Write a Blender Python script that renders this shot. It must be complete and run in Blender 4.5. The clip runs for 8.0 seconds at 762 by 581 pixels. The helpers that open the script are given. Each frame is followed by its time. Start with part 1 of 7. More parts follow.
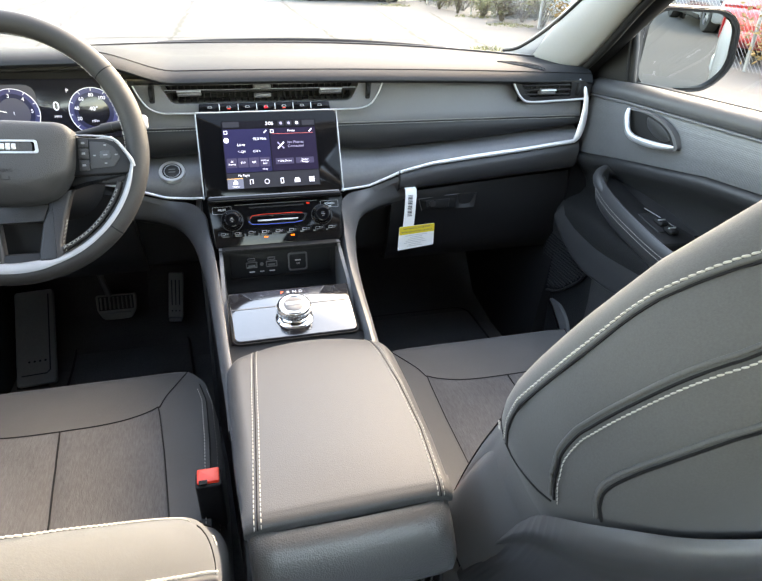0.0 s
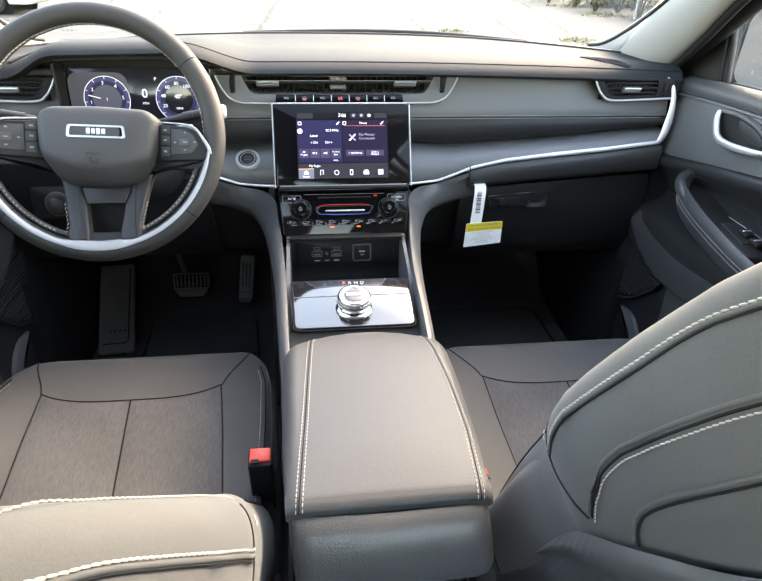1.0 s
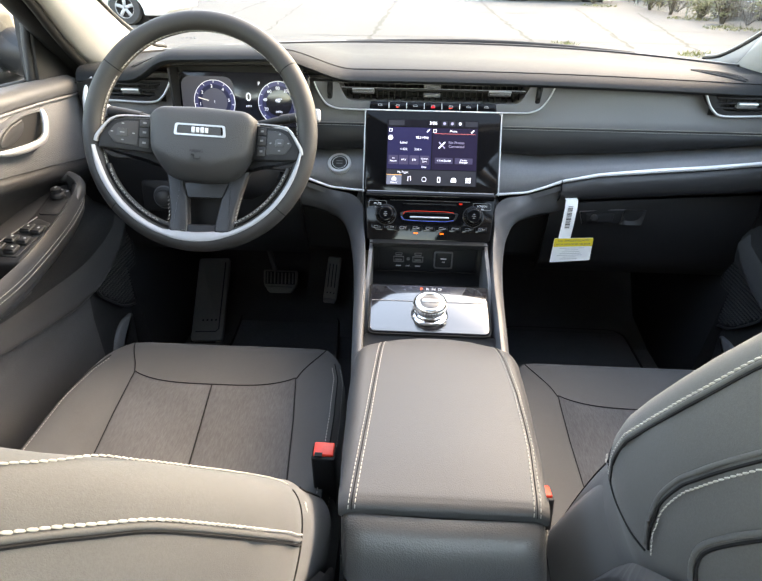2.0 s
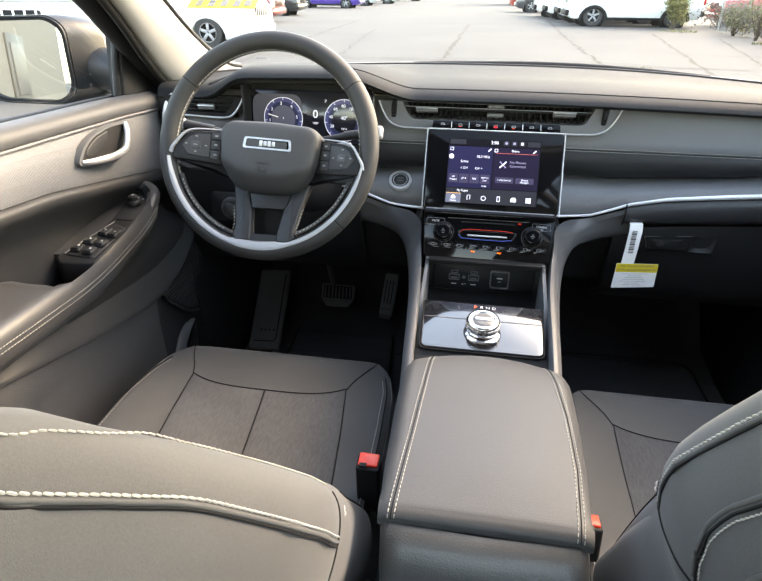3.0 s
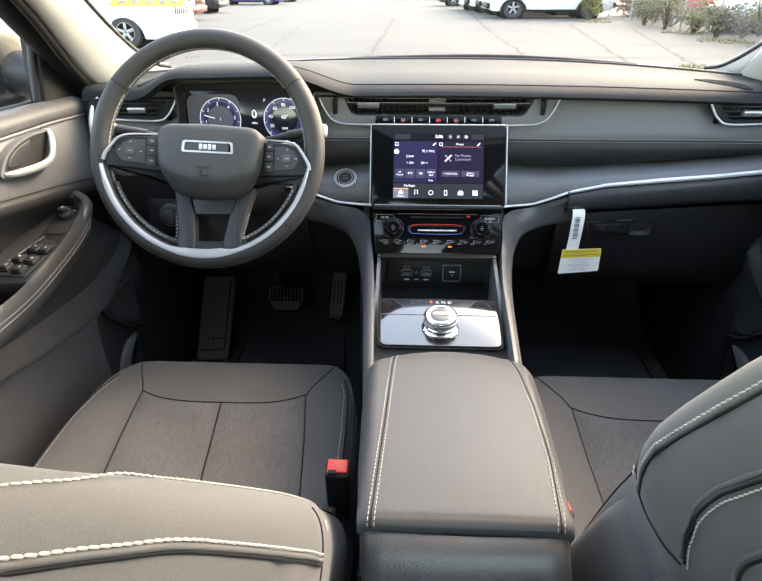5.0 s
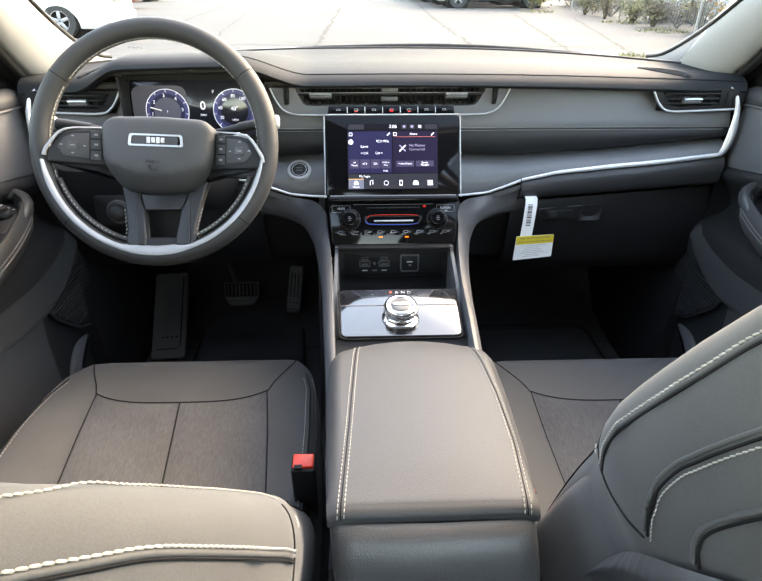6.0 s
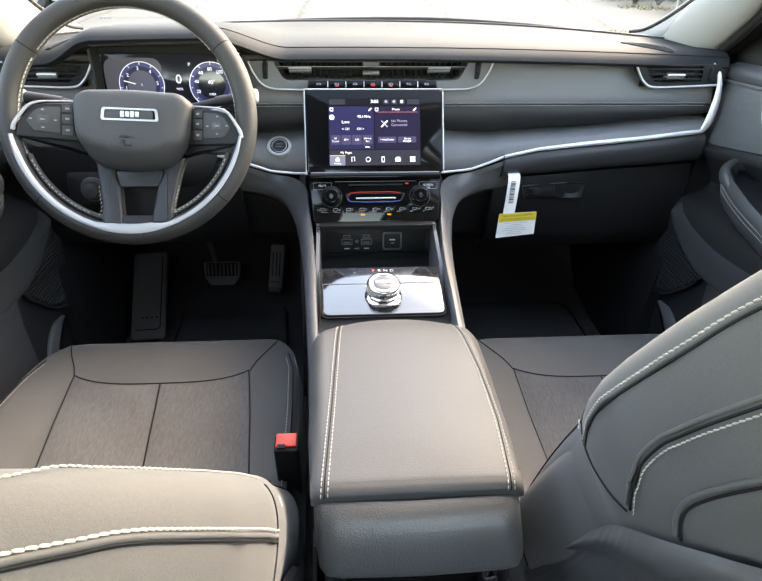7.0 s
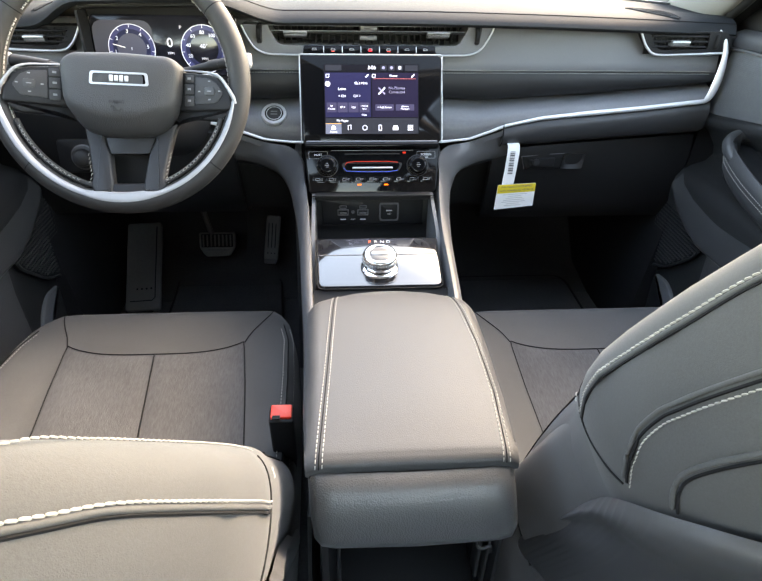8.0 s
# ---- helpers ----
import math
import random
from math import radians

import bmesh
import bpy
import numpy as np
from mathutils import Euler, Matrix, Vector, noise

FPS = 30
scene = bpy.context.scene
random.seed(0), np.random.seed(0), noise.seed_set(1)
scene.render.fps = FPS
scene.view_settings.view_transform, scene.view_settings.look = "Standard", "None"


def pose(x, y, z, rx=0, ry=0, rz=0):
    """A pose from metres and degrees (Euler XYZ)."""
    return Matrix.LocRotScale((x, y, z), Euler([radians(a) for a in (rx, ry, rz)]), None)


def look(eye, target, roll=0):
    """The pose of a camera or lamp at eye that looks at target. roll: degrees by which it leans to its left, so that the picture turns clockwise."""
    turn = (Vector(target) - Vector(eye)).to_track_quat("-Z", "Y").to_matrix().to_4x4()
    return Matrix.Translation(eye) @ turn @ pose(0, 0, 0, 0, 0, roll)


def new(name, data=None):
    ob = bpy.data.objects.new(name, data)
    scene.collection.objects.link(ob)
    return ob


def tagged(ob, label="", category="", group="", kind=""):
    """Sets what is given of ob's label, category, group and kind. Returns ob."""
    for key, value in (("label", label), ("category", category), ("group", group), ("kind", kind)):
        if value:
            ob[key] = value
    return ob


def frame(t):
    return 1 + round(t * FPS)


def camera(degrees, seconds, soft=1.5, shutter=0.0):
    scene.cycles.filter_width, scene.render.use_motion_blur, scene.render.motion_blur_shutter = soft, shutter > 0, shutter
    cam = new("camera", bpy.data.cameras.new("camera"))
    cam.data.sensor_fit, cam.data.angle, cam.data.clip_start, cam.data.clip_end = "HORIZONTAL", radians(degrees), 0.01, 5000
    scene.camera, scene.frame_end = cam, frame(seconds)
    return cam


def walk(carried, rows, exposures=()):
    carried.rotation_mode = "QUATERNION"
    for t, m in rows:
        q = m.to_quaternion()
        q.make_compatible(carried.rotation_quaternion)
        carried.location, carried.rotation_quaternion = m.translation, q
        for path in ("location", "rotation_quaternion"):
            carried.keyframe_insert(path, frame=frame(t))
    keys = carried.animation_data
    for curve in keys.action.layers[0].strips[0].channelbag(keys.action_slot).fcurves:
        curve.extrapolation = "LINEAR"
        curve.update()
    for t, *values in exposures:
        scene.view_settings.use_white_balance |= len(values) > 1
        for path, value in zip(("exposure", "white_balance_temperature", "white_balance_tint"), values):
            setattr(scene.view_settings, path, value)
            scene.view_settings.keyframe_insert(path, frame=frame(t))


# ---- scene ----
cam = camera(66.4, 8.0)
PATH = [
    (0, (-0.079, -0.092, 0.954), (0.386, 1.59, -0.022), 1.8),
    (0.5, (-0.072, -0.094, 0.96), (0.292, 1.602, -0.036), 1.8),
    (1, (-0.064, -0.095, 0.963), (0.165, 1.615, -0.048), 1.6),
    (1.5, (-0.054, -0.097, 0.962), (0.02, 1.628, -0.047), 1.2),
    (3, (-0.035, -0.113, 0.954), (-0.315, 1.637, 0.027), 0.5),
    (3.5, (-0.036, -0.113, 0.952), (-0.341, 1.639, 0.036), 0.3),
    (4, (-0.038, -0.11, 0.951), (-0.308, 1.648, 0.035), 0.0),
    (4.5, (-0.05, -0.102, 0.952), (-0.23, 1.661, 0.026), -0.1),
    (5, (-0.058, -0.099, 0.952), (-0.14, 1.666, 0.014), -0.2),
    (6.5, (-0.065, -0.094, 0.949), (0.048, 1.641, -0.04), 0.6),
    (7, (-0.064, -0.09, 0.945), (0.065, 1.622, -0.08), 0.9),
    (7.5, (-0.063, -0.086, 0.941), (0.071, 1.601, -0.126), 1.2),
    (8, (-0.062, -0.082, 0.937), (0.075, 1.58, -0.166), 1.4),
]
STOPS = 5.24
walk(cam, [(t, look(eye, target, roll)) for t, eye, target, roll in PATH], exposures=[(t, STOPS + d, 9050, 11) for t, d in ((0.0, 0.22), (1.5, 0.2), (3.0, -0.16), (4.5, -0.13), (6.5, 0.12), (8.0, 0.26))])

# ---- world, sun and exposure ----
world = bpy.data.worlds.new("world")
scene.world = world
world.use_nodes = True
sky = world.node_tree.nodes.new("ShaderNodeTexSky")
sky.sky_type, sky.sun_disc = "NISHITA", False
SUN_EL, SUN_AZ = radians(37), radians(49)      # azimuth from ahead (+y) towards the right (+x)
sky.sun_elevation, sky.sun_rotation = SUN_EL, SUN_AZ
sky.air_density, sky.dust_density, sky.ozone_density = 1.0, 1.5, 1.0
back = world.node_tree.nodes["Background"]
back.inputs["Strength"].default_value = 0.15
world.node_tree.links.new(sky.outputs[0], back.inputs[0])
sun = new("sun", bpy.data.lights.new("sun", "SUN"))
sun.data.energy, sun.data.angle, sun.data.color = 0.025, radians(12), (1.0, 0.89, 0.68)
sun_way = Vector((math.sin(SUN_AZ) * math.cos(SUN_EL), math.cos(SUN_AZ) * math.cos(SUN_EL), math.sin(SUN_EL)))
sun.matrix_world = look(sun_way * 30, (0, 0, 0))


# ---- materials ----
def mat(name, color, rough=0.5, metal=0.0, scale=0.0, bump=0.0, vary=0.0, fine="NOISE", spec=0.5, emit=0.0, sheen=0.0,
        blotch=6.0, stretch=(1, 1, 1), coat=0.0):
    """A surface with colour variation at two scales and a fine relief (scale: its grains per metre)."""
    m = bpy.data.materials.new(name)
    m.use_nodes = True
    n, l = m.node_tree.nodes, m.node_tree.links
    b = n["Principled BSDF"]
    b.inputs["Base Color"].default_value = (*color, 1)
    b.inputs["Roughness"].default_value = rough
    b.inputs["Metallic"].default_value = metal
    b.inputs["Specular IOR Level"].default_value = spec
    b.inputs["Coat Weight"].default_value = coat
    b.inputs["Coat Roughness"].default_value = 0.03
    b.inputs["Sheen Weight"].default_value = sheen
    b.inputs["Sheen Roughness"].default_value = 0.4
    if emit:
        b.inputs["Emission Color"].default_value = (*color, 1)
        b.inputs["Emission Strength"].default_value = emit
    if scale or vary:
        co = n.new("ShaderNodeTexCoord")
        mp = n.new("ShaderNodeMapping")
        mp.inputs["Scale"].default_value = stretch
        l.new(co.outputs["Object"], mp.inputs["Vector"])
    if vary:
        big, small = n.new("ShaderNodeTexNoise"), n.new("ShaderNodeTexNoise")
        big.inputs["Scale"].default_value, big.inputs["Detail"].default_value = blotch, 5
        small.inputs["Scale"].default_value, small.inputs["Detail"].default_value = max(scale, 60) * 0.5, 3
        l.new(co.outputs["Object"], big.inputs["Vector"])
        l.new(mp.outputs["Vector"], small.inputs["Vector"])
        add = n.new("ShaderNodeMath")
        add.operation = "ADD"
        l.new(big.outputs["Fac"], add.inputs[0])
        l.new(small.outputs["Fac"], add.inputs[1])
        ramp = n.new("ShaderNodeMapRange")
        ramp.inputs["From Min"].default_value, ramp.inputs["From Max"].default_value = 0.65, 1.35
        ramp.inputs["To Min"].default_value, ramp.inputs["To Max"].default_value = 1 - vary, 1 + vary
        l.new(add.outputs[0], ramp.inputs["Value"])
        mix = n.new("ShaderNodeMix")
        mix.data_type, mix.blend_type = "RGBA", "MULTIPLY"
        mix.inputs["Factor"].default_value = 1
        mix.inputs[6].default_value = (*color, 1)
        l.new(ramp.outputs[0], mix.inputs[7])
        l.new(mix.outputs[2], b.inputs["Base Color"])
        rr = n.new("ShaderNodeMapRange")
        rr.inputs["To Min"].default_value, rr.inputs["To Max"].default_value = max(rough - 0.07, 0.02), min(rough + 0.09, 1)
        l.new(big.outputs["Fac"], rr.inputs["Value"])
        l.new(rr.outputs[0], b.inputs["Roughness"])
    if scale and bump:
        if fine in ("VORONOI", "GRID"):
            tex = n.new("ShaderNodeTexVoronoi")
            tex.inputs["Randomness"].default_value = 1.0 if fine == "VORONOI" else 0.0
            out = tex.outputs["Distance"]
        elif fine == "WAVE":
            tex = n.new("ShaderNodeTexWave")
            tex.inputs["Distortion"].default_value = 0.4
            tex.inputs["Detail"].default_value = 2
            out = tex.outputs["Fac"]
        else:
            tex = n.new("ShaderNodeTexNoise")
            tex.inputs["Detail"].default_value = 4
            out = tex.outputs["Fac"]
        tex.inputs["Scale"].default_value = scale
        l.new(mp.outputs["Vector"], tex.inputs["Vector"])
        bp = n.new("ShaderNodeBump")
        bp.inputs["Strength"].default_value = min(bump, 1)
        bp.inputs["Distance"].default_value = 0.35 / scale
        l.new(out, bp.inputs["Height"])
        l.new(bp.outputs["Normal"], b.inputs["Normal"])
    return m


def glass(name, tint=(1, 1, 1), ior=1.45):
    """A thin pane: clear, with a mirror gloss that grows towards grazing views."""
    m = bpy.data.materials.new(name)
    m.use_nodes = True
    n, l = m.node_tree.nodes, m.node_tree.links
    n.remove(n["Principled BSDF"])
    clear, gloss, mix, fres = n.new("ShaderNodeBsdfTransparent"), n.new("ShaderNodeBsdfGlossy"), n.new("ShaderNodeMixShader"), n.new("ShaderNodeFresnel")
    clear.inputs["Color"].default_value = (*tint, 1)
    gloss.inputs["Roughness"].default_value = 0.0
    fres.inputs["IOR"].default_value = ior
    l.new(fres.outputs[0], mix.inputs[0])
    l.new(clear.outputs[0], mix.inputs[1])
    l.new(gloss.outputs[0], mix.inputs[2])
    l.new(mix.outputs[0], n["Material Output"].inputs["Surface"])
    return m


M = dict(
    dash_pad=mat("dash_pad", (0.0128, 0.0148, 0.0172), 0.75, scale=900, bump=0.4, vary=0.22, fine="VORONOI", spec=0.13, blotch=9),
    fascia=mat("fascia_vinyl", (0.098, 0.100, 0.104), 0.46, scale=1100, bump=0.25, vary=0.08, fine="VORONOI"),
    slate=mat("slate_panel", (0.13, 0.133, 0.14), 0.42, metal=0.15, scale=460, bump=0.4, vary=0.10, fine="GRID"),
    # the doors' own weave; its colour is also darkened against the sun on them
    woven=mat("woven_door_panel", (0.082, 0.084, 0.087), 0.45, metal=0.15, scale=340, bump=0.6, vary=0.12, fine="GRID"),
    plastic=mat("charcoal_plastic", (0.009, 0.009, 0.0095), 0.48, scale=800, bump=0.25, vary=0.12, spec=0.22),
    grain=mat("grained_plastic", (0.050, 0.050, 0.051), 0.34, scale=640, bump=0.5, vary=0.06, fine="VORONOI"),
    rail=mat("satin_grey_trim", (0.078, 0.078, 0.080), 0.42, metal=0.2, scale=900, bump=0.1, vary=0.05),
    leather=mat("charcoal_leatherette", (0.0330, 0.0338, 0.0355), 0.45, scale=1000, bump=0.3, vary=0.10, fine="VORONOI", spec=0.30),
    suede=mat("grey_bolster_cloth", (0.0488, 0.0488, 0.0490), 0.72, scale=1500, bump=0.55, vary=0.14, sheen=0.06, blotch=14, spec=0.3),
    weave=mat("woven_seat_cloth", (0.050, 0.0505, 0.053), 0.85, scale=620, bump=1.0, vary=0.30, sheen=0.05, spec=0.3, stretch=(1.6, 0.26, 1)),
    rim_leather=mat("black_wheel_leather", (0.0165, 0.0160, 0.0155), 0.52, scale=900, bump=0.3, vary=0.12, fine="VORONOI", spec=0.3),
    pad_vinyl=mat("black_airbag_vinyl", (0.021, 0.021, 0.021), 0.52, scale=650, bump=0.5, vary=0.08, fine="VORONOI", spec=0.4),
    headliner=mat("pale_headliner_cloth", (0.30, 0.297, 0.29), 0.9, scale=900, bump=0.3, vary=0.05),
    bright=mat("bright_satin_silver", (0.68, 0.69, 0.70), 0.30, metal=0.5, scale=1500, bump=0.03, vary=0.04),
    satin=mat("satin_light_grey_trim", (0.25, 0.253, 0.26), 0.42, metal=0.45, scale=1500, bump=0.03, vary=0.04),
    vinyl=mat("black_door_vinyl", (0.024, 0.0243, 0.0252), 0.38, scale=800, bump=0.2, vary=0.08, fine="VORONOI"),
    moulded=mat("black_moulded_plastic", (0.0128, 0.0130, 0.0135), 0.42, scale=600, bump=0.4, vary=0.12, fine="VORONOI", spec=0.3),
    shellp=mat("grey_black_shell_plastic", (0.032, 0.032, 0.0335), 0.48, scale=900, bump=0.2, vary=0.06),
    thread=mat("pale_thread", (0.27, 0.26, 0.235), 0.7, scale=2000, bump=0.3, vary=0.1),
    seam=mat("dark_seam", (0.006, 0.006, 0.007), 0.8, spec=0.15, scale=900, bump=0.2, vary=0.05),
    silver=mat("satin_silver", (0.42, 0.425, 0.43), 0.32, metal=0.75, scale=1500, bump=0.03, vary=0.04),
    chrome=mat("bright_chrome", (0.80, 0.80, 0.80), 0.06, metal=1.0),
    piano=mat("piano_black", (0.002, 0.002, 0.0023), 0.04, vary=0.05, spec=0.14),
    deck=mat("mirror_black_deck", (0.006, 0.006, 0.007), 0.03, vary=0.05, spec=0.8, coat=1.0),
    mirror=mat("mirror_silvering", (0.52, 0.55, 0.545), 0.0, metal=1.0),
    carpet=mat("black_carpet", (0.055, 0.055, 0.058), 0.95, spec=0.1, scale=600, bump=1.0, vary=0.3, sheen=0.2),
    dark=mat("matt_black", (0.008, 0.008, 0.008), 0.6, scale=500, bump=0.1, vary=0.1, spec=0.2),
    rubber=mat("black_rubber", (0.14, 0.14, 0.14), 0.5, scale=300, bump=0.2, vary=0.1, spec=0.3),
    liner=mat("pale_pillar_cloth", (0.22, 0.217, 0.21), 0.85, scale=900, bump=0.3, vary=0.05),
    red=mat("red_plastic", (0.75, 0.035, 0.012), 0.4, scale=300, bump=0.05, vary=0.05),
    dim_ink=mat("dim_print", (0.16, 0.16, 0.16), 0.6, vary=0.03),
    paper=mat("white_paper", (0.80, 0.80, 0.78), 0.75, scale=200, bump=0.05, vary=0.03),
    yellow=mat("yellow_print", (0.72, 0.54, 0.03), 0.7, scale=200, bump=0.05, vary=0.03),
    mirror_shell=mat("grey_mirror_shell", (0.03, 0.03, 0.03), 0.38, metal=0.2, scale=900, bump=0.1, vary=0.06),
    ink=mat("grey_ink", (0.10, 0.10, 0.10), 0.8, vary=0.05),
    pale_ink=mat("pale_print", (0.45, 0.45, 0.45), 0.7, vary=0.03),
    body=mat("car_paint_grey", (0.09, 0.095, 0.105), 0.25, vary=0.03, coat=0.6),
    pane=glass("window_glass", (0.415, 0.423, 0.415)),
    dark_pane=glass("privacy_glass", (0.82, 0.82, 0.82)),
)


def glow(name, color, strength=1.0):
    return mat(name, color, 0.2, emit=strength * 0.85 / 2**STOPS, spec=0.12)


# ---- building helpers ----
def obj(name, me, material, parent=None, label=""):
    me.materials.append(material)
    ob = new(name, me)
    if parent is not None:
        ob.parent = parent
        if parent.type == "EMPTY":
            ob.matrix_parent_inverse = Matrix.Translation(-parent.location)
    if label:
        ob["label"] = label
    return ob


def part(name, bm, material, parent=None, label="", smooth=True, m=None):
    """One bmesh as one mesh object under a thing or a part."""
    if m is not None:
        bm.transform(m)
    bmesh.ops.recalc_face_normals(bm, faces=bm.faces)
    me = bpy.data.meshes.new(name)
    bm.to_mesh(me)
    bm.free()
    if smooth:
        me.shade_smooth()
        for e in me.edges:
            e.use_edge_sharp = False
        me.set_sharp_from_angle(angle=radians(52))
    return obj(name, me, material, parent, label)


def thing(name, place, label, category, group="", kind=""):
    ob = new(name)
    ob.location = place
    ob.empty_display_size = 0.1
    return tagged(ob, label, category, group, kind)


def cr(points, n):
    """n points along a smooth curve through the given ones."""
    p = [Vector(q) for q in points]
    p = [p[0] * 2 - p[1]] + p + [p[-1] * 2 - p[-2]]
    out = []
    for i in range(n):
        f = i / (n - 1) * (len(p) - 3)
        k = min(int(f), len(p) - 4)
        t = f - k
        a, b, c, d = p[k : k + 4]
        out.append(0.5 * ((2 * b) + (c - a) * t + (2 * a - 5 * b + 4 * c - d) * t * t + (3 * b - a - 3 * c + d) * t**3))
    return out


def sheet(grid, wrap=False, caps=False, bm=None):
    """A bmesh of quads over rows of points."""
    bm = bm or bmesh.new()
    rows = [[bm.verts.new(p) for p in row] for row in grid]
    for a, b in zip(rows, rows[1:]):
        n = len(a)
        for j in range(n if wrap else n - 1):
            bm.faces.new((a[j], a[(j + 1) % n], b[(j + 1) % n], b[j]))
    if caps:
        bm.faces.new(rows[0])
        bm.faces.new(rows[-1])
    return bm


def shell(grid, thick, away):
    """A sheet with a thickness: a second layer moved by thick along away (a vector), closed round the rim."""
    off = Vector(away).normalized() * thick
    rows = [[Vector(p) for p in row] + [Vector(p) + off for p in reversed(row)] for row in grid]
    return sheet(rows, wrap=True, caps=True)


def box(size, r=0.0, seg=2):
    bm = bmesh.new()
    bmesh.ops.create_cube(bm, size=1)
    bmesh.ops.scale(bm, vec=size, verts=bm.verts)
    if r:
        bmesh.ops.bevel(bm, geom=bm.edges[:], offset=r, segments=seg, profile=0.5, affect="EDGES")
    return bm


def at(x, y, z, rx=0, ry=0, rz=0):
    return pose(x, y, z, rx, ry, rz)


def rounded(pts, r, n=4):
    """A 2D outline with its corners rounded (r: one radius or one for each corner)."""
    out = []
    for i, q in enumerate(pts):
        a, b, c = Vector(pts[i - 1]), Vector(q), Vector(pts[(i + 1) % len(pts)])
        rad = r[i] if isinstance(r, (list, tuple)) else r
        u, v = (a - b), (c - b)
        k = min(rad, u.length * 0.48, v.length * 0.48)
        p0, p1 = b + u.normalized() * k, b + v.normalized() * k
        for j in range(n + 1):
            t = j / n
            out.append((1 - t) ** 2 * p0 + 2 * t * (1 - t) * b + t * t * p1)
    return out


def plate(outline, depth, m=None, bevel=0.0, seg=2):
    """A 2D outline (x, y) thickened from z = 0 down to -depth, its upper rim bevelled."""
    bm = bmesh.new()
    k = bevel if bevel else 0
    c = sum((Vector(p) for p in outline), Vector((0, 0))) / len(outline)
    rings = []
    steps = [(0, -depth)] + ([(k * (1 - math.cos(a)), -k * (1 - math.sin(a))) for a in [i * math.pi / 2 / seg for i in range(seg + 1)]] if k else [(0, 0)])
    n = len(outline)
    pts = [Vector(p) for p in outline]
    norms = []
    for i in range(n):
        t = (pts[(i + 1) % n] - pts[i - 1])
        norms.append(Vector((t.y, -t.x)).normalized() if t.length > 1e-9 else Vector((0, 0)))
    area = sum(pts[i].x * pts[(i + 1) % n].y - pts[(i + 1) % n].x * pts[i].y for i in range(n))
    sgn = -1 if area > 0 else 1
    for inset, z in steps:
        rings.append([bm.verts.new((*(p + sgn * q * inset), z)) for p, q in zip(pts, norms)])
    for a, b in zip(rings, rings[1:]):
        for j in range(n):
            bm.faces.new((a[j], a[(j + 1) % n], b[(j + 1) % n], b[j]))
    bm.faces.new(rings[0])
    bm.faces.new(rings[-1])
    if m is not None:
        bm.transform(m)
    return bm


def ring_plate(outer, inner, depth, m=None):
    """A flat frame between two outlines with equal counts."""
    bm = bmesh.new()
    rings = [[bm.verts.new((*p, z)) for p in o] for o, z in ((outer, 0), (inner, 0), (inner, -depth), (outer, -depth))]
    n = len(outer)
    for a, b in zip(rings, rings[1:] + rings[:1]):
        for j in range(n):
            bm.faces.new((a[j], a[(j + 1) % n], b[(j + 1) % n], b[j]))
    if m is not None:
        bm.transform(m)
    return bm


def tube(path, r, n=10, up=(0, 0, 1), flat=1.0, caps=True, bm=None):
    """A tube of radius r (a number or one for each point); flat squeezes it along up."""
    p = [Vector(q) for q in path]
    rows = []
    for i, q in enumerate(p):
        t = (p[min(i + 1, len(p) - 1)] - p[max(i - 1, 0)]).normalized()
        a = t.cross(Vector(up))
        a = a.normalized() if a.length > 1e-6 else t.orthogonal().normalized()
        b = a.cross(t).normalized()
        rad = r[i] if isinstance(r, (list, tuple)) else r
        rows.append([q + a * (rad * math.cos(2 * math.pi * j / n)) + b * (rad * flat * math.sin(2 * math.pi * j / n)) for j in range(n)])
    return sheet(rows, wrap=True, caps=caps, bm=bm)


def lathe(profile, n=24, m=None, caps=True):
    """Turns a profile of (radius, height) round z."""
    rows = [[(r * math.cos(2 * math.pi * j / n), r * math.sin(2 * math.pi * j / n), z) for j in range(n)] for r, z in profile]
    bm = sheet(rows, wrap=True, caps=caps)
    if m is not None:
        bm.transform(m)
    return bm


def spaced(path, step):
    """Points along a polyline at equal steps, with tangents."""
    p = [Vector(q) for q in path]
    out, left = [], step * 0.5
    for a, b in zip(p, p[1:]):
        d = (b - a).length
        while left <= d:
            out.append((a + (b - a) * (left / d), (b - a).normalized()))
            left += step
        left -= d
    return out


def stitches(path, parent, normal, length=0.0045, gap=0.002, r=0.0007, name="stitching", slant=0.0):
    """A row of thread stitches along a seam, joined into one part. normal: a vector, or a function of the place."""
    bm = bmesh.new()
    for q, t in spaced(path, length + gap):
        nrm = Vector(normal(q) if callable(normal) else normal).normalized()
        side = t.cross(nrm).normalized()
        t2 = (t + side * slant).normalized()
        side = t2.cross(nrm).normalized()
        ring = []
        for k, wd in ((-0.5, 0.6), (-0.3, 1), (0.3, 1), (0.5, 0.6)):
            c = q + t2 * (k * length) + nrm * (r * (0.6 if abs(k) < 0.4 else 0.0))
            ring.append([c + side * (r * wd), c + nrm * (r * wd), c - side * (r * wd), c - nrm * (r * wd * 0.6)])
        sheet(ring, wrap=True, caps=True, bm=bm)
    return part(name, bm, M["thread"], parent, "pale contrast stitching")


def face_cabin(ob):
    """Turns a pane's faces towards the cabin."""
    me = ob.data
    mid = Vector((0, 0.4, 0.95))
    if sum((mid - p.center).dot(p.normal) * p.area for p in me.polygons) < 0:
        me.flip_normals()


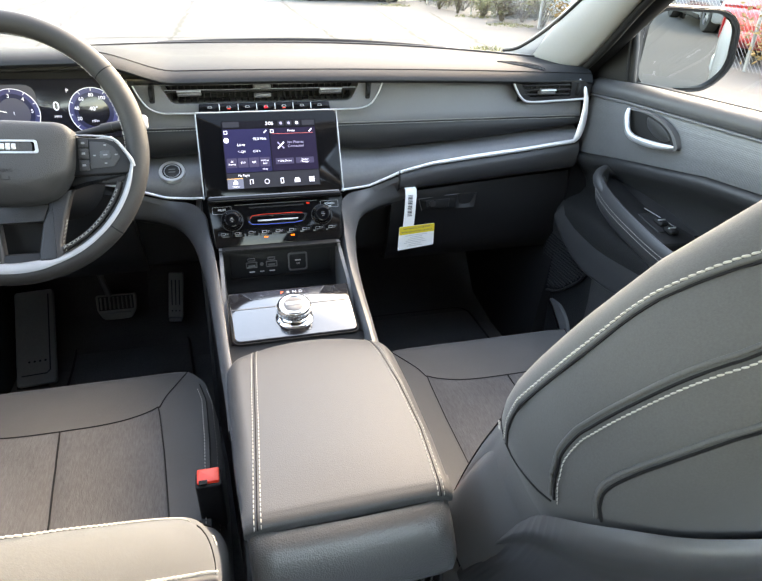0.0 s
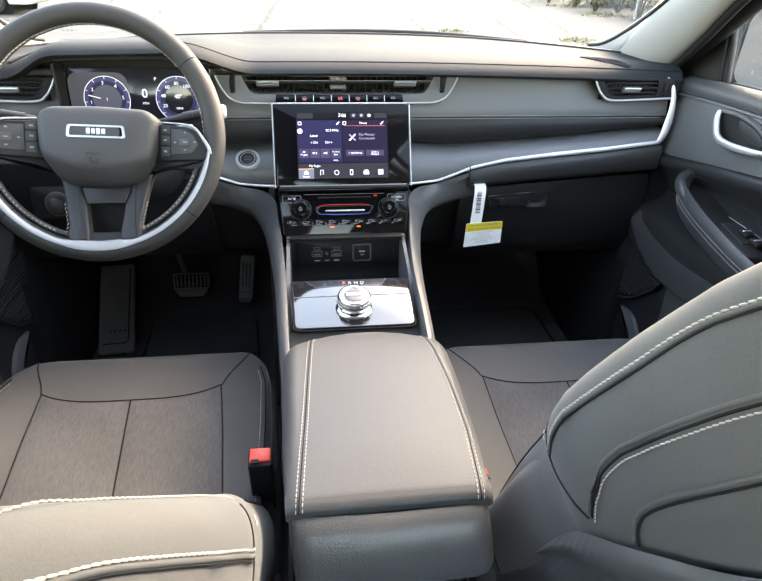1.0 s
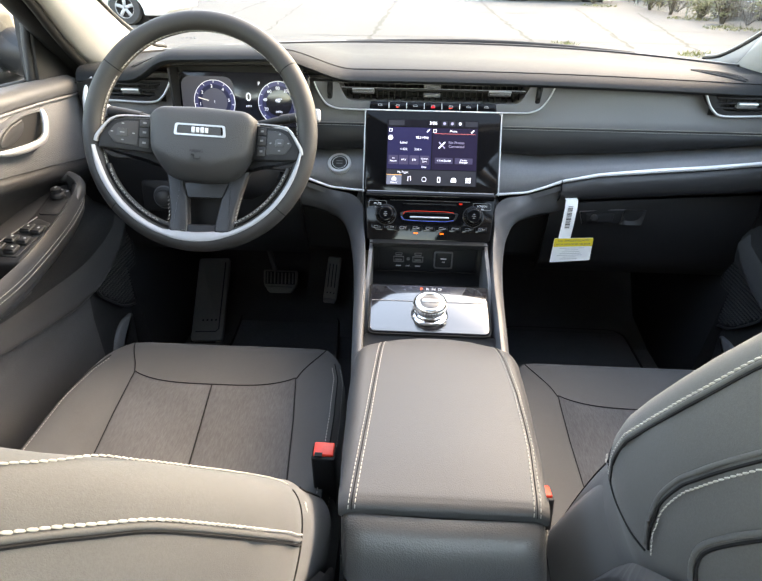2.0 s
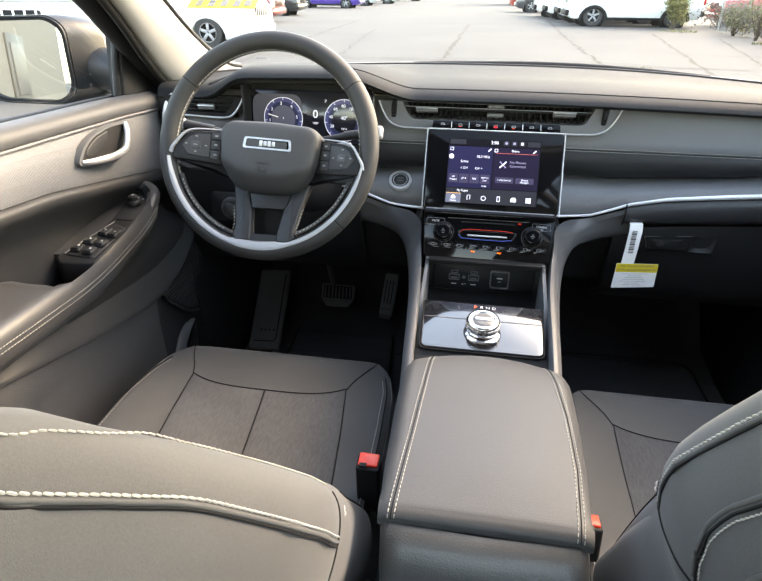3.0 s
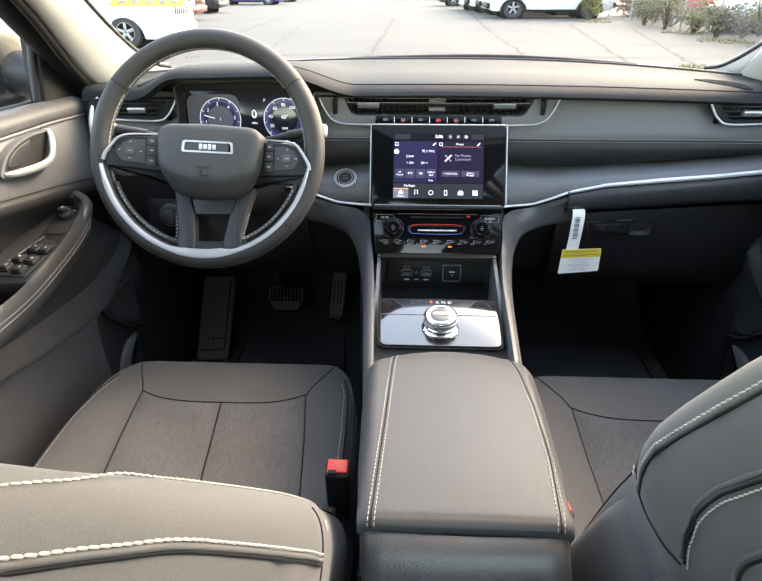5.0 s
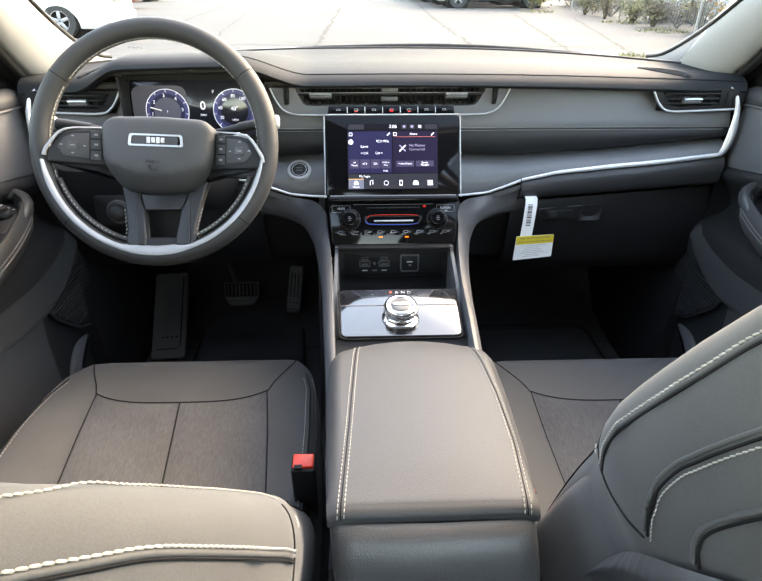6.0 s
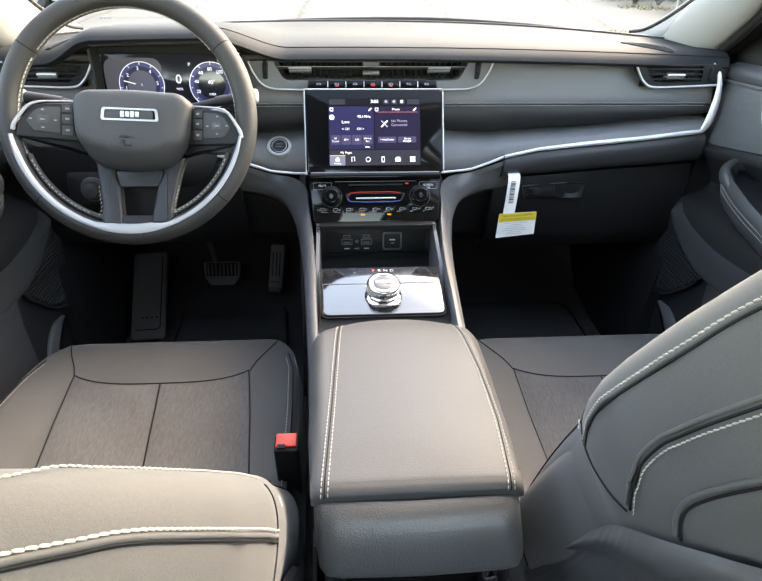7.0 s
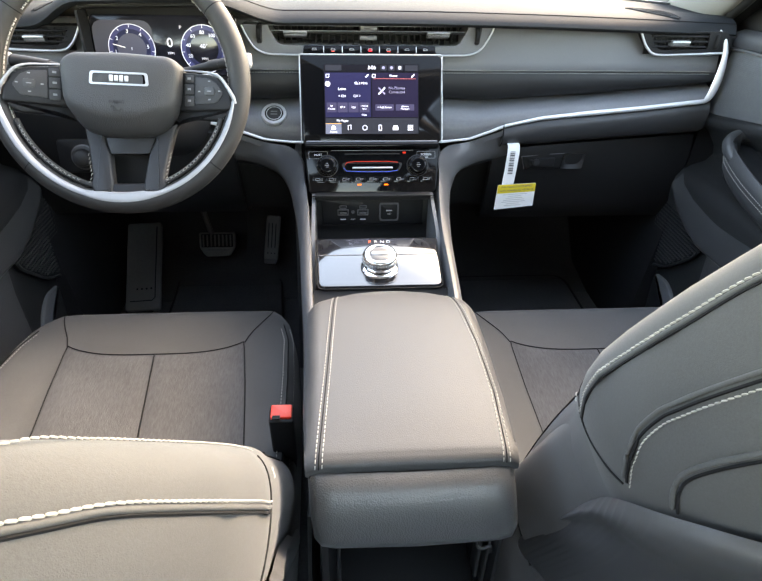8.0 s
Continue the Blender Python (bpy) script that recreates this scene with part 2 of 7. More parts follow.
def text_on(body, size, material, parent, m, name="lettering", label=""):
    cu = bpy.data.curves.new(name, "FONT")
    cu.body, cu.size, cu.align_x, cu.align_y = body, size, "CENTER", "CENTER"
    cu.extrude = 0.0001
    cu.materials.append(material)
    ob = new(name, cu)
    ob.parent = parent
    ob.matrix_local = m
    if label:
        ob["label"] = label
    return ob


# ---- dashboard ----
def lip(x):
    """The rear edge of the dashboard's top, with the brow over the instruments."""
    brow = max(0.0, min(1.0, (0.225 - abs(x + 0.380)) / 0.13))
    brow = brow * brow * (3 - 2 * brow)
    return Vector((x, 1.05 - 0.065 * brow + 0.03 * (abs(x) / 0.7) ** 4, 0.766 - 0.016 * (x / 0.66) ** 2 + 0.046 * brow))


def base(x):
    """The foot of the windshield."""
    return Vector((x, 1.52 - 0.26 * (abs(x) / 0.66) ** 2.6, 0.774 - 0.004 * (x / 0.66) ** 2))


def dash_top(x, f):
    a, b = lip(x), base(x)
    p = a.lerp(b, f)
    p.z += (0.010 * math.sin(math.pi * min(f * 1.6, 1)) + 0.010 * (1 - math.exp(-f / 0.03))) * (1 - f)
    return p


dashboard = thing("dashboard", (0, 1.2, 0.62), "black padded dashboard with slate panel and silver trim line", "dashboard", kind="structure")
xs = [-0.71 + 1.42 * i / 110 for i in range(111)]
rows = []
for x in xs:
    a = lip(x)
    under = [a + Vector((0, 0.07, -0.006)), a + Vector((0, 0.018, -0.0125)), a + Vector((0, 0.004, -0.0105)), a + Vector((0, -0.003, -0.005))]
    rows.append(under + [dash_top(x, f) for f in (0, 0.01, 0.02, 0.03, 0.045, 0.06, 0.08, 0.11, 0.16, 0.28, 0.42, 0.58, 0.74, 0.88, 1.0)])
top = part("top_pad", shell(rows, 0.006, (0, 1, -0.15)), M["dash_pad"], dashboard, "sunlit soft black top pad")
# seam along the padded top
part("top_seam", tube([dash_top(x, 0.055) + Vector((0, 0, 0.0004)) for x in xs[30:]], 0.0009, 5), M["seam"], top)


def chrome_z(x):
    return float(np.interp(abs(x), [0.13, 0.152, 0.203, 0.24, 0.274, 0.344, 0.45, 0.55, 0.674, 0.70], [0.541, 0.541, 0.546, 0.559, 0.573, 0.588, 0.599, 0.608, 0.622, 0.626]))


def pad_z(x):
    return float(np.interp(abs(x), [0.13, 0.227, 0.44, 0.674, 0.71], [0.616, 0.610, 0.624, 0.648, 0.655]))


def build_side(sign, x0, x1):
    """The fascia of one side of the dashboard: padded roll, slate panel, silver line and lower roll."""
    n = 44
    xx = [sign * (x0 + (x1 - x0) * i / n) for i in range(n + 1)]
    wide_xx = xx + [sign * (x1 + 0.0135)]
    rows = []
    for x in wide_xx:
        b = pad_z(x)
        span = 0.668 - b
        hi = 0.757 if abs(x) > 0.192 else 0.711
        prof = [(1.096, 0.757), (1.092, 0.75), (1.084, 0.72), (1.077, 0.69), (1.073, 0.6755), (1.0745, 0.673), (1.072, 0.670), (1.0685, b + 0.77 * span), (1.0690, b + 0.52 * span), (1.0735, b + 0.28 * span), (1.084, b + 0.11 * span), (1.102, b + 0.015 * span), (1.13, b)]
        rows.append([(x, y, min(z, hi)) for y, z in prof])
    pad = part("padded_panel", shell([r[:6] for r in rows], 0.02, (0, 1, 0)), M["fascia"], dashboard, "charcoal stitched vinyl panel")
    # the pad curves under here: a darker material carries that shade
    roll = part("padded_roll", shell([r[5:] for r in rows], 0.02, (0, 1, 0)), M["moulded"], dashboard, "padded roll below the stitching, its shade put into the colour")
    for dz, on in ((0.0026, pad), (-0.0024, roll)):
        stitches([(x, 1.0725 - (0.0007 if dz < 0 else -0.0001), 0.673 + dz) for x in xx], on, (0, -1, 0.1), 0.0044, 0.0009, 0.0006)
    rows = []
    for x in wide_xx:
        c, b = chrome_z(x), pad_z(x)
        rows.append([(x, 1.115, b + 0.003), (x, 1.098, b - 0.05 * (b - c)), (x, 1.083, b - 0.22 * (b - c)), (x, 1.070, b - 0.40 * (b - c)), (x, 1.0625, b - 0.60 * (b - c)), (x, 1.059, c + 0.003), (x, 1.064, c - 0.004)])
    part("slate_panel", shell(rows, 0.012, (0, 1, 0)), M["slate"], dashboard, "brushed slate-grey decor panel")
    line = [(x, 1.057, chrome_z(x) - 0.001) for x in xx]
    wide = [0.0026 + 0.0022 * min(1, max(0, (abs(x) - 0.2) / 0.25)) for x in xx]
    end = [(sign * 0.684, 1.056, 0.636), (sign * 0.690, 1.058, 0.668), (sign * 0.691, 1.062, 0.705), (sign * 0.684, 1.068, 0.736), (sign * 0.672, 1.080, 0.752)]
    full = line + cr([line[-1]] + end, 16)[1:]
    rr = wide + [0.0056 + 0.0034 * math.exp(-((i - 4) / 4) ** 2) - 0.0030 * (i / 14) ** 2 for i in range(15)]
    part("silver_line", tube(full, rr, 8, up=(0, 1, 0), flat=0.6), M["bright"], dashboard, "satin silver accent strip")


build_side(1, 0.131, 0.676)
build_side(-1, 0.131, 0.676)

# passenger side: roll above the glovebox, then the glovebox door
rows = []
for i in range(31):
    x = 0.272 + 0.418 * i / 30
    c = chrome_z(x)
    lowz = float(np.interp(x, [0.27, 0.69], [0.520, 0.551]))
    rows.append([(x, 1.07, c - 0.004), (x, 1.058, c - 0.008), (x, 1.052, c - 0.022), (x, 1.056, lowz + 0.016), (x, 1.072, lowz + 0.004), (x, 1.10, lowz)])
part("glovebox_roll", shell(rows, 0.015, (0, 1, 0)), M["vinyl"], dashboard)
glovebox = part("glovebox_door", shell([[(x, 1.082, float(np.interp(x, [0.27, 0.69], [0.515, 0.546]))), (x, 1.074, 0.505), (x, 1.086, 0.44), (x, 1.10, 0.38), (x, 1.125, 0.335), (x, 1.17, 0.32)] for x in [0.262 + 0.43 * i / 20 for i in range(21)]], 0.02, (0, 1, 0)), M["plastic"], dashboard, "matt black glovebox door")
part("latch_recess", plate(rounded([(-0.049, -0.0145), (0.030, -0.0145), (0.037, 0.018), (-0.058, 0.013)], 0.008), 0.006, at(0.382, 1.0745, 0.489, 84), 0.002), M["dark"], glovebox)
# pale tube paints the highlight along the recess's left and upper edge
part("recess_edge_glint", tube([at(0.382, 1.0740, 0.489, 84) @ Vector((a, b, 0.0004)) for a, b in ((-0.050, -0.0145), (-0.058, 0.012), (-0.02, 0.0155), (0.037, 0.0185))], 0.0011, 6), M["fascia"], glovebox)
part("latch", plate(rounded([(-0.030, -0.010), (0.024, -0.010), (0.026, 0.011), (-0.034, 0.009)], 0.004), 0.006, at(0.372, 1.0725, 0.488, 84), 0.002), M["plastic"], glovebox)
part("lock_barrel", lathe([(0.0075, 0.0), (0.0075, 0.002), (0.006, 0.0025)], 18, at(0.356, 1.0718, 0.489, 84)), M["moulded"], glovebox, "round lock barrel")
scoop = [[(0.412 + 0.046 * i / 8 + 0.004 * j / 6, 1.0735 + 0.010 * math.sin(math.pi * i / 8) * math.sin(math.pi * j / 6) - 0.001, 0.474 + 0.034 * j / 6) for j in range(7)] for i in range(9)]
part("finger_scoop", shell(scoop, 0.004, (0, 1, 0)), M["moulded"], glovebox, "finger scoop beside the latch")
part("roll_joint", tube([(0.2715, 1.0555, 0.574), (0.2715, 1.0505, 0.556), (0.2715, 1.055, 0.537), (0.2715, 1.07, 0.523)], 0.0012, 6), M["seam"], dashboard)

# driver's knee panel with light switch
part("knee_panel", shell([[(x, 1.07, chrome_z(x) - 0.004), (x, 1.052, chrome_z(x) - 0.02), (x, 1.06, 0.50), (x, 1.10, 0.42), (x, 1.14, 0.35), (x, 1.2, 0.33)] for x in [-0.70 + 0.43 * i / 20 for i in range(21)]], 0.02, (0, 1, 0)), M["plastic"], dashboard)
switch = part("light_switch_panel", plate(rounded([(-0.06, -0.035), (0.06, -0.035), (0.06, 0.03), (-0.06, 0.03)], 0.01), 0.02, at(-0.545, 1.046, 0.520, 80), 0.003), M["plastic"], dashboard)
part("light_switch_knob", lathe([(0.022, 0), (0.022, 0.004), (0.017, 0.006), (0.016, 0.018), (0.013, 0.021)], 24, at(-0.553, 1.040, 0.518, 80)), M["pad_vinyl"], switch, "round black headlight switch")
part("dimmer_wheel", box((0.008, 0.01, 0.03), 0.002), M["dark"], switch, m=at(-0.500, 1.042, 0.520, -10))
part("switch_ring", lathe([(0.0235, 0.0), (0.0245, 0.0025), (0.0225, 0.0035)], 28, at(-0.553, 1.040, 0.518, 80)), M["rail"], switch, "grey ring round the switch")

# hidden core behind the fascia, so that no light leaks through
part("core", box((1.40, 0.30, 0.40), 0.02), M["dark"], dashboard, m=at(0, 1.285, 0.555))
part("firewall", box((1.5, 0.06, 0.86), 0.0), M["carpet"], dashboard, m=at(0, 1.74, 0.29))
part("cowl", box((1.5, 0.40, 0.03), 0.0), M["dark"], dashboard, m=at(0, 1.60, 0.705))


# ---- vents ----
def vent_bar(parent, x0, x1, y, z, r=0.0032):
    part("louvre", plate(rounded([(x0, -r), (x1, -r), (x1, r), (x0, r)], r * 0.9), 0.02, at(0, y, z, 80), 0.001), M["dark"], parent)


centre_vent = thing("centre_air_vent", (0, 1.08, 0.72), "wide centre air vent with black louvres and silver lower line", "air vent")
outer = rounded([(-0.231, 0.754), (-0.213, 0.714), (-0.190, 0.7035), (0.190, 0.7035), (0.213, 0.714), (0.231, 0.754)], [0.004, 0.018, 0.012, 0.012, 0.018, 0.004])
inner = rounded([(-0.184, 0.7525), (-0.169, 0.724), (-0.160, 0.7195), (0.160, 0.7195), (0.169, 0.724), (0.184, 0.7525)], [0.004, 0.008, 0.006, 0.006, 0.008, 0.004])
UP = Matrix(((1, 0, 0, 0), (0, 0, -1, 0), (0, 1, 0, 0), (0, 0, 0, 1)))       # (x, y) of an outline to (x, z), its front facing the cabin
part("bezel", ring_plate(outer, inner, 0.05, at(0, 1.066, 0) @ UP), M["fascia"], centre_vent, "dark slate vent surround")
part("cavity", box((0.43, 0.004, 0.07)), M["dark"], centre_vent, m=at(0, 1.125, 0.725))
vent_bar(centre_vent, -0.178, 0.178, 1.070, 0.7415, 0.0026)
part("bright_line", tube([(x, 1.0695, 0.7440) for x in (-0.178, -0.06, 0.06, 0.178)], 0.0008, 6), M["silver"], centre_vent, "thin bright line along the middle louvre")
for i in range(30):
    x = -0.168 + 0.336 * i / 29
    part("vane", box((0.0024, 0.012, 0.036), 0.0006, 1), M["dark"], centre_vent, m=at(x, 1.092, 0.737, -8))
for z in (0.7475, 0.7315):
    part("middle_post", box((0.032, 0.014, 0.0085), 0.002), M["rail"], centre_vent, "grey middle block", m=at(-0.002, 1.076, z, -8))
TABS = (-0.135, 0.127)
for x in TABS:
    part("tab", plate(rounded([(-0.021, -0.005), (0.021, -0.005), (0.021, 0.005), (-0.021, 0.005)], 0.003), 0.014, at(x, 1.060, 0.7405, 75), 0.003, 3), M["rail"], centre_vent, "grey vent tab")
low = [(-0.2305, 1.0625, 0.754), (-0.222, 1.0625, 0.734), (-0.2085, 1.0625, 0.7145), (-0.188, 1.0625, 0.7055), (-0.16, 1.0625, 0.7040), (-0.13, 1.0625, 0.7035)]
for s in (1, -1):
    part("silver_edge", tube([(s * x, y, z) for x, y, z in cr(low, 24)], 0.0017, 8), M["silver"], centre_vent)
    part("thumb_wheel", lathe([(0.012, -0.004), (0.0135, -0.003), (0.0135, 0.003), (0.012, 0.004)], 20, at(s * 0.2005, 1.068, 0.740, 0, 90, 0) @ pose(0, 0, 0, 0, 0, 0)), M["dark"], centre_vent)
    part("wheel_slot", plate(rounded([(-0.005, -0.017), (0.005, -0.017), (0.008, 0.017), (-0.002, 0.017)], 0.004), 0.01, at(s * 0.2005, 1.0645, 0.739, 90, 0, -s * 12), 0.0015), M["plastic"], centre_vent)


for x in TABS:
    part("tab_line", tube([(x - 0.021, 1.0585, 0.7435), (x - 0.008, 1.0575, 0.7440), (x + 0.008, 1.0575, 0.7440), (x + 0.021, 1.0585, 0.7435)], 0.0014, 8), M["silver"], centre_vent, "silver line on the tab")


def side_vent(s):
    v = thing("side_air_vent", (s * 0.6, 1.08, 0.722), "small side air vent with silver tab and lower line", "air vent", "side vents")
    outer = rounded([(0.513, 0.749), (0.535, 0.716), (0.556, 0.706), (0.695, 0.711), (0.699, 0.735), (0.682, 0.749)], [0.003, 0.012, 0.008, 0.006, 0.01, 0.008])
    inner = rounded([(0.532, 0.746), (0.551, 0.720), (0.562, 0.716), (0.652, 0.718), (0.652, 0.735), (0.650, 0.747)], [0.003, 0.008, 0.006, 0.004, 0.006, 0.004])
    f = Matrix.Diagonal((s, 1, 1, 1))
    part("bezel", ring_plate(outer, inner, 0.025, f @ at(0, 1.066, 0) @ UP), M["plastic"], v)
    part("cavity", box((0.13, 0.004, 0.044)), M["dark"], v, m=at(s * 0.598, 1.0785, 0.7285))
    for z in (0.7215, 0.7305, 0.7400):
        part("louvre", box((0.113, 0.010, 0.0036), 0.0015), M["plastic"], v, m=at(s * 0.594, 1.0705, z, -8))
    for i in range(9):
        part("vane", box((0.002, 0.003, 0.034), 0.0005, 1), M["plastic"], v, m=at(s * (0.550 + 0.011 * i), 1.0755, 0.731, -8))
    part("tab", plate(rounded([(-0.018, -0.006), (0.018, -0.006), (0.018, 0.006), (-0.018, 0.006)], 0.003), 0.014, at(s * 0.594, 1.060, 0.7295, 75), 0.003, 3), M["rail"], v, "grey vent tab")
    part("tab_line", tube([(s * 0.577, 1.0585, 0.7315), (s * 0.588, 1.0575, 0.7320), (s * 0.600, 1.0575, 0.7320), (s * 0.611, 1.0585, 0.7315)], 0.0016, 8), M["bright"], v, "silver line on the tab")
    part("thumb_wheel", box((0.008, 0.012, 0.026), 0.003), M["dark"], v, m=at(s * 0.668, 1.066, 0.731))
    part("silver_edge", tube([(s * x, 1.0655, z) for x, y, z in cr([(0.512, 0, 0.750), (0.522, 0, 0.733), (0.534, 0, 0.718), (0.555, 0, 0.7075), (0.62, 0, 0.7085), (0.697, 0, 0.7115)], 24)], 0.0024, 8), M["silver"], v)


side_vent(1)
side_vent(-1)

# ---- demister grilles on the dashboard's top ----
for s in (1, -1):
    g = thing("demister_grille", (s * 0.6, 1.13, 0.772), "slim black demister grille set into the dashboard top", "vent grille", "demister grilles")
    way = Vector((0.070, -0.080))
    side = Vector((0.080, 0.070)).normalized()

    def spot(t, w, lift):
        """A place on the dashboard's top: t along the grille, w across it."""
        q = Vector((0.524, 1.170)) + way * t + side * (w * 0.0205 * math.sin(math.pi * (0.12 + 0.80 * t)) + 0.006 * math.sin(math.pi * t))
        x = s * q.x
        return dash_top(x, (q.y - lip(x).y) / (base(x).y - lip(x).y)) + Vector((0, 0, lift))
    part("recess", shell([[spot(i / 16, -1 + j / 4, 0.0006) for j in range(9)] for i in range(17)], 0.002, (0, 0, -1)), M["dark"], g, "dark slot of the grille")
    for k in range(6):
        part("slat", tube([spot(0.03 + 0.94 * i / 14, -0.80 + 0.32 * k, 0.0014) for i in range(15)], 0.0008, 6), M["dash_pad"], g)
    rim = [spot(i / 20, 1, 0.0008) for i in range(21)] + [spot(1 - i / 20, -1, 0.0008) for i in range(21)]
    part("rim", tube(rim + rim[:1], 0.0014, 6), M["dash_pad"], g)

# ---- instrument cluster ----
cluster = thing("instrument_cluster", (-0.39, 1.03, 0.735), "wide digital instrument cluster under the dashboard brow, lit", "instrument cluster")
scr_dark = mat("cluster_glass", (0.008, 0.008, 0.011), 0.12, vary=0.1, spec=0.3, coat=0.12)
dial_blue = glow("dial_glow", (0.038, 0.042, 0.105), 0.62)
dial_deep = glow("dial_deep_glow", (0.015, 0.017, 0.042), 0.8)
# grey glow imitates the side window's reflection over the left dial
dial_veil = glow("dial_veil_glow", (0.06, 0.062, 0.085), 0.7)
white_glow = glow("white_glow", (0.62, 0.64, 0.74), 1.0)
CL = at(-0.360, 1.032, 0.728) @ pose(0, 0, 0, 82)
panel = part("panel", plate(rounded([(-0.125, -0.055), (0.125, -0.055), (0.125, 0.045), (-0.125, 0.045)], 0.012), 0.012, CL, 0.002), scr_dark, cluster, "dark glass display")
# glowing patch paints the side window's reflection on the display's left half
part("window_veil", plate(rounded([(-0.116, -0.046), (-0.015, -0.046), (-0.015, 0.036), (-0.116, 0.036)], 0.02), 0.0006, CL @ at(-0.005, 0.0, 0.0008)), glow("cluster_veil_glow", (0.045, 0.048, 0.062), 0.9), panel)


def dial(cx, label):
    f = CL @ at(cx, -0.0095, 0.0016) @ Matrix.Diagonal((1.15, 1.15, 1, 1))
    d = part("dial", ring_plate([(0.034 * math.cos(a), 0.034 * math.sin(a)) for a in [math.pi * 2 * i / 48 for i in range(48)]], [(0.0275 * math.cos(a), 0.0275 * math.sin(a)) for a in [math.pi * 2 * i / 48 for i in range(48)]], 0.0006, f), dial_blue, panel, label)
    part("inner_ring", ring_plate([(0.0275 * math.cos(a), 0.0275 * math.sin(a)) for a in [math.pi * 2 * i / 48 for i in range(48)]], [(0.0215 * math.cos(a), 0.0215 * math.sin(a)) for a in [math.pi * 2 * i / 48 for i in range(48)]], 0.0006, f), dial_deep, panel)
    part("dial_rim", ring_plate([(0.0346 * math.cos(a), 0.0346 * math.sin(a)) for a in [math.pi * 2 * i / 48 for i in range(48)]], [(0.0337 * math.cos(a), 0.0337 * math.sin(a)) for a in [math.pi * 2 * i / 48 for i in range(48)]], 0.0006, f @ at(0, 0, 0.0004)), white_glow, panel)
    for k in range(9):
        a = radians(220 - 260 * k / 8)
        part("tick", box((0.004, 0.0007, 0.0004)), white_glow, panel, smooth=False, m=f @ at(0.0318 * math.cos(a), 0.0318 * math.sin(a), 0.0005, 0, 0, math.degrees(a)))
    return f


f1 = dial(-0.058, "round tachometer dial with violet ring")
part("face", lathe([(0.0215, -0.0003), (0.0215, 0.0)], 40, f1), dial_veil, panel)
part("needle", box((0.018, 0.0012, 0.0004)), glow("needle_glow", (0.75, 0.72, 0.70), 1.0), panel, m=f1 @ at(-0.018, 0.004, 0.001, 0, 0, 165))
for k, w in enumerate("123456"):
    a = radians(190 - 230 * k / 5)
    text_on(w, 0.0075, white_glow, panel, f1 @ at(0.0245 * math.cos(a), 0.0245 * math.sin(a), 0.0006))
text_on("1", 0.006, white_glow, panel, f1 @ at(0, 0.0, 0.0006))
f2 = dial(0.066, "round speedometer dial with violet ring")
for k, w in enumerate(("20", "40", "60", "80", "100")):
    a = radians(205 - 150 * k / 4)
    text_on(w, 0.007, white_glow, panel, f2 @ at(0.0235 * math.cos(a), 0.0235 * math.sin(a), 0.0006))
text_on("40°", 0.0085, white_glow, panel, f2 @ at(0.0, 0.004, 0.0006))
text_on("MPH", 0.005, white_glow, panel, f2 @ at(0.0, -0.014, 0.0006))
text_on("0", 0.021, white_glow, panel, CL @ at(0.008, 0.0, 0.002))
text_on("MPH", 0.0055, white_glow, panel, CL @ at(0.008, -0.0165, 0.002))
text_on("P", 0.0085, white_glow, panel, CL @ at(0.029, 0.025, 0.002))
part("hood_wall", shell([[lip(x) + Vector((0, 0.012, -0.016)), lip(x) + Vector((0, 0.05, -0.024)), (x, 1.055, 0.69)] for x in [-0.485 + 0.243 * i / 24 for i in range(25)]], 0.004, (0, 0.3, 1)), M["dark"], cluster)
part("hood_cheek", shell([[(-0.488 + 0.004 * k, lip(-0.488).y + 0.012 + 0.03 * k, z) for k in (0, 1)] for z in (0.782, 0.75, 0.72, 0.69)], 0.004, (-1, 0, 0)), M["plastic"], cluster, "side cheek of the instrument hood")

# ---- start button ----
start = thing("start_button", (-0.184, 1.05, 0.606), "round black push-button starter with silver ring", "button")
SB = at(-0.186, 1.0775, 0.5895) @ pose(0, 0, 0, 36) @ Matrix.Scale(1.06, 4)
part("ring", lathe([(0.023, -0.004), (0.0235, 0.002), (0.022, 0.004), (0.0175, 0.004), (0.0165, 0.001)], 32, SB), M["bright"], start, "silver bezel ring")
part("dark_ring", lathe([(0.0175, 0.0), (0.0175, 0.003), (0.0135, 0.003)], 32, SB), M["dark"], start)
part("cap", lathe([(0.013, 0.0), (0.013, 0.0032), (0.0115, 0.0042), (0.002, 0.0044)], 28, SB), M["pad_vinyl"], start, "black button face")
for v in (-0.003, 0.003):
    part("button_print", box((0.012, 0.0018, 0.0003)), M["dim_ink"], start, smooth=False, m=SB @ at(0, v, 0.0046))
part("ring_light", lathe([(0.0145, 0.0031), (0.0145, 0.0036), (0.0137, 0.0036), (0.0137, 0.0031)], 28, SB), M["bright"], start)

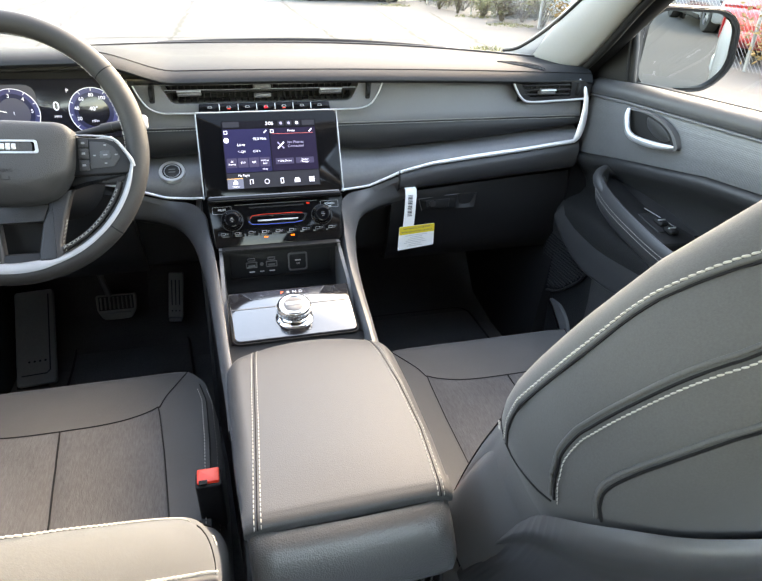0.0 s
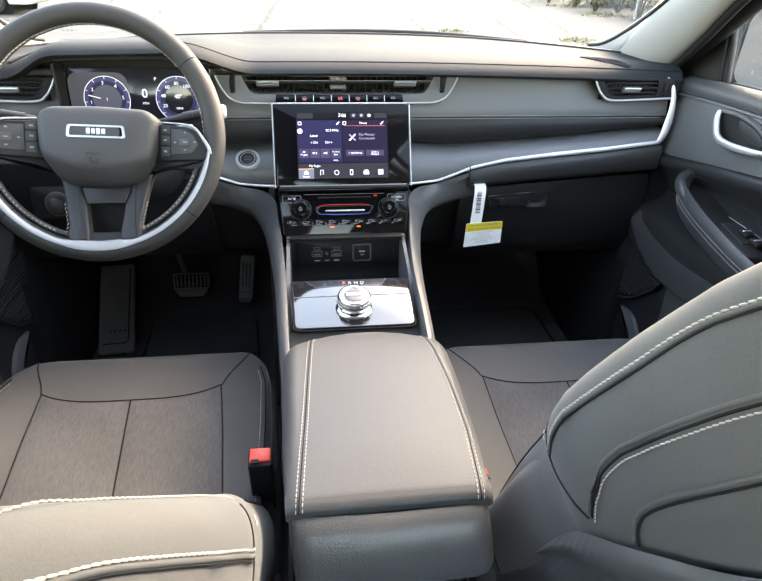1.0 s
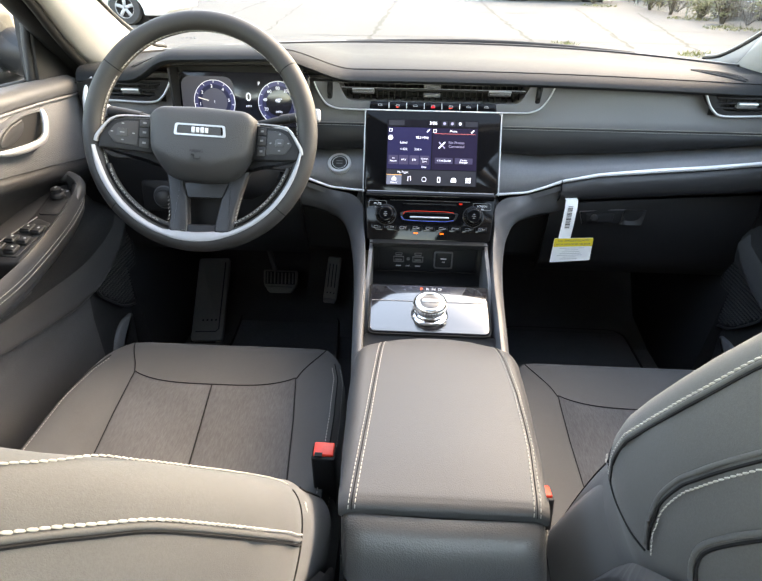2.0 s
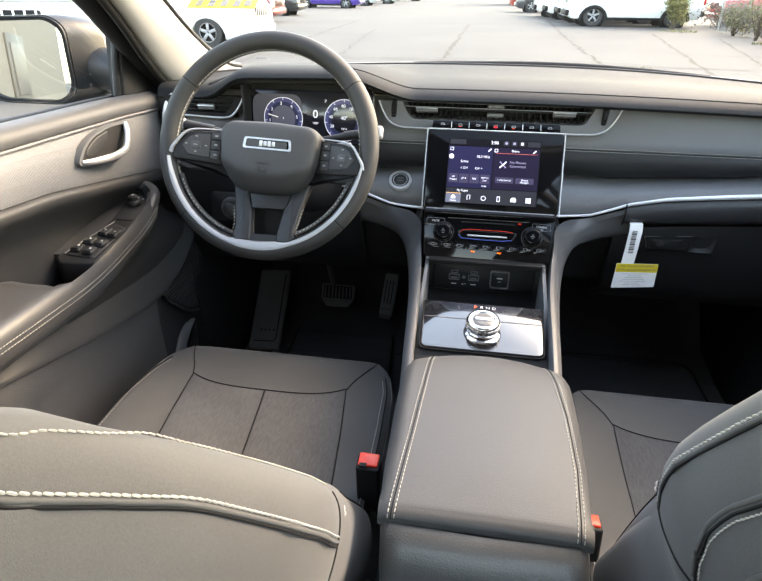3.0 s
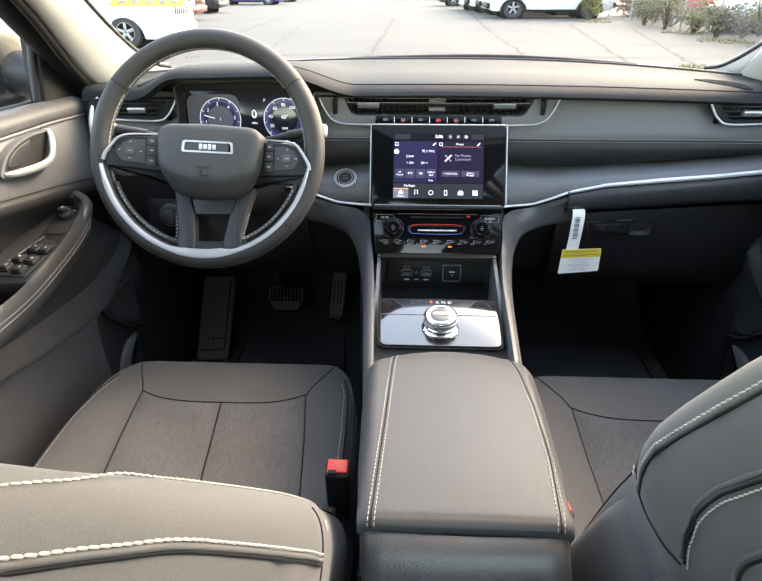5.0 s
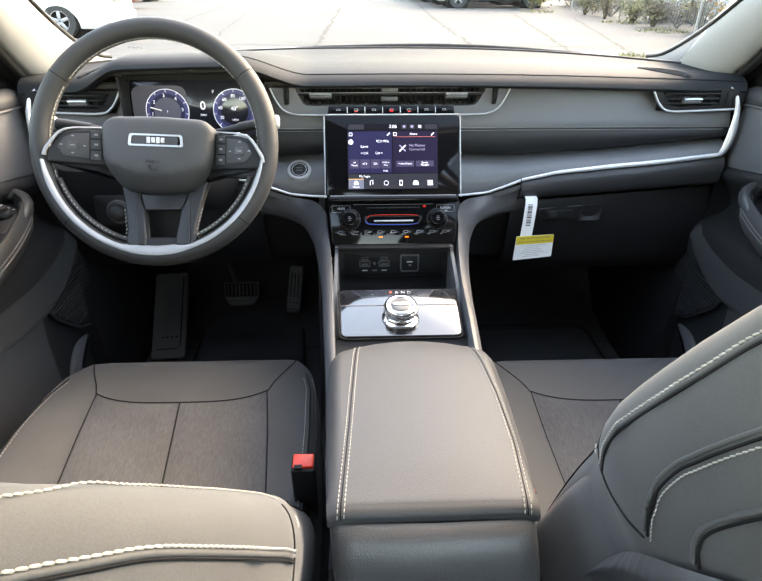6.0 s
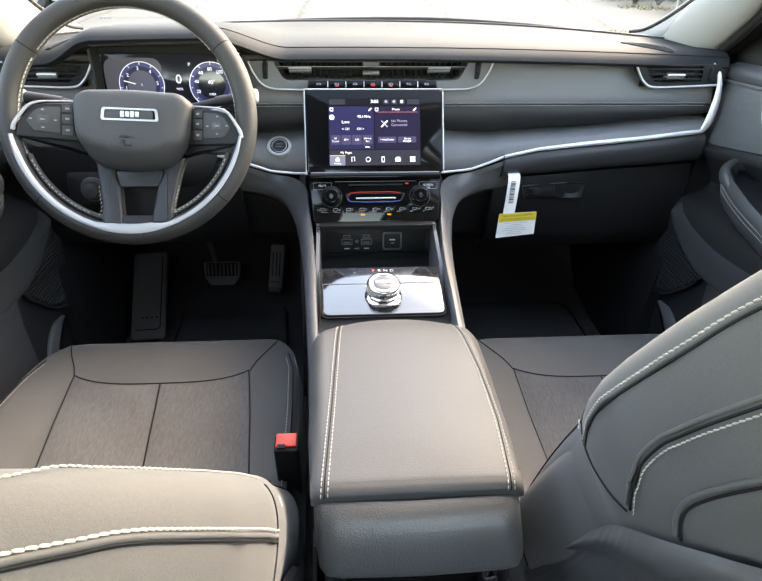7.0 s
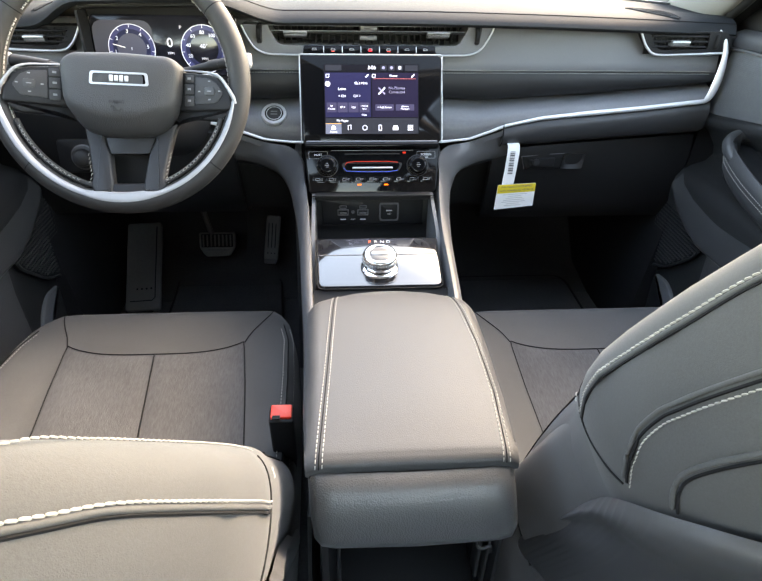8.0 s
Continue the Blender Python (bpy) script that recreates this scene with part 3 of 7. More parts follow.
# ---- central screen ----
TAB_TOP, TAB_LOW = Vector((0, 1.007, 0.715)), Vector((0, 0.9395, 0.583))
tv = (TAB_TOP - TAB_LOW).normalized()
tn = Vector((1, 0, 0)).cross(tv).normalized()          # towards the cabin
TAB = Matrix(((1, tv.x * 0, tn.x, 0), (0, tv.y, tn.y, 0), (0, tv.z, tn.z, 0), (0, 0, 0, 1)))
TAB = Matrix.Translation((TAB_TOP + TAB_LOW) / 2) @ TAB
screen = thing("infotainment_screen", (0, 0.975, 0.58), "black glass touchscreen with purple tiles, standing proud of the dashboard", "screen")
glassy = part("slab", plate(rounded([(-0.1255, -0.076), (0.1255, -0.076), (0.1255, 0.0745), (-0.1255, 0.0745)], 0.007), 0.022, TAB, 0.002), M["piano"], screen, "glossy black glass slab")
for s in (1, -1):
    part("chrome_edge", tube([TAB @ Vector((s * 0.1268, v, -0.002)) for v in (-0.078, -0.03, 0.02, 0.074)], 0.0011, 8), M["silver"], glassy, "thin bright edge")
part("slab_chin", tube([TAB @ Vector((u, -0.0765, -0.003)) for u in (-0.118, -0.06, 0.0, 0.06, 0.118)], 0.0042, 12), M["deck"], glassy, "rounded glossy chin")
part("chrome_top", tube([TAB @ Vector((u, 0.0757, -0.002)) for u in (-0.126, -0.05, 0.05, 0.126)], 0.0012, 8), M["silver"], glassy, "thin bright edge")


def tile(x0, x1, y0, y1, material, lift=0.0009, r=0.001, name="tile"):
    return part(name, plate(rounded([(x0, y0), (x1, y0), (x1, y1), (x0, y1)], r), 0.0004, TAB @ at(0, 0, lift)), material, glassy, smooth=False)


scr_bg = glow("screen_black_glow", (0.005, 0.005, 0.007), 1.0)
scr_bar = glow("screen_bar_glow", (0.018, 0.019, 0.024), 1.0)
scr_a = glow("screen_violet_glow", (0.013, 0.0125, 0.036), 1.0)
scr_b = glow("screen_plum_glow", (0.0105, 0.0085, 0.019), 1.0)
scr_btn = glow("screen_button_glow", (0.036, 0.032, 0.060), 1.0)
scr_txt = glow("screen_text_glow", (0.75, 0.75, 0.85), 1.0)
scr_dim = glow("screen_dim_text_glow", (0.22, 0.20, 0.30), 1.0)
scr_red = glow("screen_red_glow", (0.5, 0.12, 0.12), 1.0)
scr_amber = glow("screen_amber_glow", (0.8, 0.4, 0.08), 1.0)
DX, DY0, DY1 = 0.0845, -0.0625, 0.0585
tile(-DX, DX, DY0, DY1, scr_bg, 0.0006, 0.001, "display")
tile(-0.083, 0.083, 0.0465, 0.0575, scr_bg, 0.001)
for x0, x1 in ((-0.082, -0.053), (0.060, 0.083)):
    tile(x0, x1, 0.0475, 0.0570, scr_bar, 0.0012)
tile(-0.083, -0.0015, -0.0330, 0.0440, scr_a, 0.001, 0.001, "radio_tile")
tile(0.0005, 0.083, -0.0330, 0.0440, scr_b, 0.001, 0.001, "phone_tile")
tile(-0.083, 0.083, -0.062, -0.0345, scr_bar, 0.001, 0.001, "menu_bar")
tile(-0.083, -0.055, -0.062, -0.0435, glow("screen_home_glow", (0.10, 0.11, 0.15), 1.0), 0.0013, 0.001, "home_tile")
tile(-0.083, -0.055, -0.0445, -0.0437, scr_amber, 0.0015, 0.0002, "marker")
tile(0.004, 0.079, 0.0335, 0.0340, scr_red, 0.0014, 0.0002, "divider")
for i in range(4):
    tile(-0.0805 + 0.0195 * i, -0.0805 + 0.0195 * i + 0.0175, -0.0245, -0.0075, scr_btn, 0.0014, 0.0012, "preset_button")
for i in range(2):
    tile(0.006 + 0.037 * i, 0.006 + 0.037 * i + 0.033, -0.0215, -0.0105, scr_btn, 0.0014, 0.0012, "phone_button")


def word(w, size, u, v, material=scr_txt):
    text_on(w, size, material, glassy, TAB @ at(u, v, 0.0019))


for w, size, u, v in (("3:06", 0.0085, 0.0005, 0.0525), ("92.3 MHz", 0.0060, -0.019, 0.0255), ("Love", 0.0070, -0.053, 0.016), ("< CH", 0.0058, -0.053, 0.0035), ("CH >", 0.0058, -0.026, 0.0035), ("Hide", 0.0045, -0.014, -0.0290), ("My Pages", 0.0055, -0.053, -0.0390), ("Home", 0.0050, -0.069, -0.0585), ("Phone", 0.0055, 0.039, 0.0385), ("+ Add Device", 0.0045, 0.0225, -0.016), ("Device", 0.0045, 0.0595, -0.0145), ("Manager", 0.0045, 0.0595, -0.0185), ("All", 0.0042, -0.0718, -0.0135), ("Presets", 0.0042, -0.0718, -0.0185), ("87.9", 0.0048, -0.0523, -0.016), ("530", 0.0048, -0.0328, -0.016), ("Hold to", 0.0042, -0.0133, -0.0135), ("Save", 0.0042, -0.0133, -0.0185)):
    word(w, size, u, v)
word("No Phones", 0.0065, 0.045, 0.0175, scr_dim)
word("Connected", 0.0065, 0.045, 0.0105, scr_dim)
for i, u in enumerate((-0.069, -0.041, -0.013, 0.0145, 0.042, 0.069)):
    v = -0.0515
    if i == 0:
        bmi = plate([(-0.004, -0.003), (0.004, -0.003), (0.004, 0.001), (0, 0.005), (-0.004, 0.001)], 0.0003, TAB @ at(u, v, 0.0018))
    elif i == 1:
        bmi = tube([TAB @ Vector((u + a, v + b, 0.0018)) for a, b in ((-0.002, -0.004), (-0.002, 0.004), (0.003, 0.005), (0.003, -0.003))], 0.0007, 6)
    elif i == 2:
        bmi = ring_plate([(0.0045 * math.cos(k), 0.0045 * math.sin(k)) for k in [j * 0.3307 for j in range(19)]], [(0.0036 * math.cos(k), 0.0036 * math.sin(k)) for k in [j * 0.3307 for j in range(19)]], 0.0003, TAB @ at(u, v, 0.0018))
    elif i == 3:
        bmi = ring_plate(rounded([(-0.0028, -0.005), (0.0028, -0.005), (0.0028, 0.005), (-0.0028, 0.005)], 0.001), rounded([(-0.0018, -0.0036), (0.0018, -0.0036), (0.0018, 0.0036), (-0.0018, 0.0036)], 0.0005), 0.0003, TAB @ at(u, v, 0.0018))
    elif i == 4:
        bmi = plate([(-0.005, -0.004), (0.005, -0.004), (0.005, 0.0005), (0.003, 0.004), (-0.003, 0.004), (-0.005, 0.0005)], 0.0003, TAB @ at(u, v, 0.0018))
    else:
        bmi = bmesh.new()
        for a in (-1, 0, 1):
            for b in (-1, 0, 1):
                bmesh.ops.create_cube(bmi, size=0.0024, matrix=TAB @ at(u + a * 0.0034, v + b * 0.0034, 0.0008))
    part("icon", bmi, scr_txt, glassy, smooth=False)
for u, v, rr in ((-0.078, 0.0245, 0.0045),):
    part("badge", lathe([(rr, -0.0003), (rr, 0)], 20, TAB @ at(u, v, 0.0019)), scr_txt, glassy)
for rot in (45, -45):
    part("phone_icon", box((0.016, 0.0022, 0.0004)), scr_dim if rot < 0 else scr_txt, glassy, smooth=False, m=TAB @ at(0.018, 0.0125, 0.0019, 0, 0, rot))
for u in (-0.078, 0.004):
    part("corner_icon", ring_plate([(-0.003, -0.003), (0.003, -0.003), (0.003, 0.003), (-0.003, 0.003)], [(-0.0022, -0.0022), (0.0022, -0.0022), (0.0022, 0.0022), (-0.0022, 0.0022)], 0.0003, TAB @ at(u, 0.0385, 0.0019)), scr_txt, glassy, smooth=False)
    part("pen_icon", box((0.007, 0.0018, 0.0004)), scr_txt, glassy, smooth=False, m=TAB @ at(u + 0.070, 0.0385, 0.0019, 0, 0, 45))
for u in (0.0215, 0.036, 0.0505):
    tile(u - 0.0055, u + 0.0055, 0.0478, 0.0568, scr_bar, 0.0012, 0.001, "status_tile")
    part("status_icon", lathe([(0.0026, -0.0003), (0.0026, 0)], 12, TAB @ at(u, 0.0525, 0.0019)), scr_txt if u > 0.04 else scr_dim, glassy)

# ---- row of switches above the screen ----
row = thing("switch_row", (0, 1.05, 0.707), "slim row of black toggle switches above the screen", "switch panel")
part("tray", plate(rounded([(-0.122, 0), (0.122, 0), (0.120, 0.017), (-0.120, 0.017)], 0.002), 0.03, at(0, 1.040, 0.7085, 60), 0.001), M["piano"], row)
for i in range(7):
    x = -0.101 + 0.0337 * i
    k = part("key", plate(rounded([(-0.0155, 0.001), (0.0155, 0.001), (0.0155, 0.0145), (-0.0155, 0.0145)], 0.0015), 0.004, at(x, 1.0375, 0.7105, 60), 0.001), M["piano"], row)
    part("mark", ring_plate(rounded([(-0.0045, -0.0018), (0.0045, -0.0018), (0.0030, 0.0020), (-0.0030, 0.0020)], 0.0008), rounded([(-0.0033, -0.0010), (0.0033, -0.0010), (0.0021, 0.0012), (-0.0021, 0.0012)], 0.0005), 0.0003), M["dim_ink"], k, smooth=False, m=at(x, 1.0375, 0.7105, 60) @ at(0, 0.0085, 0.0004))
    if i in (1, 4):
        part("warning_light", box((0.006, 0.0014, 0.0004)), M["red"], k, "small red indicator", smooth=False, m=at(x, 1.0375, 0.7105, 60) @ at(0, 0.0048, 0.0004))
    if i < 6:
        part("separator", box((0.0016, 0.012, 0.002), 0.0005, 1), M["silver"], row, m=at(x + 0.01685, 1.0375, 0.7105, 60) @ at(0, 0.008, 0.0005))
part("hazard_triangle", plate([(-0.0042, 0.0005), (0.0042, 0.0005), (0, 0.0068)], 0.0004, at(0, 1.0375, 0.7105, 60) @ at(0, 0.004, 0.0008)), glow("hazard_red", (0.45, 0.015, 0.02), 0.5), row, "red hazard triangle", smooth=False)

# ---- climate panel ----
climate = thing("climate_panel", (0, 0.92, 0.54), "glossy black climate and radio panel with two knobs", "control panel")
CP = TAB @ at(0, 0, -0.006)
face = part("face", plate(rounded([(-0.1165, -0.166), (0.1165, -0.166), (0.1235, -0.079), (-0.1235, -0.079)], [0.006, 0.006, 0.003, 0.003]), 0.03, CP, 0.002), M["piano"], climate, "glossy black control face")
part("chin", tube([CP @ Vector((u, -0.0815, 0.004)) for u in (-0.12, -0.06, 0.06, 0.12)], 0.0058, 10), M["piano"], face)
for s in (1, -1):
    kb = part("knob", lathe([(0.0185, 0), (0.0185, 0.002), (0.0155, 0.003), (0.0150, 0.016), (0.0135, 0.018), (0.010, 0.0182), (0.002, 0.0182)], 32, CP @ at(s * 0.082, -0.118, 0)), M["piano"], climate, "black rotary knob with chrome rim")
    part("knob_rim", lathe([(0.0151, 0.0145), (0.0154, 0.0152), (0.0150, 0.016), (0.0147, 0.0152)], 32, CP @ at(s * 0.082, -0.118, 0)), M["chrome"], kb)
    part("knob_base", lathe([(0.0195, 0), (0.020, 0.0015), (0.0185, 0.002)], 32, CP @ at(s * 0.082, -0.118, 0)), M["plastic"], kb)
    for i in range(24):
        a = 2 * math.pi * i / 24
        part("grip_rib", box((0.0012, 0.0016, 0.010), 0.0003, 1), M["dark"], kb, m=CP @ at(s * 0.082 + 0.0152 * math.cos(a), -0.118 + 0.0152 * math.sin(a), 0.0085, 0, 0, math.degrees(a)))
    for v in (-0.0032, 0.0, 0.0032):
        part("knob_print", box((0.0075 - abs(v), 0.0008, 0.0003)), M["dim_ink"], kb, smooth=False, m=CP @ at(s * 0.082, -0.118 + v, 0.0183))
part("mode_window", ring_plate(rounded([(-0.052, -0.128), (0.048, -0.128), (0.056, -0.112), (-0.056, -0.112)], 0.006), rounded([(-0.049, -0.126), (0.045, -0.126), (0.051, -0.1135), (-0.051, -0.1135)], 0.005), 0.0006, CP @ at(0, 0, 0.0008)), M["plastic"], face)
part("red_arc", tube([CP @ Vector((u, v, 0.0006)) for u, v in ((-0.050, -0.117), (-0.046, -0.1115), (-0.03, -0.110), (0.03, -0.110), (0.046, -0.1115))], 0.0006, 6), glow("warm_arc", (0.35, 0.03, 0.02), 0.6), face, "thin red temperature arc")
part("blue_arc", tube([CP @ Vector((u, v, 0.0006)) for u, v in ((-0.053, -0.121), (-0.047, -0.127), (-0.02, -0.1285), (0.03, -0.1285), (0.046, -0.126))], 0.0006, 6), glow("cool_arc", (0.04, 0.08, 0.35), 0.6), face, "thin blue temperature arc")
part("fader", box((0.074, 0.0034, 0.004), 0.0014), M["silver"], face, m=CP @ at(0, -0.1215, 0.002))
part("disc_slot", box((0.10, 0.0022, 0.001)), M["dark"], face, m=CP @ at(0, -0.0965, 0.0006))
part("warning_mark", box((0.006, 0.003, 0.0005)), glow("warning_red", (0.5, 0.02, 0.01), 0.25), face, smooth=False, m=CP @ at(0.058, -0.0945, 0.0008))
for u0, lab in ((-0.098, "MUTE"), (0.098, "SCREEN")):
    text_on(lab, 0.0055, M["pale_ink"], face, CP @ at(u0, -0.098, 0.0008))
for u0 in (-0.098, 0.098):
    part("key_outline", ring_plate(rounded([(-0.017, -0.0065), (0.017, -0.0065), (0.017, 0.0065), (-0.017, 0.0065)], 0.002), rounded([(-0.0164, -0.0059), (0.0164, -0.0059), (0.0164, 0.0059), (-0.0164, 0.0059)], 0.0018), 0.0003, CP @ at(u0, -0.0985, 0.0006)), M["dim_ink"], face)
part("slot_line", tube([CP @ Vector((u, -0.0905, 0.0006)) for u in (-0.075, 0.075)], 0.0004, 6), M["dim_ink"], face)
text_on("OFF", 0.0045, M["pale_ink"], face, CP @ at(0.098, -0.1035, 0.0008))
for i in range(9):
    u = -0.098 + 0.0245 * i
    k = part("key", plate(rounded([(-0.0112, -0.0055), (0.0112, -0.0055), (0.0112, 0.0055), (-0.0112, 0.0055)], 0.0015), 0.003, CP @ at(u, -0.1425, 0.0022), 0.0008), M["piano"], face)
    KM = CP @ at(u, -0.1418, 0.0026)
    part("mark", ring_plate(rounded([(-0.0065, -0.0022), (0.0020, -0.0022), (0.0030, 0.0024), (-0.0055, 0.0024)], 0.0010), rounded([(-0.0055, -0.0014), (0.0012, -0.0014), (0.0021, 0.0016), (-0.0046, 0.0016)], 0.0006), 0.0003, KM), M["dim_ink"], k, smooth=False)
    for v in (-0.0012, 0.0010):
        part("mark", box((0.0038, 0.0007, 0.0003)), M["dim_ink"], k, smooth=False, m=KM @ at(0.0052 + 0.3 * v, v, -0.0001))
    if i in (3, 5):
        part("indicator", box((0.007, 0.0022, 0.0008)), glow("orange_indicator", (1.0, 0.16, 0.02), 1.6), face, "lit orange indicator", smooth=False, m=CP @ at(u, -0.1515, 0.0010))

# ---- centre console ----
console = thing("centre_console", (0, 0.6, 0), "charcoal centre console with grey side rails and padded armrest", "console")


RAIL_IN = [(0.285, 1.058, 0.568), (0.205, 1.054, 0.541), (0.155, 1.046, 0.535), (0.130, 0.995, 0.534), (0.124, 0.94, 0.522), (0.118, 0.89, 0.500), (0.111, 0.80, 0.479), (0.106, 0.68, 0.468), (0.099, 0.56, 0.456), (0.096, 0.50, 0.44)]
RAIL_OUT = [(0.292, 1.068, 0.532), (0.232, 1.060, 0.526), (0.184, 1.026, 0.516), (0.157, 0.970, 0.499), (0.146, 0.92, 0.486), (0.138, 0.87, 0.474), (0.129, 0.78, 0.464), (0.121, 0.66, 0.455), (0.114, 0.56, 0.446), (0.112, 0.50, 0.43)]
for s in (1, -1):
    a_in, a_out = cr(RAIL_IN, 46), cr(RAIL_OUT, 46)
    grid, wall = [], []
    for a, b in zip(a_in, a_out):
        d = b - a
        k = min(1.0, d.length / 0.05)
        up = Vector((0, -0.35 * k, 1.0)) * 0.0045
        sec = [a + Vector((-0.001, 0, -0.10 if a.y < 1.0 else -0.012)), a + Vector((0, 0, -0.006)), a.lerp(b, 0.10) + up * 0.5, a.lerp(b, 0.3) + up, a.lerp(b, 0.6) + up, a.lerp(b, 0.85) + up * 0.3, b + Vector((0.001, 0, -0.010)), b + Vector((0.0015, 0.003, -0.022)), b + Vector((-0.002, 0.010, -0.034))]
        grid.append([Vector((s * p.x, p.y, p.z)) for p in sec])
        q = b + Vector((-0.002, 0.009, -0.033))
        xi = min(b.x, 0.118 + 0.03 * max(0, (b.y - 0.5) / 0.5))
        wall.append([Vector((s * p.x, p.y, p.z)) for p in (q, q.lerp(Vector((xi, q.y + 0.03, q.z - 0.05)), 0.5), Vector((xi, q.y + 0.04, q.z - 0.06)), Vector((xi + 0.006, q.y + 0.05, 0.2)), Vector((xi + 0.012, q.y + 0.06, 0.0)))])
    part("side_rail", sheet(grid), M["rail"], console, "satin grey console rail")
    part("tunnel_wall", sheet(wall), M["plastic"], console, "black tunnel side")
    part("tunnel_front", shell([[(s * 0.15, y, 0.52), (s * 0.155, y, 0.25), (s * 0.165, y, 0.0)] for y in (1.0, 1.2, 1.5, 1.72)], 0.01, (-s, 0, 0)), M["carpet"], console)
    part("side_panel", shell([[(s * 0.102, y, 0.40), (s * 0.106, y, 0.3), (s * 0.112, y, 0.0)] for y in (0.30, 0.40, 0.52)], 0.004, (-s, 0, 0)), M["dark"], console)
# bay under the climate panel
part("storage_bay", sheet([[(x, 0.80, 0.404), (x, 0.905, 0.404), (x, 0.912, 0.42), (x, 0.915, 0.495), (x, 0.93, 0.498)] for x in (-0.105, -0.05, 0.0, 0.05, 0.105)]), M["plastic"], console, "open storage bay")
for s in (1, -1):
    part("bay_side", plate([(0.70, 0.38), (0.93, 0.40), (0.93, 0.505), (0.80, 0.465)], 0.006, at(s * 0.1045, 0, 0) @ Matrix(((0, 0, s * -1.0, 0), (1, 0, 0, 0), (0, 1, 0, 0), (0, 0, 0, 1)))), M["rail"], console)
part("bay_lip", box((0.222, 0.010, 0.0022), 0.0008), M["plastic"], console, "thin lip over the storage bay", m=at(0.0, 0.889, 0.4985, -26))
part("bay_header", box((0.21, 0.05, 0.01), 0.002), M["dark"], console, m=at(0, 0.915, 0.494))
ports = part("port_plate", plate(rounded([(-0.094, -0.026), (0.094, -0.026), (0.094, 0.026), (-0.094, 0.026)], 0.004), 0.006, at(0, 0.908, 0.459, 88), 0.0015), M["plastic"], console, "dark socket plate")
PP = at(0, 0.9075, 0.459, 88)
for u in (-0.055, -0.018):
    part("usb_socket", ring_plate(rounded([(-0.0105, -0.006), (0.0105, -0.006), (0.0105, 0.006), (-0.0105, 0.006)], 0.002), rounded([(-0.0085, -0.0045), (0.0085, -0.0045), (0.0085, 0.0045), (-0.0085, 0.0045)], 0.001), 0.002, PP @ at(u, -0.002, 0.0015)), M["rail"], ports, "USB socket")
    part("usb_tongue", box((0.013, 0.003, 0.002)), M["ink"], ports, m=PP @ at(u, -0.003, 0.0012))
    part("usb_small", ring_plate(rounded([(-0.007, -0.003), (0.007, -0.003), (0.007, 0.003), (-0.007, 0.003)], 0.0025), rounded([(-0.0055, -0.0018), (0.0055, -0.0018), (0.0055, 0.0018), (-0.0055, 0.0018)], 0.0012), 0.002, PP @ at(u, 0.009, 0.0015)), M["rail"], ports)
    part("print", box((0.010, 0.002, 0.0003)), M["pale_ink"], ports, smooth=False, m=PP @ at(u, -0.0155, 0.0012))
part("aux_socket", lathe([(0.0032, 0), (0.0032, 0.0012), (0.002, 0.0012), (0.0018, 0.0)], 16, PP @ at(-0.0365, -0.001, 0.0005)), M["rail"], ports)
text_on("AUX", 0.0042, M["pale_ink"], ports, PP @ at(-0.0365, -0.0155, 0.0012))
out = part("power_outlet", ring_plate(rounded([(-0.018, -0.018), (0.018, -0.018), (0.018, 0.018), (-0.018, 0.018)], 0.005), rounded([(-0.0155, -0.0155), (0.0155, -0.0155), (0.0155, 0.0155), (-0.0155, 0.0155)], 0.004), 0.006, PP @ at(0.031, -0.001, 0.003)), M["rail"], ports, "square power outlet with flap")
part("flap", plate(rounded([(-0.0155, -0.0155), (0.0155, -0.0155), (0.0155, 0.0155), (-0.0155, 0.0155)], 0.004), 0.004, PP @ at(0.031, -0.001, 0.0022), 0.001), M["plastic"], out)
part("key_mark", box((0.011, 0.0022, 0.0003)), M["pale_ink"], out, smooth=False, m=PP @ at(0.031, 0.002, 0.0025))
text_on("12V", 0.0045, M["pale_ink"], out, PP @ at(0.031, -0.005, 0.0025))
part("bay_step", box((0.19, 0.004, 0.002)), M["dark"], console, m=at(0, 0.9065, 0.431))

# shifter deck
deck_a, deck_b = Vector((0, 0.790, 0.4655)), Vector((0, 0.668, 0.448))
dv = (deck_a - deck_b).normalized()
dn = Vector((1, 0, 0)).cross(dv)
DK = Matrix.Translation((deck_a + deck_b) / 2) @ Matrix(((1, 0, 0, 0), (0, dv.y, dn.y, 0), (0, dv.z, dn.z, 0), (0, 0, 0, 1)))
hl = (deck_a - deck_b).length / 2
deck = part("shifter_deck", plate(rounded([(-0.096, -hl), (0.096, -hl), (0.1015, hl), (-0.1015, hl)], [0.012, 0.012, 0.002, 0.002]), 0.012, DK, 0.002, 3), M["deck"], console, "mirror-glossy black shifter plate")
part("deck_trim", ring_plate(rounded([(-0.0985, -hl - 0.0025), (0.0985, -hl - 0.0025), (0.1035, hl + 0.001), (-0.1035, hl + 0.001)], [0.013, 0.013, 0.002, 0.002]), rounded([(-0.0962, -hl - 0.0002), (0.0962, -hl - 0.0002), (0.1017, hl), (-0.1017, hl)], [0.012, 0.012, 0.002, 0.002]), 0.004, DK @ at(0, 0, -0.003)), M["dark"], deck)
part("deck_ridge", plate([(-0.0965, -0.0008), (0.0965, -0.0008), (0.0968, 0.0006), (-0.0968, 0.0006)], 0.003, DK @ at(0, 0.016, 0.0006)), M["rail"], deck)
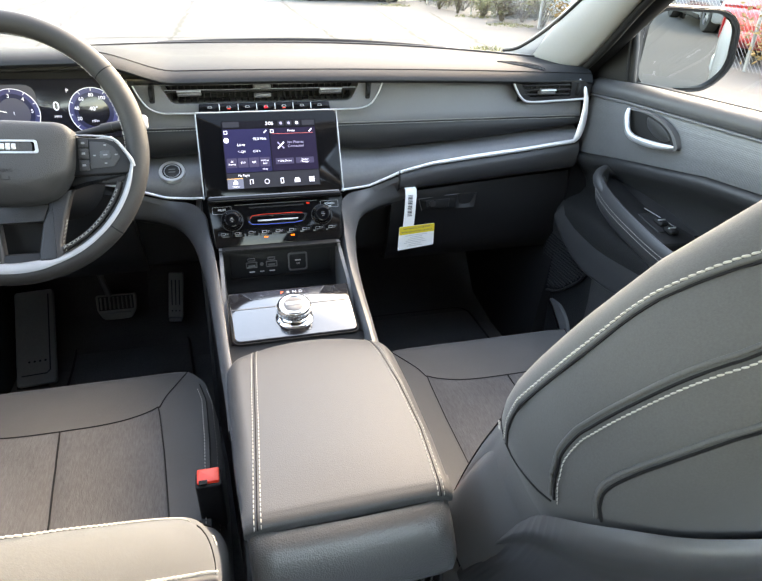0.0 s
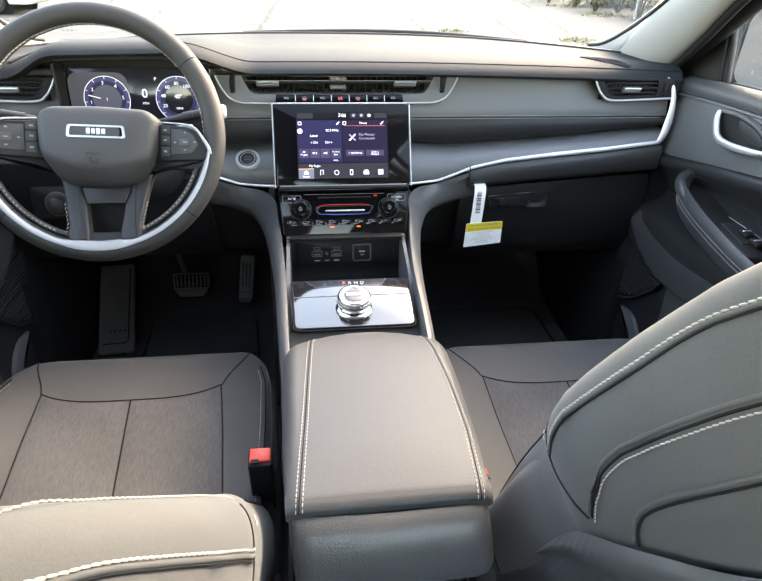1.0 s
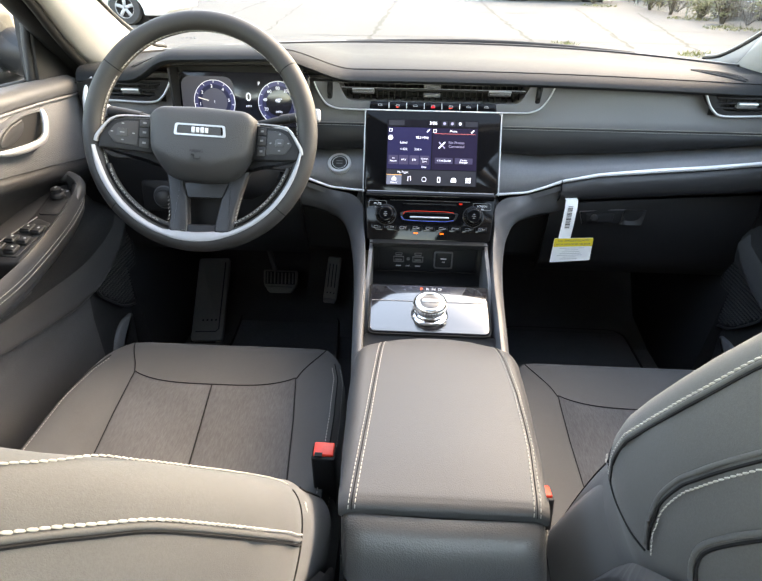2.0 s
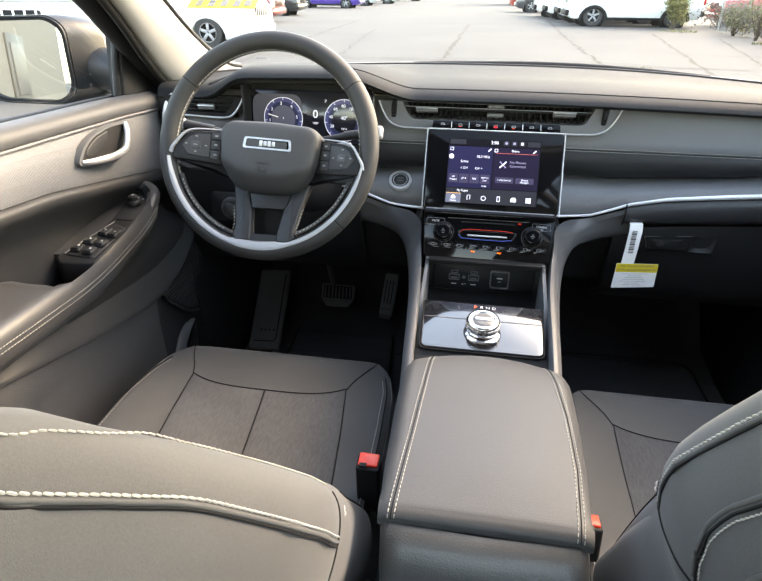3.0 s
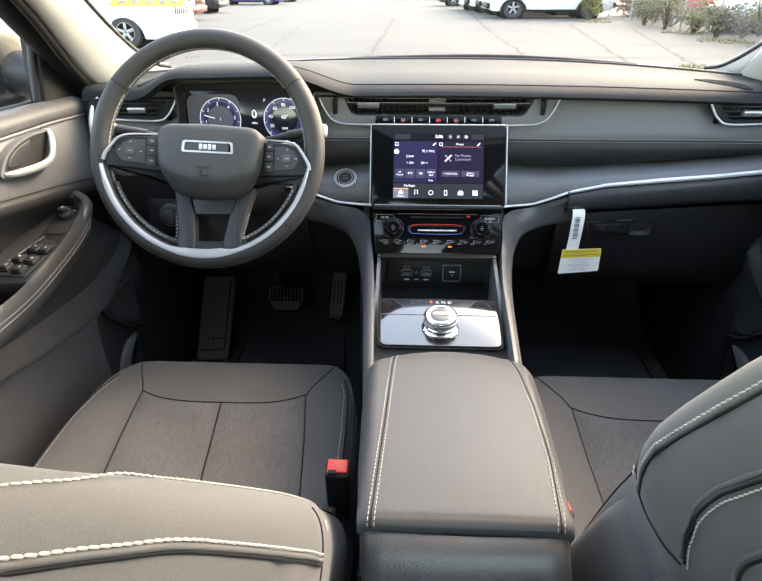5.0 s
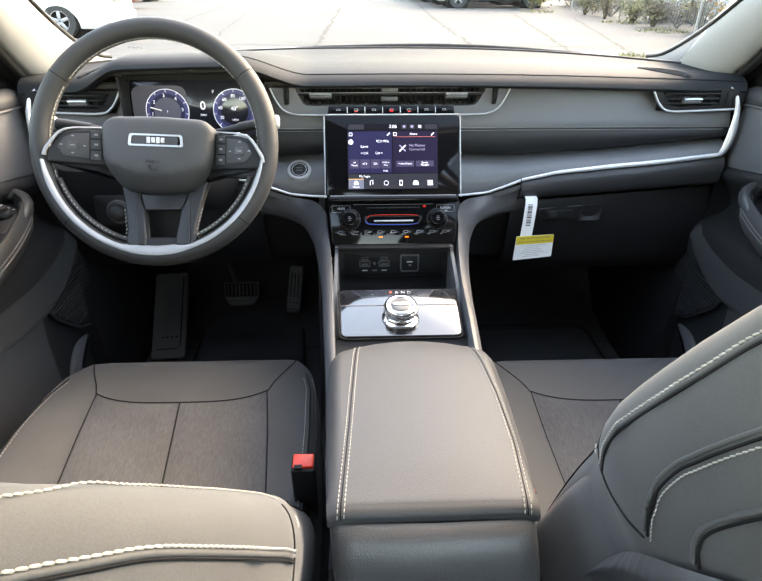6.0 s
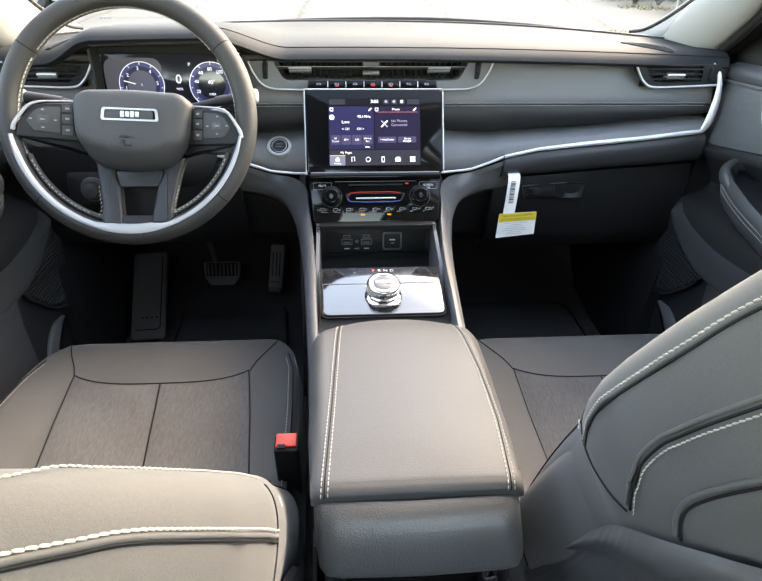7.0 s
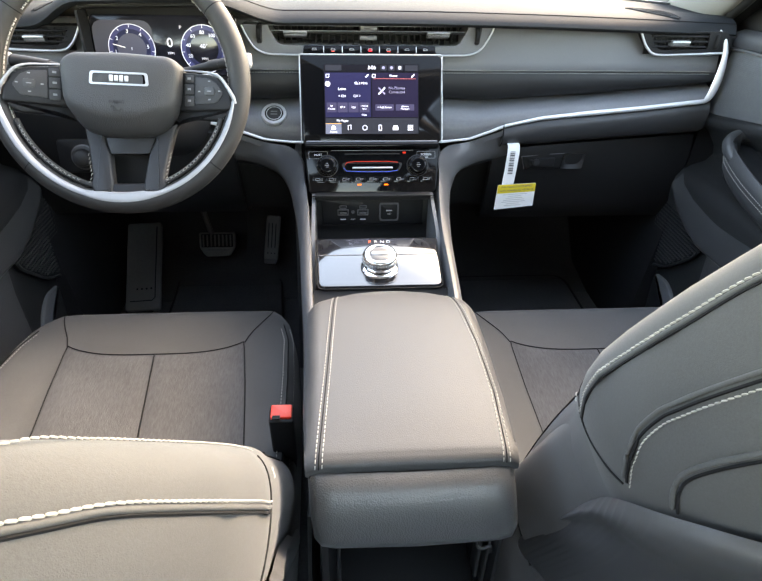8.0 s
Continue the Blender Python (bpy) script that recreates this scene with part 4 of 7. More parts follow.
knob = part("shift_knob", lathe([(0.029, 0.0), (0.030, 0.002), (0.0275, 0.004), (0.0245, 0.005), (0.0245, 0.012), (0.0265, 0.014), (0.0270, 0.026), (0.0255, 0.029), (0.022, 0.0305), (0.0185, 0.030), (0.0175, 0.0285)], 48, DK @ at(0, -0.018, 0)), M["chrome"], deck, "round chrome rotary shifter")
part("knob_cap", lathe([(0.0178, 0.0275), (0.0165, 0.0292), (0.010, 0.0298)], 40, DK @ at(0, -0.018, 0)), M["rail"], knob, "brushed silver cap")
part("cap_bar", box((0.026, 0.0075, 0.002), 0.001), M["silver"], knob, m=DK @ at(0, -0.018, 0.0302))
for i in range(40):
    a = 2 * math.pi * i / 40
    part("knurl", box((0.0016, 0.0022, 0.009), 0.0004, 1), M["chrome"], knob, m=DK @ at(0.0269 * math.cos(a), 0.0269 * math.sin(a) - 0.018, 0.0195, 0, 0, math.degrees(a)))
for i, w in enumerate("PRND"):
    text_on(w, 0.0095, glow("gear_red", (0.9, 0.12, 0.05), 1.3) if w == "P" else M["pale_ink"], deck, DK @ at(-0.0125 + 0.0105 * i, 0.0500, 0.0006), label="lit red letter" if w == "P" else "")
part("front_step", shell([[(x, 0.668, 0.442), (x, 0.655, 0.430), (x, 0.60, 0.425), (x, 0.52, 0.42)] for x in (-0.103, 0, 0.103)], 0.01, (0, 0, -1)), M["plastic"], console)

# armrest lid
LID = [(0.2735, 0.5040), (0.2738, 0.5075), (0.2760, 0.5105), (0.282, 0.5130), (0.295, 0.5140), (0.36, 0.5125), (0.45, 0.508), (0.52, 0.5035), (0.566, 0.497), (0.590, 0.485), (0.600, 0.466)]


def lid_half(y):
    return float(np.interp(y, [0.272, 0.36, 0.45, 0.54, 0.600], [0.0980, 0.105, 0.1090, 0.110, 0.107]))


def lid_pt(f, u):
    """f: 0 at the rear, 1 at the front; u: -1..1 across."""
    p = cr([(0, y, z) for y, z in LID], 41)[round(f * 40)]
    h = lid_half(p.y)
    bulge = 0.004 * (1 - u * u) * max(0.15, min(1, (p.y - 0.272) / 0.06)) - (0.005 if p.y < 0.30 else 0.005 + 0.007 * min(1, (p.y - 0.30) / 0.1)) * max(0, abs(u) - 0.86) / 0.14 * (max(0, abs(u) - 0.86) / 0.14)
    fr = max(0.0, (f - 0.72) / 0.28)
    return Vector((float(np.interp(p.y, [0.272, 0.40], [0.0015, 0.0030])) + u * h * (1 - 0.05 * fr * fr), p.y - 0.050 * fr * abs(u) ** 2.6, p.z + bulge - 0.004 * fr * u * u))


us = [-1, -0.985, -0.955, -0.92, -0.88, -0.84, -0.825, -0.81, -0.7, -0.45, -0.2, 0, 0.2, 0.45, 0.7, 0.81, 0.825, 0.84, 0.88, 0.92, 0.955, 0.985, 1]
top_rows = [[lid_pt(i / 40, u) for u in us] for i in range(41)]
rows = []
for i, r in enumerate(top_rows):
    a, b = r[0], r[-1]
    dp = 0.035 if b.y > 0.30 else 0.003
    skirt = [b + Vector((0.002, 0, -dp * 0.34)), b + Vector((0.001, 0, -dp)), Vector((0, b.y, b.z - dp)), a + Vector((-0.001, 0, -dp)), a + Vector((-0.002, 0, -dp * 0.34))]
    rows.append(r + skirt)
lid = part("armrest_lid", sheet(rows, wrap=True, caps=True), M["leather"], console, "padded charcoal leatherette armrest lid")
LID_Y, LEFT_X, RIGHT_X = (0.272, 0.36, 0.45, 0.52, 0.60), (-0.0845, -0.0805, -0.0765, -0.073, -0.069), (0.0905, 0.0965, 0.0965, 0.092, 0.083)


def lid_line(xs_at, off):
    """A line along the lid that follows its own taper."""
    out = []
    for i in range(2, 39):
        y = lid_pt(i / 40, 0).y
        x = float(np.interp(y, LID_Y, xs_at)) + off
        out.append(lid_pt(i / 40, (x - 0.0030) / lid_half(y)))
    return out


for xs_at, off in ((LEFT_X, -0.0032), (LEFT_X, 0.0032), (RIGHT_X, -0.0032), (RIGHT_X, 0.0032)):
    stitches([p + Vector((0, 0, 0.0002)) for p in lid_line(xs_at, off)], lid, (0, 0, 1), 0.0040, 0.0016, 0.00048)
for xs_at in (LEFT_X, RIGHT_X):
    part("lid_seam", tube([p + Vector((0, 0, 0.0001)) for p in lid_line(xs_at, 0.0)], 0.0007, 5), M["seam"], lid)
# console body under and behind the lid
rows = []
for z, h, y in ((0.5015, 0.0955, 0.2725), (0.5010, 0.0965, 0.2690), (0.4985, 0.0975, 0.2625), (0.492, 0.0985, 0.2560), (0.482, 0.0992, 0.2505), (0.468, 0.1000, 0.2460), (0.452, 0.1010, 0.2430), (0.438, 0.1018, 0.2425), (0.428, 0.1020, 0.2445), (0.4225, 0.1018, 0.2490), (0.4205, 0.101, 0.258), (0.4205, 0.100, 0.30)):
    cx = 0.001 + 0.075 * (0.5015 - z)      # the panel widens towards the passenger's side
    ring = [(h, 0.50, z - 0.06), (h, 0.40, z - 0.03), (h, y + 0.03, z), (h - 0.003, y + 0.012, z), (h - 0.010, y + 0.003, z), (h - 0.024, y, z), (0, y - 0.002, z)]
    rows.append([(cx + a, b, k) for a, b, k in ring] + [(cx - a, b, k) for a, b, k in reversed(ring[:-1])])
part("rear_panel", sheet(rows), M["grain"], console, "pebble-grained rear panel")
part("seam_gap", box((0.19, 0.20, 0.010)), M["dark"], console, m=at(0, 0.3745, 0.4975))
part("rear_foot", sheet([[(0.106, 0.45, z), (0.106, 0.285, z), (0.1045, 0.279, z), (0.1005, 0.278, z), (0.098, 0.283, z), (0.096, 0.43, z), (-0.076, 0.43, z), (-0.078, 0.283, z), (-0.081, 0.278, z), (-0.088, 0.279, z), (-0.090, 0.285, z), (-0.090, 0.45, z)] for z in (0.426, 0.3, 0.15, 0.0)]), M["plastic"], console, "open cubby below the armrest")
for x, w, z0 in ((0.083, 0.004, 0.30), (0.0925, 0.003, 0.28), (-0.070, 0.003, 0.28)):
    part("cubby_rib", box((w, 0.02, 0.425 - z0), 0.001, 1), M["moulded"], console, m=at(x, 0.292, (z0 + 0.425) / 2))
part("cubby_hook", tube(cr([(0.079, 0.285, 0.372), (0.080, 0.283, 0.360), (0.086, 0.282, 0.357), (0.093, 0.283, 0.359), (0.096, 0.285, 0.345)], 12), 0.0025, 8), M["moulded"], console)
part("cubby_shelf", box((0.168, 0.12, 0.010), 0.004), M["dark"], console, m=at(0.01, 0.355, 0.24))
part("inner_core", box((0.19, 0.2, 0.36), 0.01), M["dark"], console, m=at(0, 0.5, 0.22))


# ---- steering wheel ----
WC, WT = Vector((-0.3755, 0.808, 0.7165)), 25
WM = Matrix.Translation(WC) @ pose(0, 0, 0, 90 - WT)          # u right, v up, w towards the driver
wheel = thing("steering_wheel", WC, "black leather steering wheel with satin silver lower trim", "steering wheel")


def arc(r, a0, a1, n, w=0.0):
    return [(r * math.cos(radians(a0 + (a1 - a0) * i / n)), r * math.sin(radians(a0 + (a1 - a0) * i / n)), w) for i in range(n + 1)]


def rim_section(a0, a1, n, r=0.1725, ru=0.0155, rw=0.0165):
    rows = []
    for i in range(n + 1):
        a = radians(a0 + (a1 - a0) * i / n)
        e = Vector((math.cos(a), math.sin(a), 0))
        rows.append([e * (r + ru * math.cos(t)) + Vector((0, 0, rw * math.sin(t))) for t in [2 * math.pi * k / 18 for k in range(18)]])
    return rows


rim = part("rim", sheet(rim_section(0, 360, 120), wrap=True), M["rim_leather"], wheel, "black leather rim", m=WM)
for a in (36, 144, 222, 318):
    part("rim_joint", sheet(rim_section(a - 0.25, a + 0.25, 1, ru=0.0158, rw=0.0168), wrap=True), M["seam"], rim, m=WM)
for a0, a1 in ((-25, 33), (38, 142), (147, 203), (212, 250), (290, 330)):
    pts = [WM @ Vector((x, y, 0.004)) for x, y, z in arc(0.1568, a0, a1, 60)]
    for sl in (0.7, -0.7):
        stitches(pts, rim, lambda q: (WC - q), 0.0062, 0.0006, 0.0007, slant=sl)
# silver trim round the lower inside of the rim
sil = arc(0.1560, 188.5, 350, 60)
rows = []
for i, (x, y, z) in enumerate(sil):
    e = Vector((x, y, 0)).normalized()
    k = min(1, 0.55 + i / 10, 0.55 + (60 - i) / 10)
    w = 0.0029 * k
    o = 0.0055 * math.exp(-((i - 30) / 5.5) ** 6)
    rows.append([e * (0.1672 + w + o * 0.2) + Vector((0, 0, 0.0169)), e * (0.1676 - o * 0.3) + Vector((0, 0, 0.0180)), e * (0.1664 - w - o) + Vector((0, 0, 0.0160)), e * (0.1640 - w - o) + Vector((0, 0, 0.009)), e * 0.166 + Vector((0, 0, 0.006))])
part("lower_trim", sheet(rows, wrap=True, caps=True), M["satin"], wheel, "satin silver trim round the lower rim", m=WM)
part("rim_lining", tube([WM @ Vector((x, y, 0.0055)) for x, y, z in arc(0.1535, 200, 340, 60)], 0.0042, 8), M["rim_leather"], rim)
for a0, a1 in ((203, 247), (293, 337)):
    for sl in (0.7, -0.7):
        stitches([WM @ Vector((x, y, 0.0098)) for x, y, z in arc(0.1525, a0, a1, 30)], rim, WM.to_3x3() @ Vector((0, 0, 1)), 0.0062, 0.0006, 0.00035, slant=sl)
# hub pad, set a little below the rim
WH = WM @ at(0.004, 0.003, -0.012, 0, 0, -2.5)
PAD = [(-0.084, 0.0215), (-0.068, 0.034), (0, 0.037), (0.072, 0.034), (0.086, 0.0215), (0.082, -0.036), (0.056, -0.076), (0, -0.083), (-0.056, -0.076), (-0.080, -0.036)]
pad_o = rounded(PAD, 0.018, 4)
rows = []
def pad_drop(x, y):
    """The lower flank of the cover falls away below a curved crease."""
    return 0.55 * max(0.0, -y - 0.050 + 0.30 * max(0.0, abs(x) - 0.025))


for k, w in ((1.0, -0.015), (1.0, 0.012), (0.985, 0.019), (0.95, 0.0245), (0.90, 0.0275), (0.84, 0.0295), (0.78, 0.031), (0.72, 0.0318), (0.66, 0.0324), (0.60, 0.0328), (0.5, 0.0333), (0.4, 0.0336), (0.1, 0.034)):
    rows.append([Vector((p.x * k, (p.y + 0.012) * k - 0.012, max(-0.015, w - pad_drop(p.x * k, (p.y + 0.012) * k - 0.012) * (1 if w > 0.0 else 0)))) for p in pad_o])
pad = part("airbag_cover", sheet(rows, wrap=True, caps=True), M["pad_vinyl"], wheel, "black grained airbag cover", m=WH)
emb = part("emblem_frame", ring_plate(rounded([(-0.040, -0.010), (0.042, -0.010), (0.0400, 0.008), (-0.0380, 0.008)], 0.004), rounded([(-0.036, -0.0075), (0.038, -0.0075), (0.0365, 0.0055), (-0.0345, 0.0055)], 0.003), 0.003, WH @ at(0.003, -0.001, 0.0345)), M["silver"], pad, "chrome badge frame")
part("emblem_field", plate(rounded([(-0.0365, -0.008), (0.0385, -0.008), (0.0370, 0.006), (-0.0350, 0.006)], 0.003), 0.002, WH @ at(0.003, -0.001, 0.0335)), M["piano"], emb)
for i in range(4):
    part("emblem_shape", box((0.0055, 0.009 - 0.0012 * (i % 2), 0.001), 0.0006, 1), M["silver"], emb, m=WH @ at(-0.0065 + 0.007 * i, -0.002, 0.0345))
text_on("AIRBAG", 0.0062, M["dark"], pad, WH @ at(0.0, -0.034, 0.0345))
part("horn_mark", tube([WH @ Vector(p) for p in ((-0.008, -0.040, 0.0342), (-0.004, -0.039, 0.0344), (-0.004, -0.046, 0.0342), (0.006, -0.046, 0.0342), (0.006, -0.042, 0.0342))], 0.0006, 6), M["dark"], pad)


def slope_u(s, w, k=0.31):
    """A plane that rises from the hub out to the rim."""
    return WM @ at(0.004, 0.003, 0, 0, 0, -2.5) @ Matrix(((1, 0, 0, 0), (0, 1, 0, 0), (s * k, 0, 1, w - 0.085 * k - 0.008), (0, 0, 0, 1)))


def slope_v(w, k=-0.30):
    """A plane that rises from the hub down to the rim's lowest point."""
    return WM @ at(0.007, 0, 0) @ Matrix(((1, 0, 0, 0), (0, 1, 0, 0), (0, k, 1, w - 0.008 + 0.08 * k), (0, 0, 0, 1)))


for s in (1, -1):
    def mir(pts):
        return [(s * a, b) for a, b in pts][::s]
    sp = part("side_spoke", plate(rounded(mir([(0.070, -0.036), (0.158, -0.036), (0.152, -0.046), (0.140, -0.052), (0.095, -0.0495), (0.074, -0.057), (0.050, -0.064)]), 0.004), 0.012, slope_u(s, -0.005), 0.003), M["plastic"], wheel, "black lower skin of the spoke")
    bp = part("button_panel", plate(rounded(mir([(0.076, 0.0175), (0.126, 0.0125), (0.140, 0.0075), (0.1565, -0.015), (0.1600, -0.0375), (0.076, -0.039)]), 0.004), 0.014, slope_u(s, 0.0), 0.0025), M["plastic"], sp, "panel of black buttons")
    edge = cr([(s * 0.078, 0.0190, 0.0), (s * 0.105, 0.0172, 0.0005), (s * 0.129, 0.0140, 0.001), (s * 0.1425, 0.0075, 0.0015), (s * 0.1525, -0.0055, 0.0015), (s * 0.1610, -0.019, 0.0), (s * 0.1640, -0.028, -0.0025)], 32)
    SE = slope_u(s, 0.0)
    part("spoke_edge", tube([SE @ p for p in edge], [0.0012 + 0.0022 * (i / 31) ** 1.4 for i in range(32)], 8), M["satin"], sp, "silver edge of the spoke")
    SK = slope_u(s, 0.0012)
    part("rocker", plate(rounded(mir([(0.1035, 0.0090), (0.125, 0.0070), (0.137, 0.0005), (0.1465, -0.014), (0.137, -0.0275), (0.1035, -0.0300)]), 0.003), 0.002, SK, 0.0006), M["pad_vinyl"], bp)
    for u, v in ((0.1255, 0.003), (0.1255, -0.0225), (0.1405, -0.011), (0.110, -0.011)):
        part("mark", box((0.0035, 0.0018, 0.0003)), M["dim_ink"], bp, smooth=False, m=SK @ at(s * u, v, 0.0002))
    kb = part("button", plate(rounded(mir([(0.118, -0.017), (0.133, -0.017), (0.133, -0.005), (0.118, -0.005)]), 0.003), 0.003, SK @ at(0, 0, 0.0011), 0.0008), M["vinyl"], bp)
    part("mark", box((0.006, 0.0014, 0.0003)), M["dim_ink"], kb, smooth=False, m=SK @ at(s * 0.1255, -0.011, 0.0013))
    for v0, v1 in ((0.0015, 0.0130), (-0.0150, 0.0000), (-0.0315, -0.0165)):
        kb = part("button", plate(rounded(mir([(0.0875, v0), (0.102, v0), (0.102, v1 - 0.001), (0.0875, v1)]), 0.0012), 0.002, SK, 0.0006), M["pad_vinyl"], bp)
        part("mark", box((0.005, 0.003, 0.0003)), M["dim_ink"], kb, smooth=False, m=SK @ at(s * 0.0947, (v0 + v1) / 2, 0.0002))
    LV = slope_v(0.0)
    lo = part("lower_spoke", plate(rounded(mir([(0.036, -0.062), (0.074, -0.050), (0.066, -0.063), (0.0605, -0.085), (0.0575, -0.10), (0.0515, -0.134), (0.054, -0.147), (0.048, -0.160), (0.022, -0.158), (0.0215, -0.145), (0.0275, -0.102), (0.0355, -0.083)][::-1]), 0.003), 0.016, LV, 0.005, 3), M["moulded"], wheel, "glossy black lower spoke")
    stitches([LV @ Vector(p) for p in cr([(s * 0.0595, -0.098, -0.003), (s * 0.0555, -0.12, -0.003), (s * 0.0535, -0.135, -0.003), (s * 0.058, -0.145, -0.003)], 12)], lo, (0, -1, 0.4), 0.0045, 0.0018, 0.0006, slant=0.5)
part("spoke_bridge", plate(rounded([(-0.038, -0.074), (0.038, -0.074), (0.0285, -0.101), (-0.0285, -0.101)], 0.003), 0.012, slope_v(-0.003), 0.003), M["moulded"], wheel)
part("bottom_bridge", plate(rounded([(-0.026, -0.144), (0.026, -0.144), (0.030, -0.160), (-0.030, -0.160)], 0.003), 0.010, slope_v(-0.003), 0.003), M["plastic"], wheel)
part("spoke_well", plate(rounded([(-0.040, -0.082), (0.040, -0.082), (0.033, -0.145), (-0.033, -0.145)], 0.004), 0.01, WM @ at(0.006, 0, -0.034)), M["dark"], wheel)
part("column", lathe([(0.05, -0.02), (0.06, -0.06), (0.07, -0.12), (0.075, -0.26)], 24, WM @ at(0, -0.01, 0)), M["plastic"], wheel, "black column shroud")
for s in (1, -1):
    st = part("column_stalk", tube([WM @ Vector(p) for p in ((s * 0.05, 0.022, -0.06), (s * 0.10, 0.031, -0.056), (s * 0.14, 0.038, -0.05), (s * 0.170, 0.041, -0.05))], [0.006, 0.0075, 0.0095, 0.0115], 14, flat=0.8), M["plastic"], wheel, "black column stalk")
    part("stalk_end", box((0.015, 0.022, 0.014), 0.005), M["satin"], st, "pale stalk end", m=WM @ at(s * 0.177, 0.042, -0.049))
    part("stalk_collar", tube([WM @ Vector((s * (0.118 + 0.008 * i), 0.0345 + 0.0012 * i, -0.053 + 0.001 * i)) for i in range(3)], 0.0100, 14, flat=0.8), M["plastic"], st)
    part("shift_paddle", plate(rounded([(s * 0.10, 0.000), (s * 0.135, 0.008), (s * 0.138, 0.018), (s * 0.105, 0.015)][:: s], 0.005), 0.004, WM @ at(0, 0, -0.02), 0.001), M["silver"], wheel, "satin shift paddle")


# ---- seats ----
SEC = [(0, 0.0), (0.45, 0.004), (0.62, 0.012), (0.78, 0.028), (0.90, 0.032), (0.975, 0.022), (1.005, 0.0), (1.0, -0.035), (0.965, -0.07), (0.88, -0.098), (0.70, -0.117), (0.4, -0.128), (0, -0.132)]


class Back:
    """The backrest's form: u runs from the front's middle (0) round the side to the rear's middle (1), s upwards."""

    def __init__(self, xc, hinge, lean, side, widths, shoulder=0.0, soft=0.0):
        self.xc, self.h, self.side, self.widths, self.shoulder, self.soft = xc, Vector(hinge), side, widths, shoulder, soft
        a = radians(lean)
        self.up, self.fw = Vector((0, -math.sin(a), math.cos(a))), Vector((0, math.cos(a), math.sin(a)))
        self.curve = cr([(x, d, 0) for x, d in SEC], 97)

    def half(self, s):
        near = [s + self.soft * k / 4 for k in range(-4, 5)]
        return float(np.mean(np.interp(near, [0.0, 0.15, 0.20, 0.25, 0.29, 0.335, 0.365, 0.40, 0.47, 0.54, 0.60, 0.655, 0.675, 0.685], self.widths)))

    def thick(self, s):
        return float(np.interp(s, [0.0, 0.34, 0.5, 0.60, 0.655, 0.675, 0.685], [1.05, 1.05, 0.95, 0.85, 0.7, 0.45, 0.2]))

    def at(self, u, s, lift=0.0, side=None):
        side = self.side if side is None else side
        f = max(0, min(96, u * 96))
        k = min(int(f), 95)
        q = self.curve[k].lerp(self.curve[k + 1], f - k)
        t = (self.curve[k + 1] - self.curve[k]).normalized()
        n = Vector((-t.y, t.x))
        n = -n if n.dot(Vector((q.x - 0.45, q.y + 0.04))) < 0 else n
        w, th = self.half(s), self.thick(s)
        x, d = q.x * w + n.x * lift, (q.y + 0.03) * th - 0.03 + n.y * lift
        # the padded shoulder's lump and the puckers along its seam
        d += self.shoulder * (math.exp(-((u - 0.25) / 0.06) ** 2 - ((s - 0.602) / 0.03) ** 2) + 0.45 * math.exp(-((u - 0.33) / 0.07) ** 2 - ((s - 0.565) / 0.055) ** 2) + 0.22 * math.exp(-((u - 0.34) / 0.05) ** 2) * math.sin((s - 0.585) * 150) * math.exp(-((s - 0.58) / 0.04) ** 2))
        return Vector((self.xc + side * x, 0, 0)) + Vector((0, self.h.y, self.h.z)) + self.up * s + self.fw * d

    def normal(self, p):
        c = Vector((self.xc, self.h.y, self.h.z)) + self.up * ((p - Vector((self.xc, self.h.y, self.h.z))).dot(self.up)) - self.fw * 0.04
        return p - c


def cushion_z(a, y):
    """Height of the cushion's top; a is the distance across from the middle, in half widths."""
    return 0.310 + 0.020 * float(np.interp(y, [0.62, 0.76], [1, 0])) * max(0.0, (abs(a) - 0.62) / 0.3) * (1 if abs(a) < 0.92 else max(0, 1 - ((abs(a) - 0.92) / 0.08) ** 2 * 1.2)) + 0.012 * float(np.interp(y, [0.3, 0.6, 0.70, 0.76, 0.80, 0.825, 0.838], [-0.8, 0.0, 0.3, 0.4, 0.0, -1.2, -3.0]))


def cushion_half(y):
    return float(np.interp(y, [0.25, 0.45, 0.60, 0.70, 0.755, 0.79, 0.815, 0.832, 0.838], [0.238, 0.238, 0.236, 0.230, 0.217, 0.197, 0.173, 0.140, 0.11]))


WIDE = (0.24, 0.2425, 0.2425, 0.2455, 0.249, 0.252, 0.255, 0.2565, 0.246, 0.2165, 0.168, 0.137, 0.112, 0.07)
SLIM = (0.235, 0.232, 0.230, 0.224, 0.217, 0.245, 0.2515, 0.2535, 0.2385, 0.215, 0.174, 0.145, 0.118, 0.07)
WING = (0.222, 0.216, 0.217, 0.219, 0.2235, 0.239, 0.2515, 0.2535, 0.2385, 0.215, 0.174, 0.145, 0.118, 0.07)


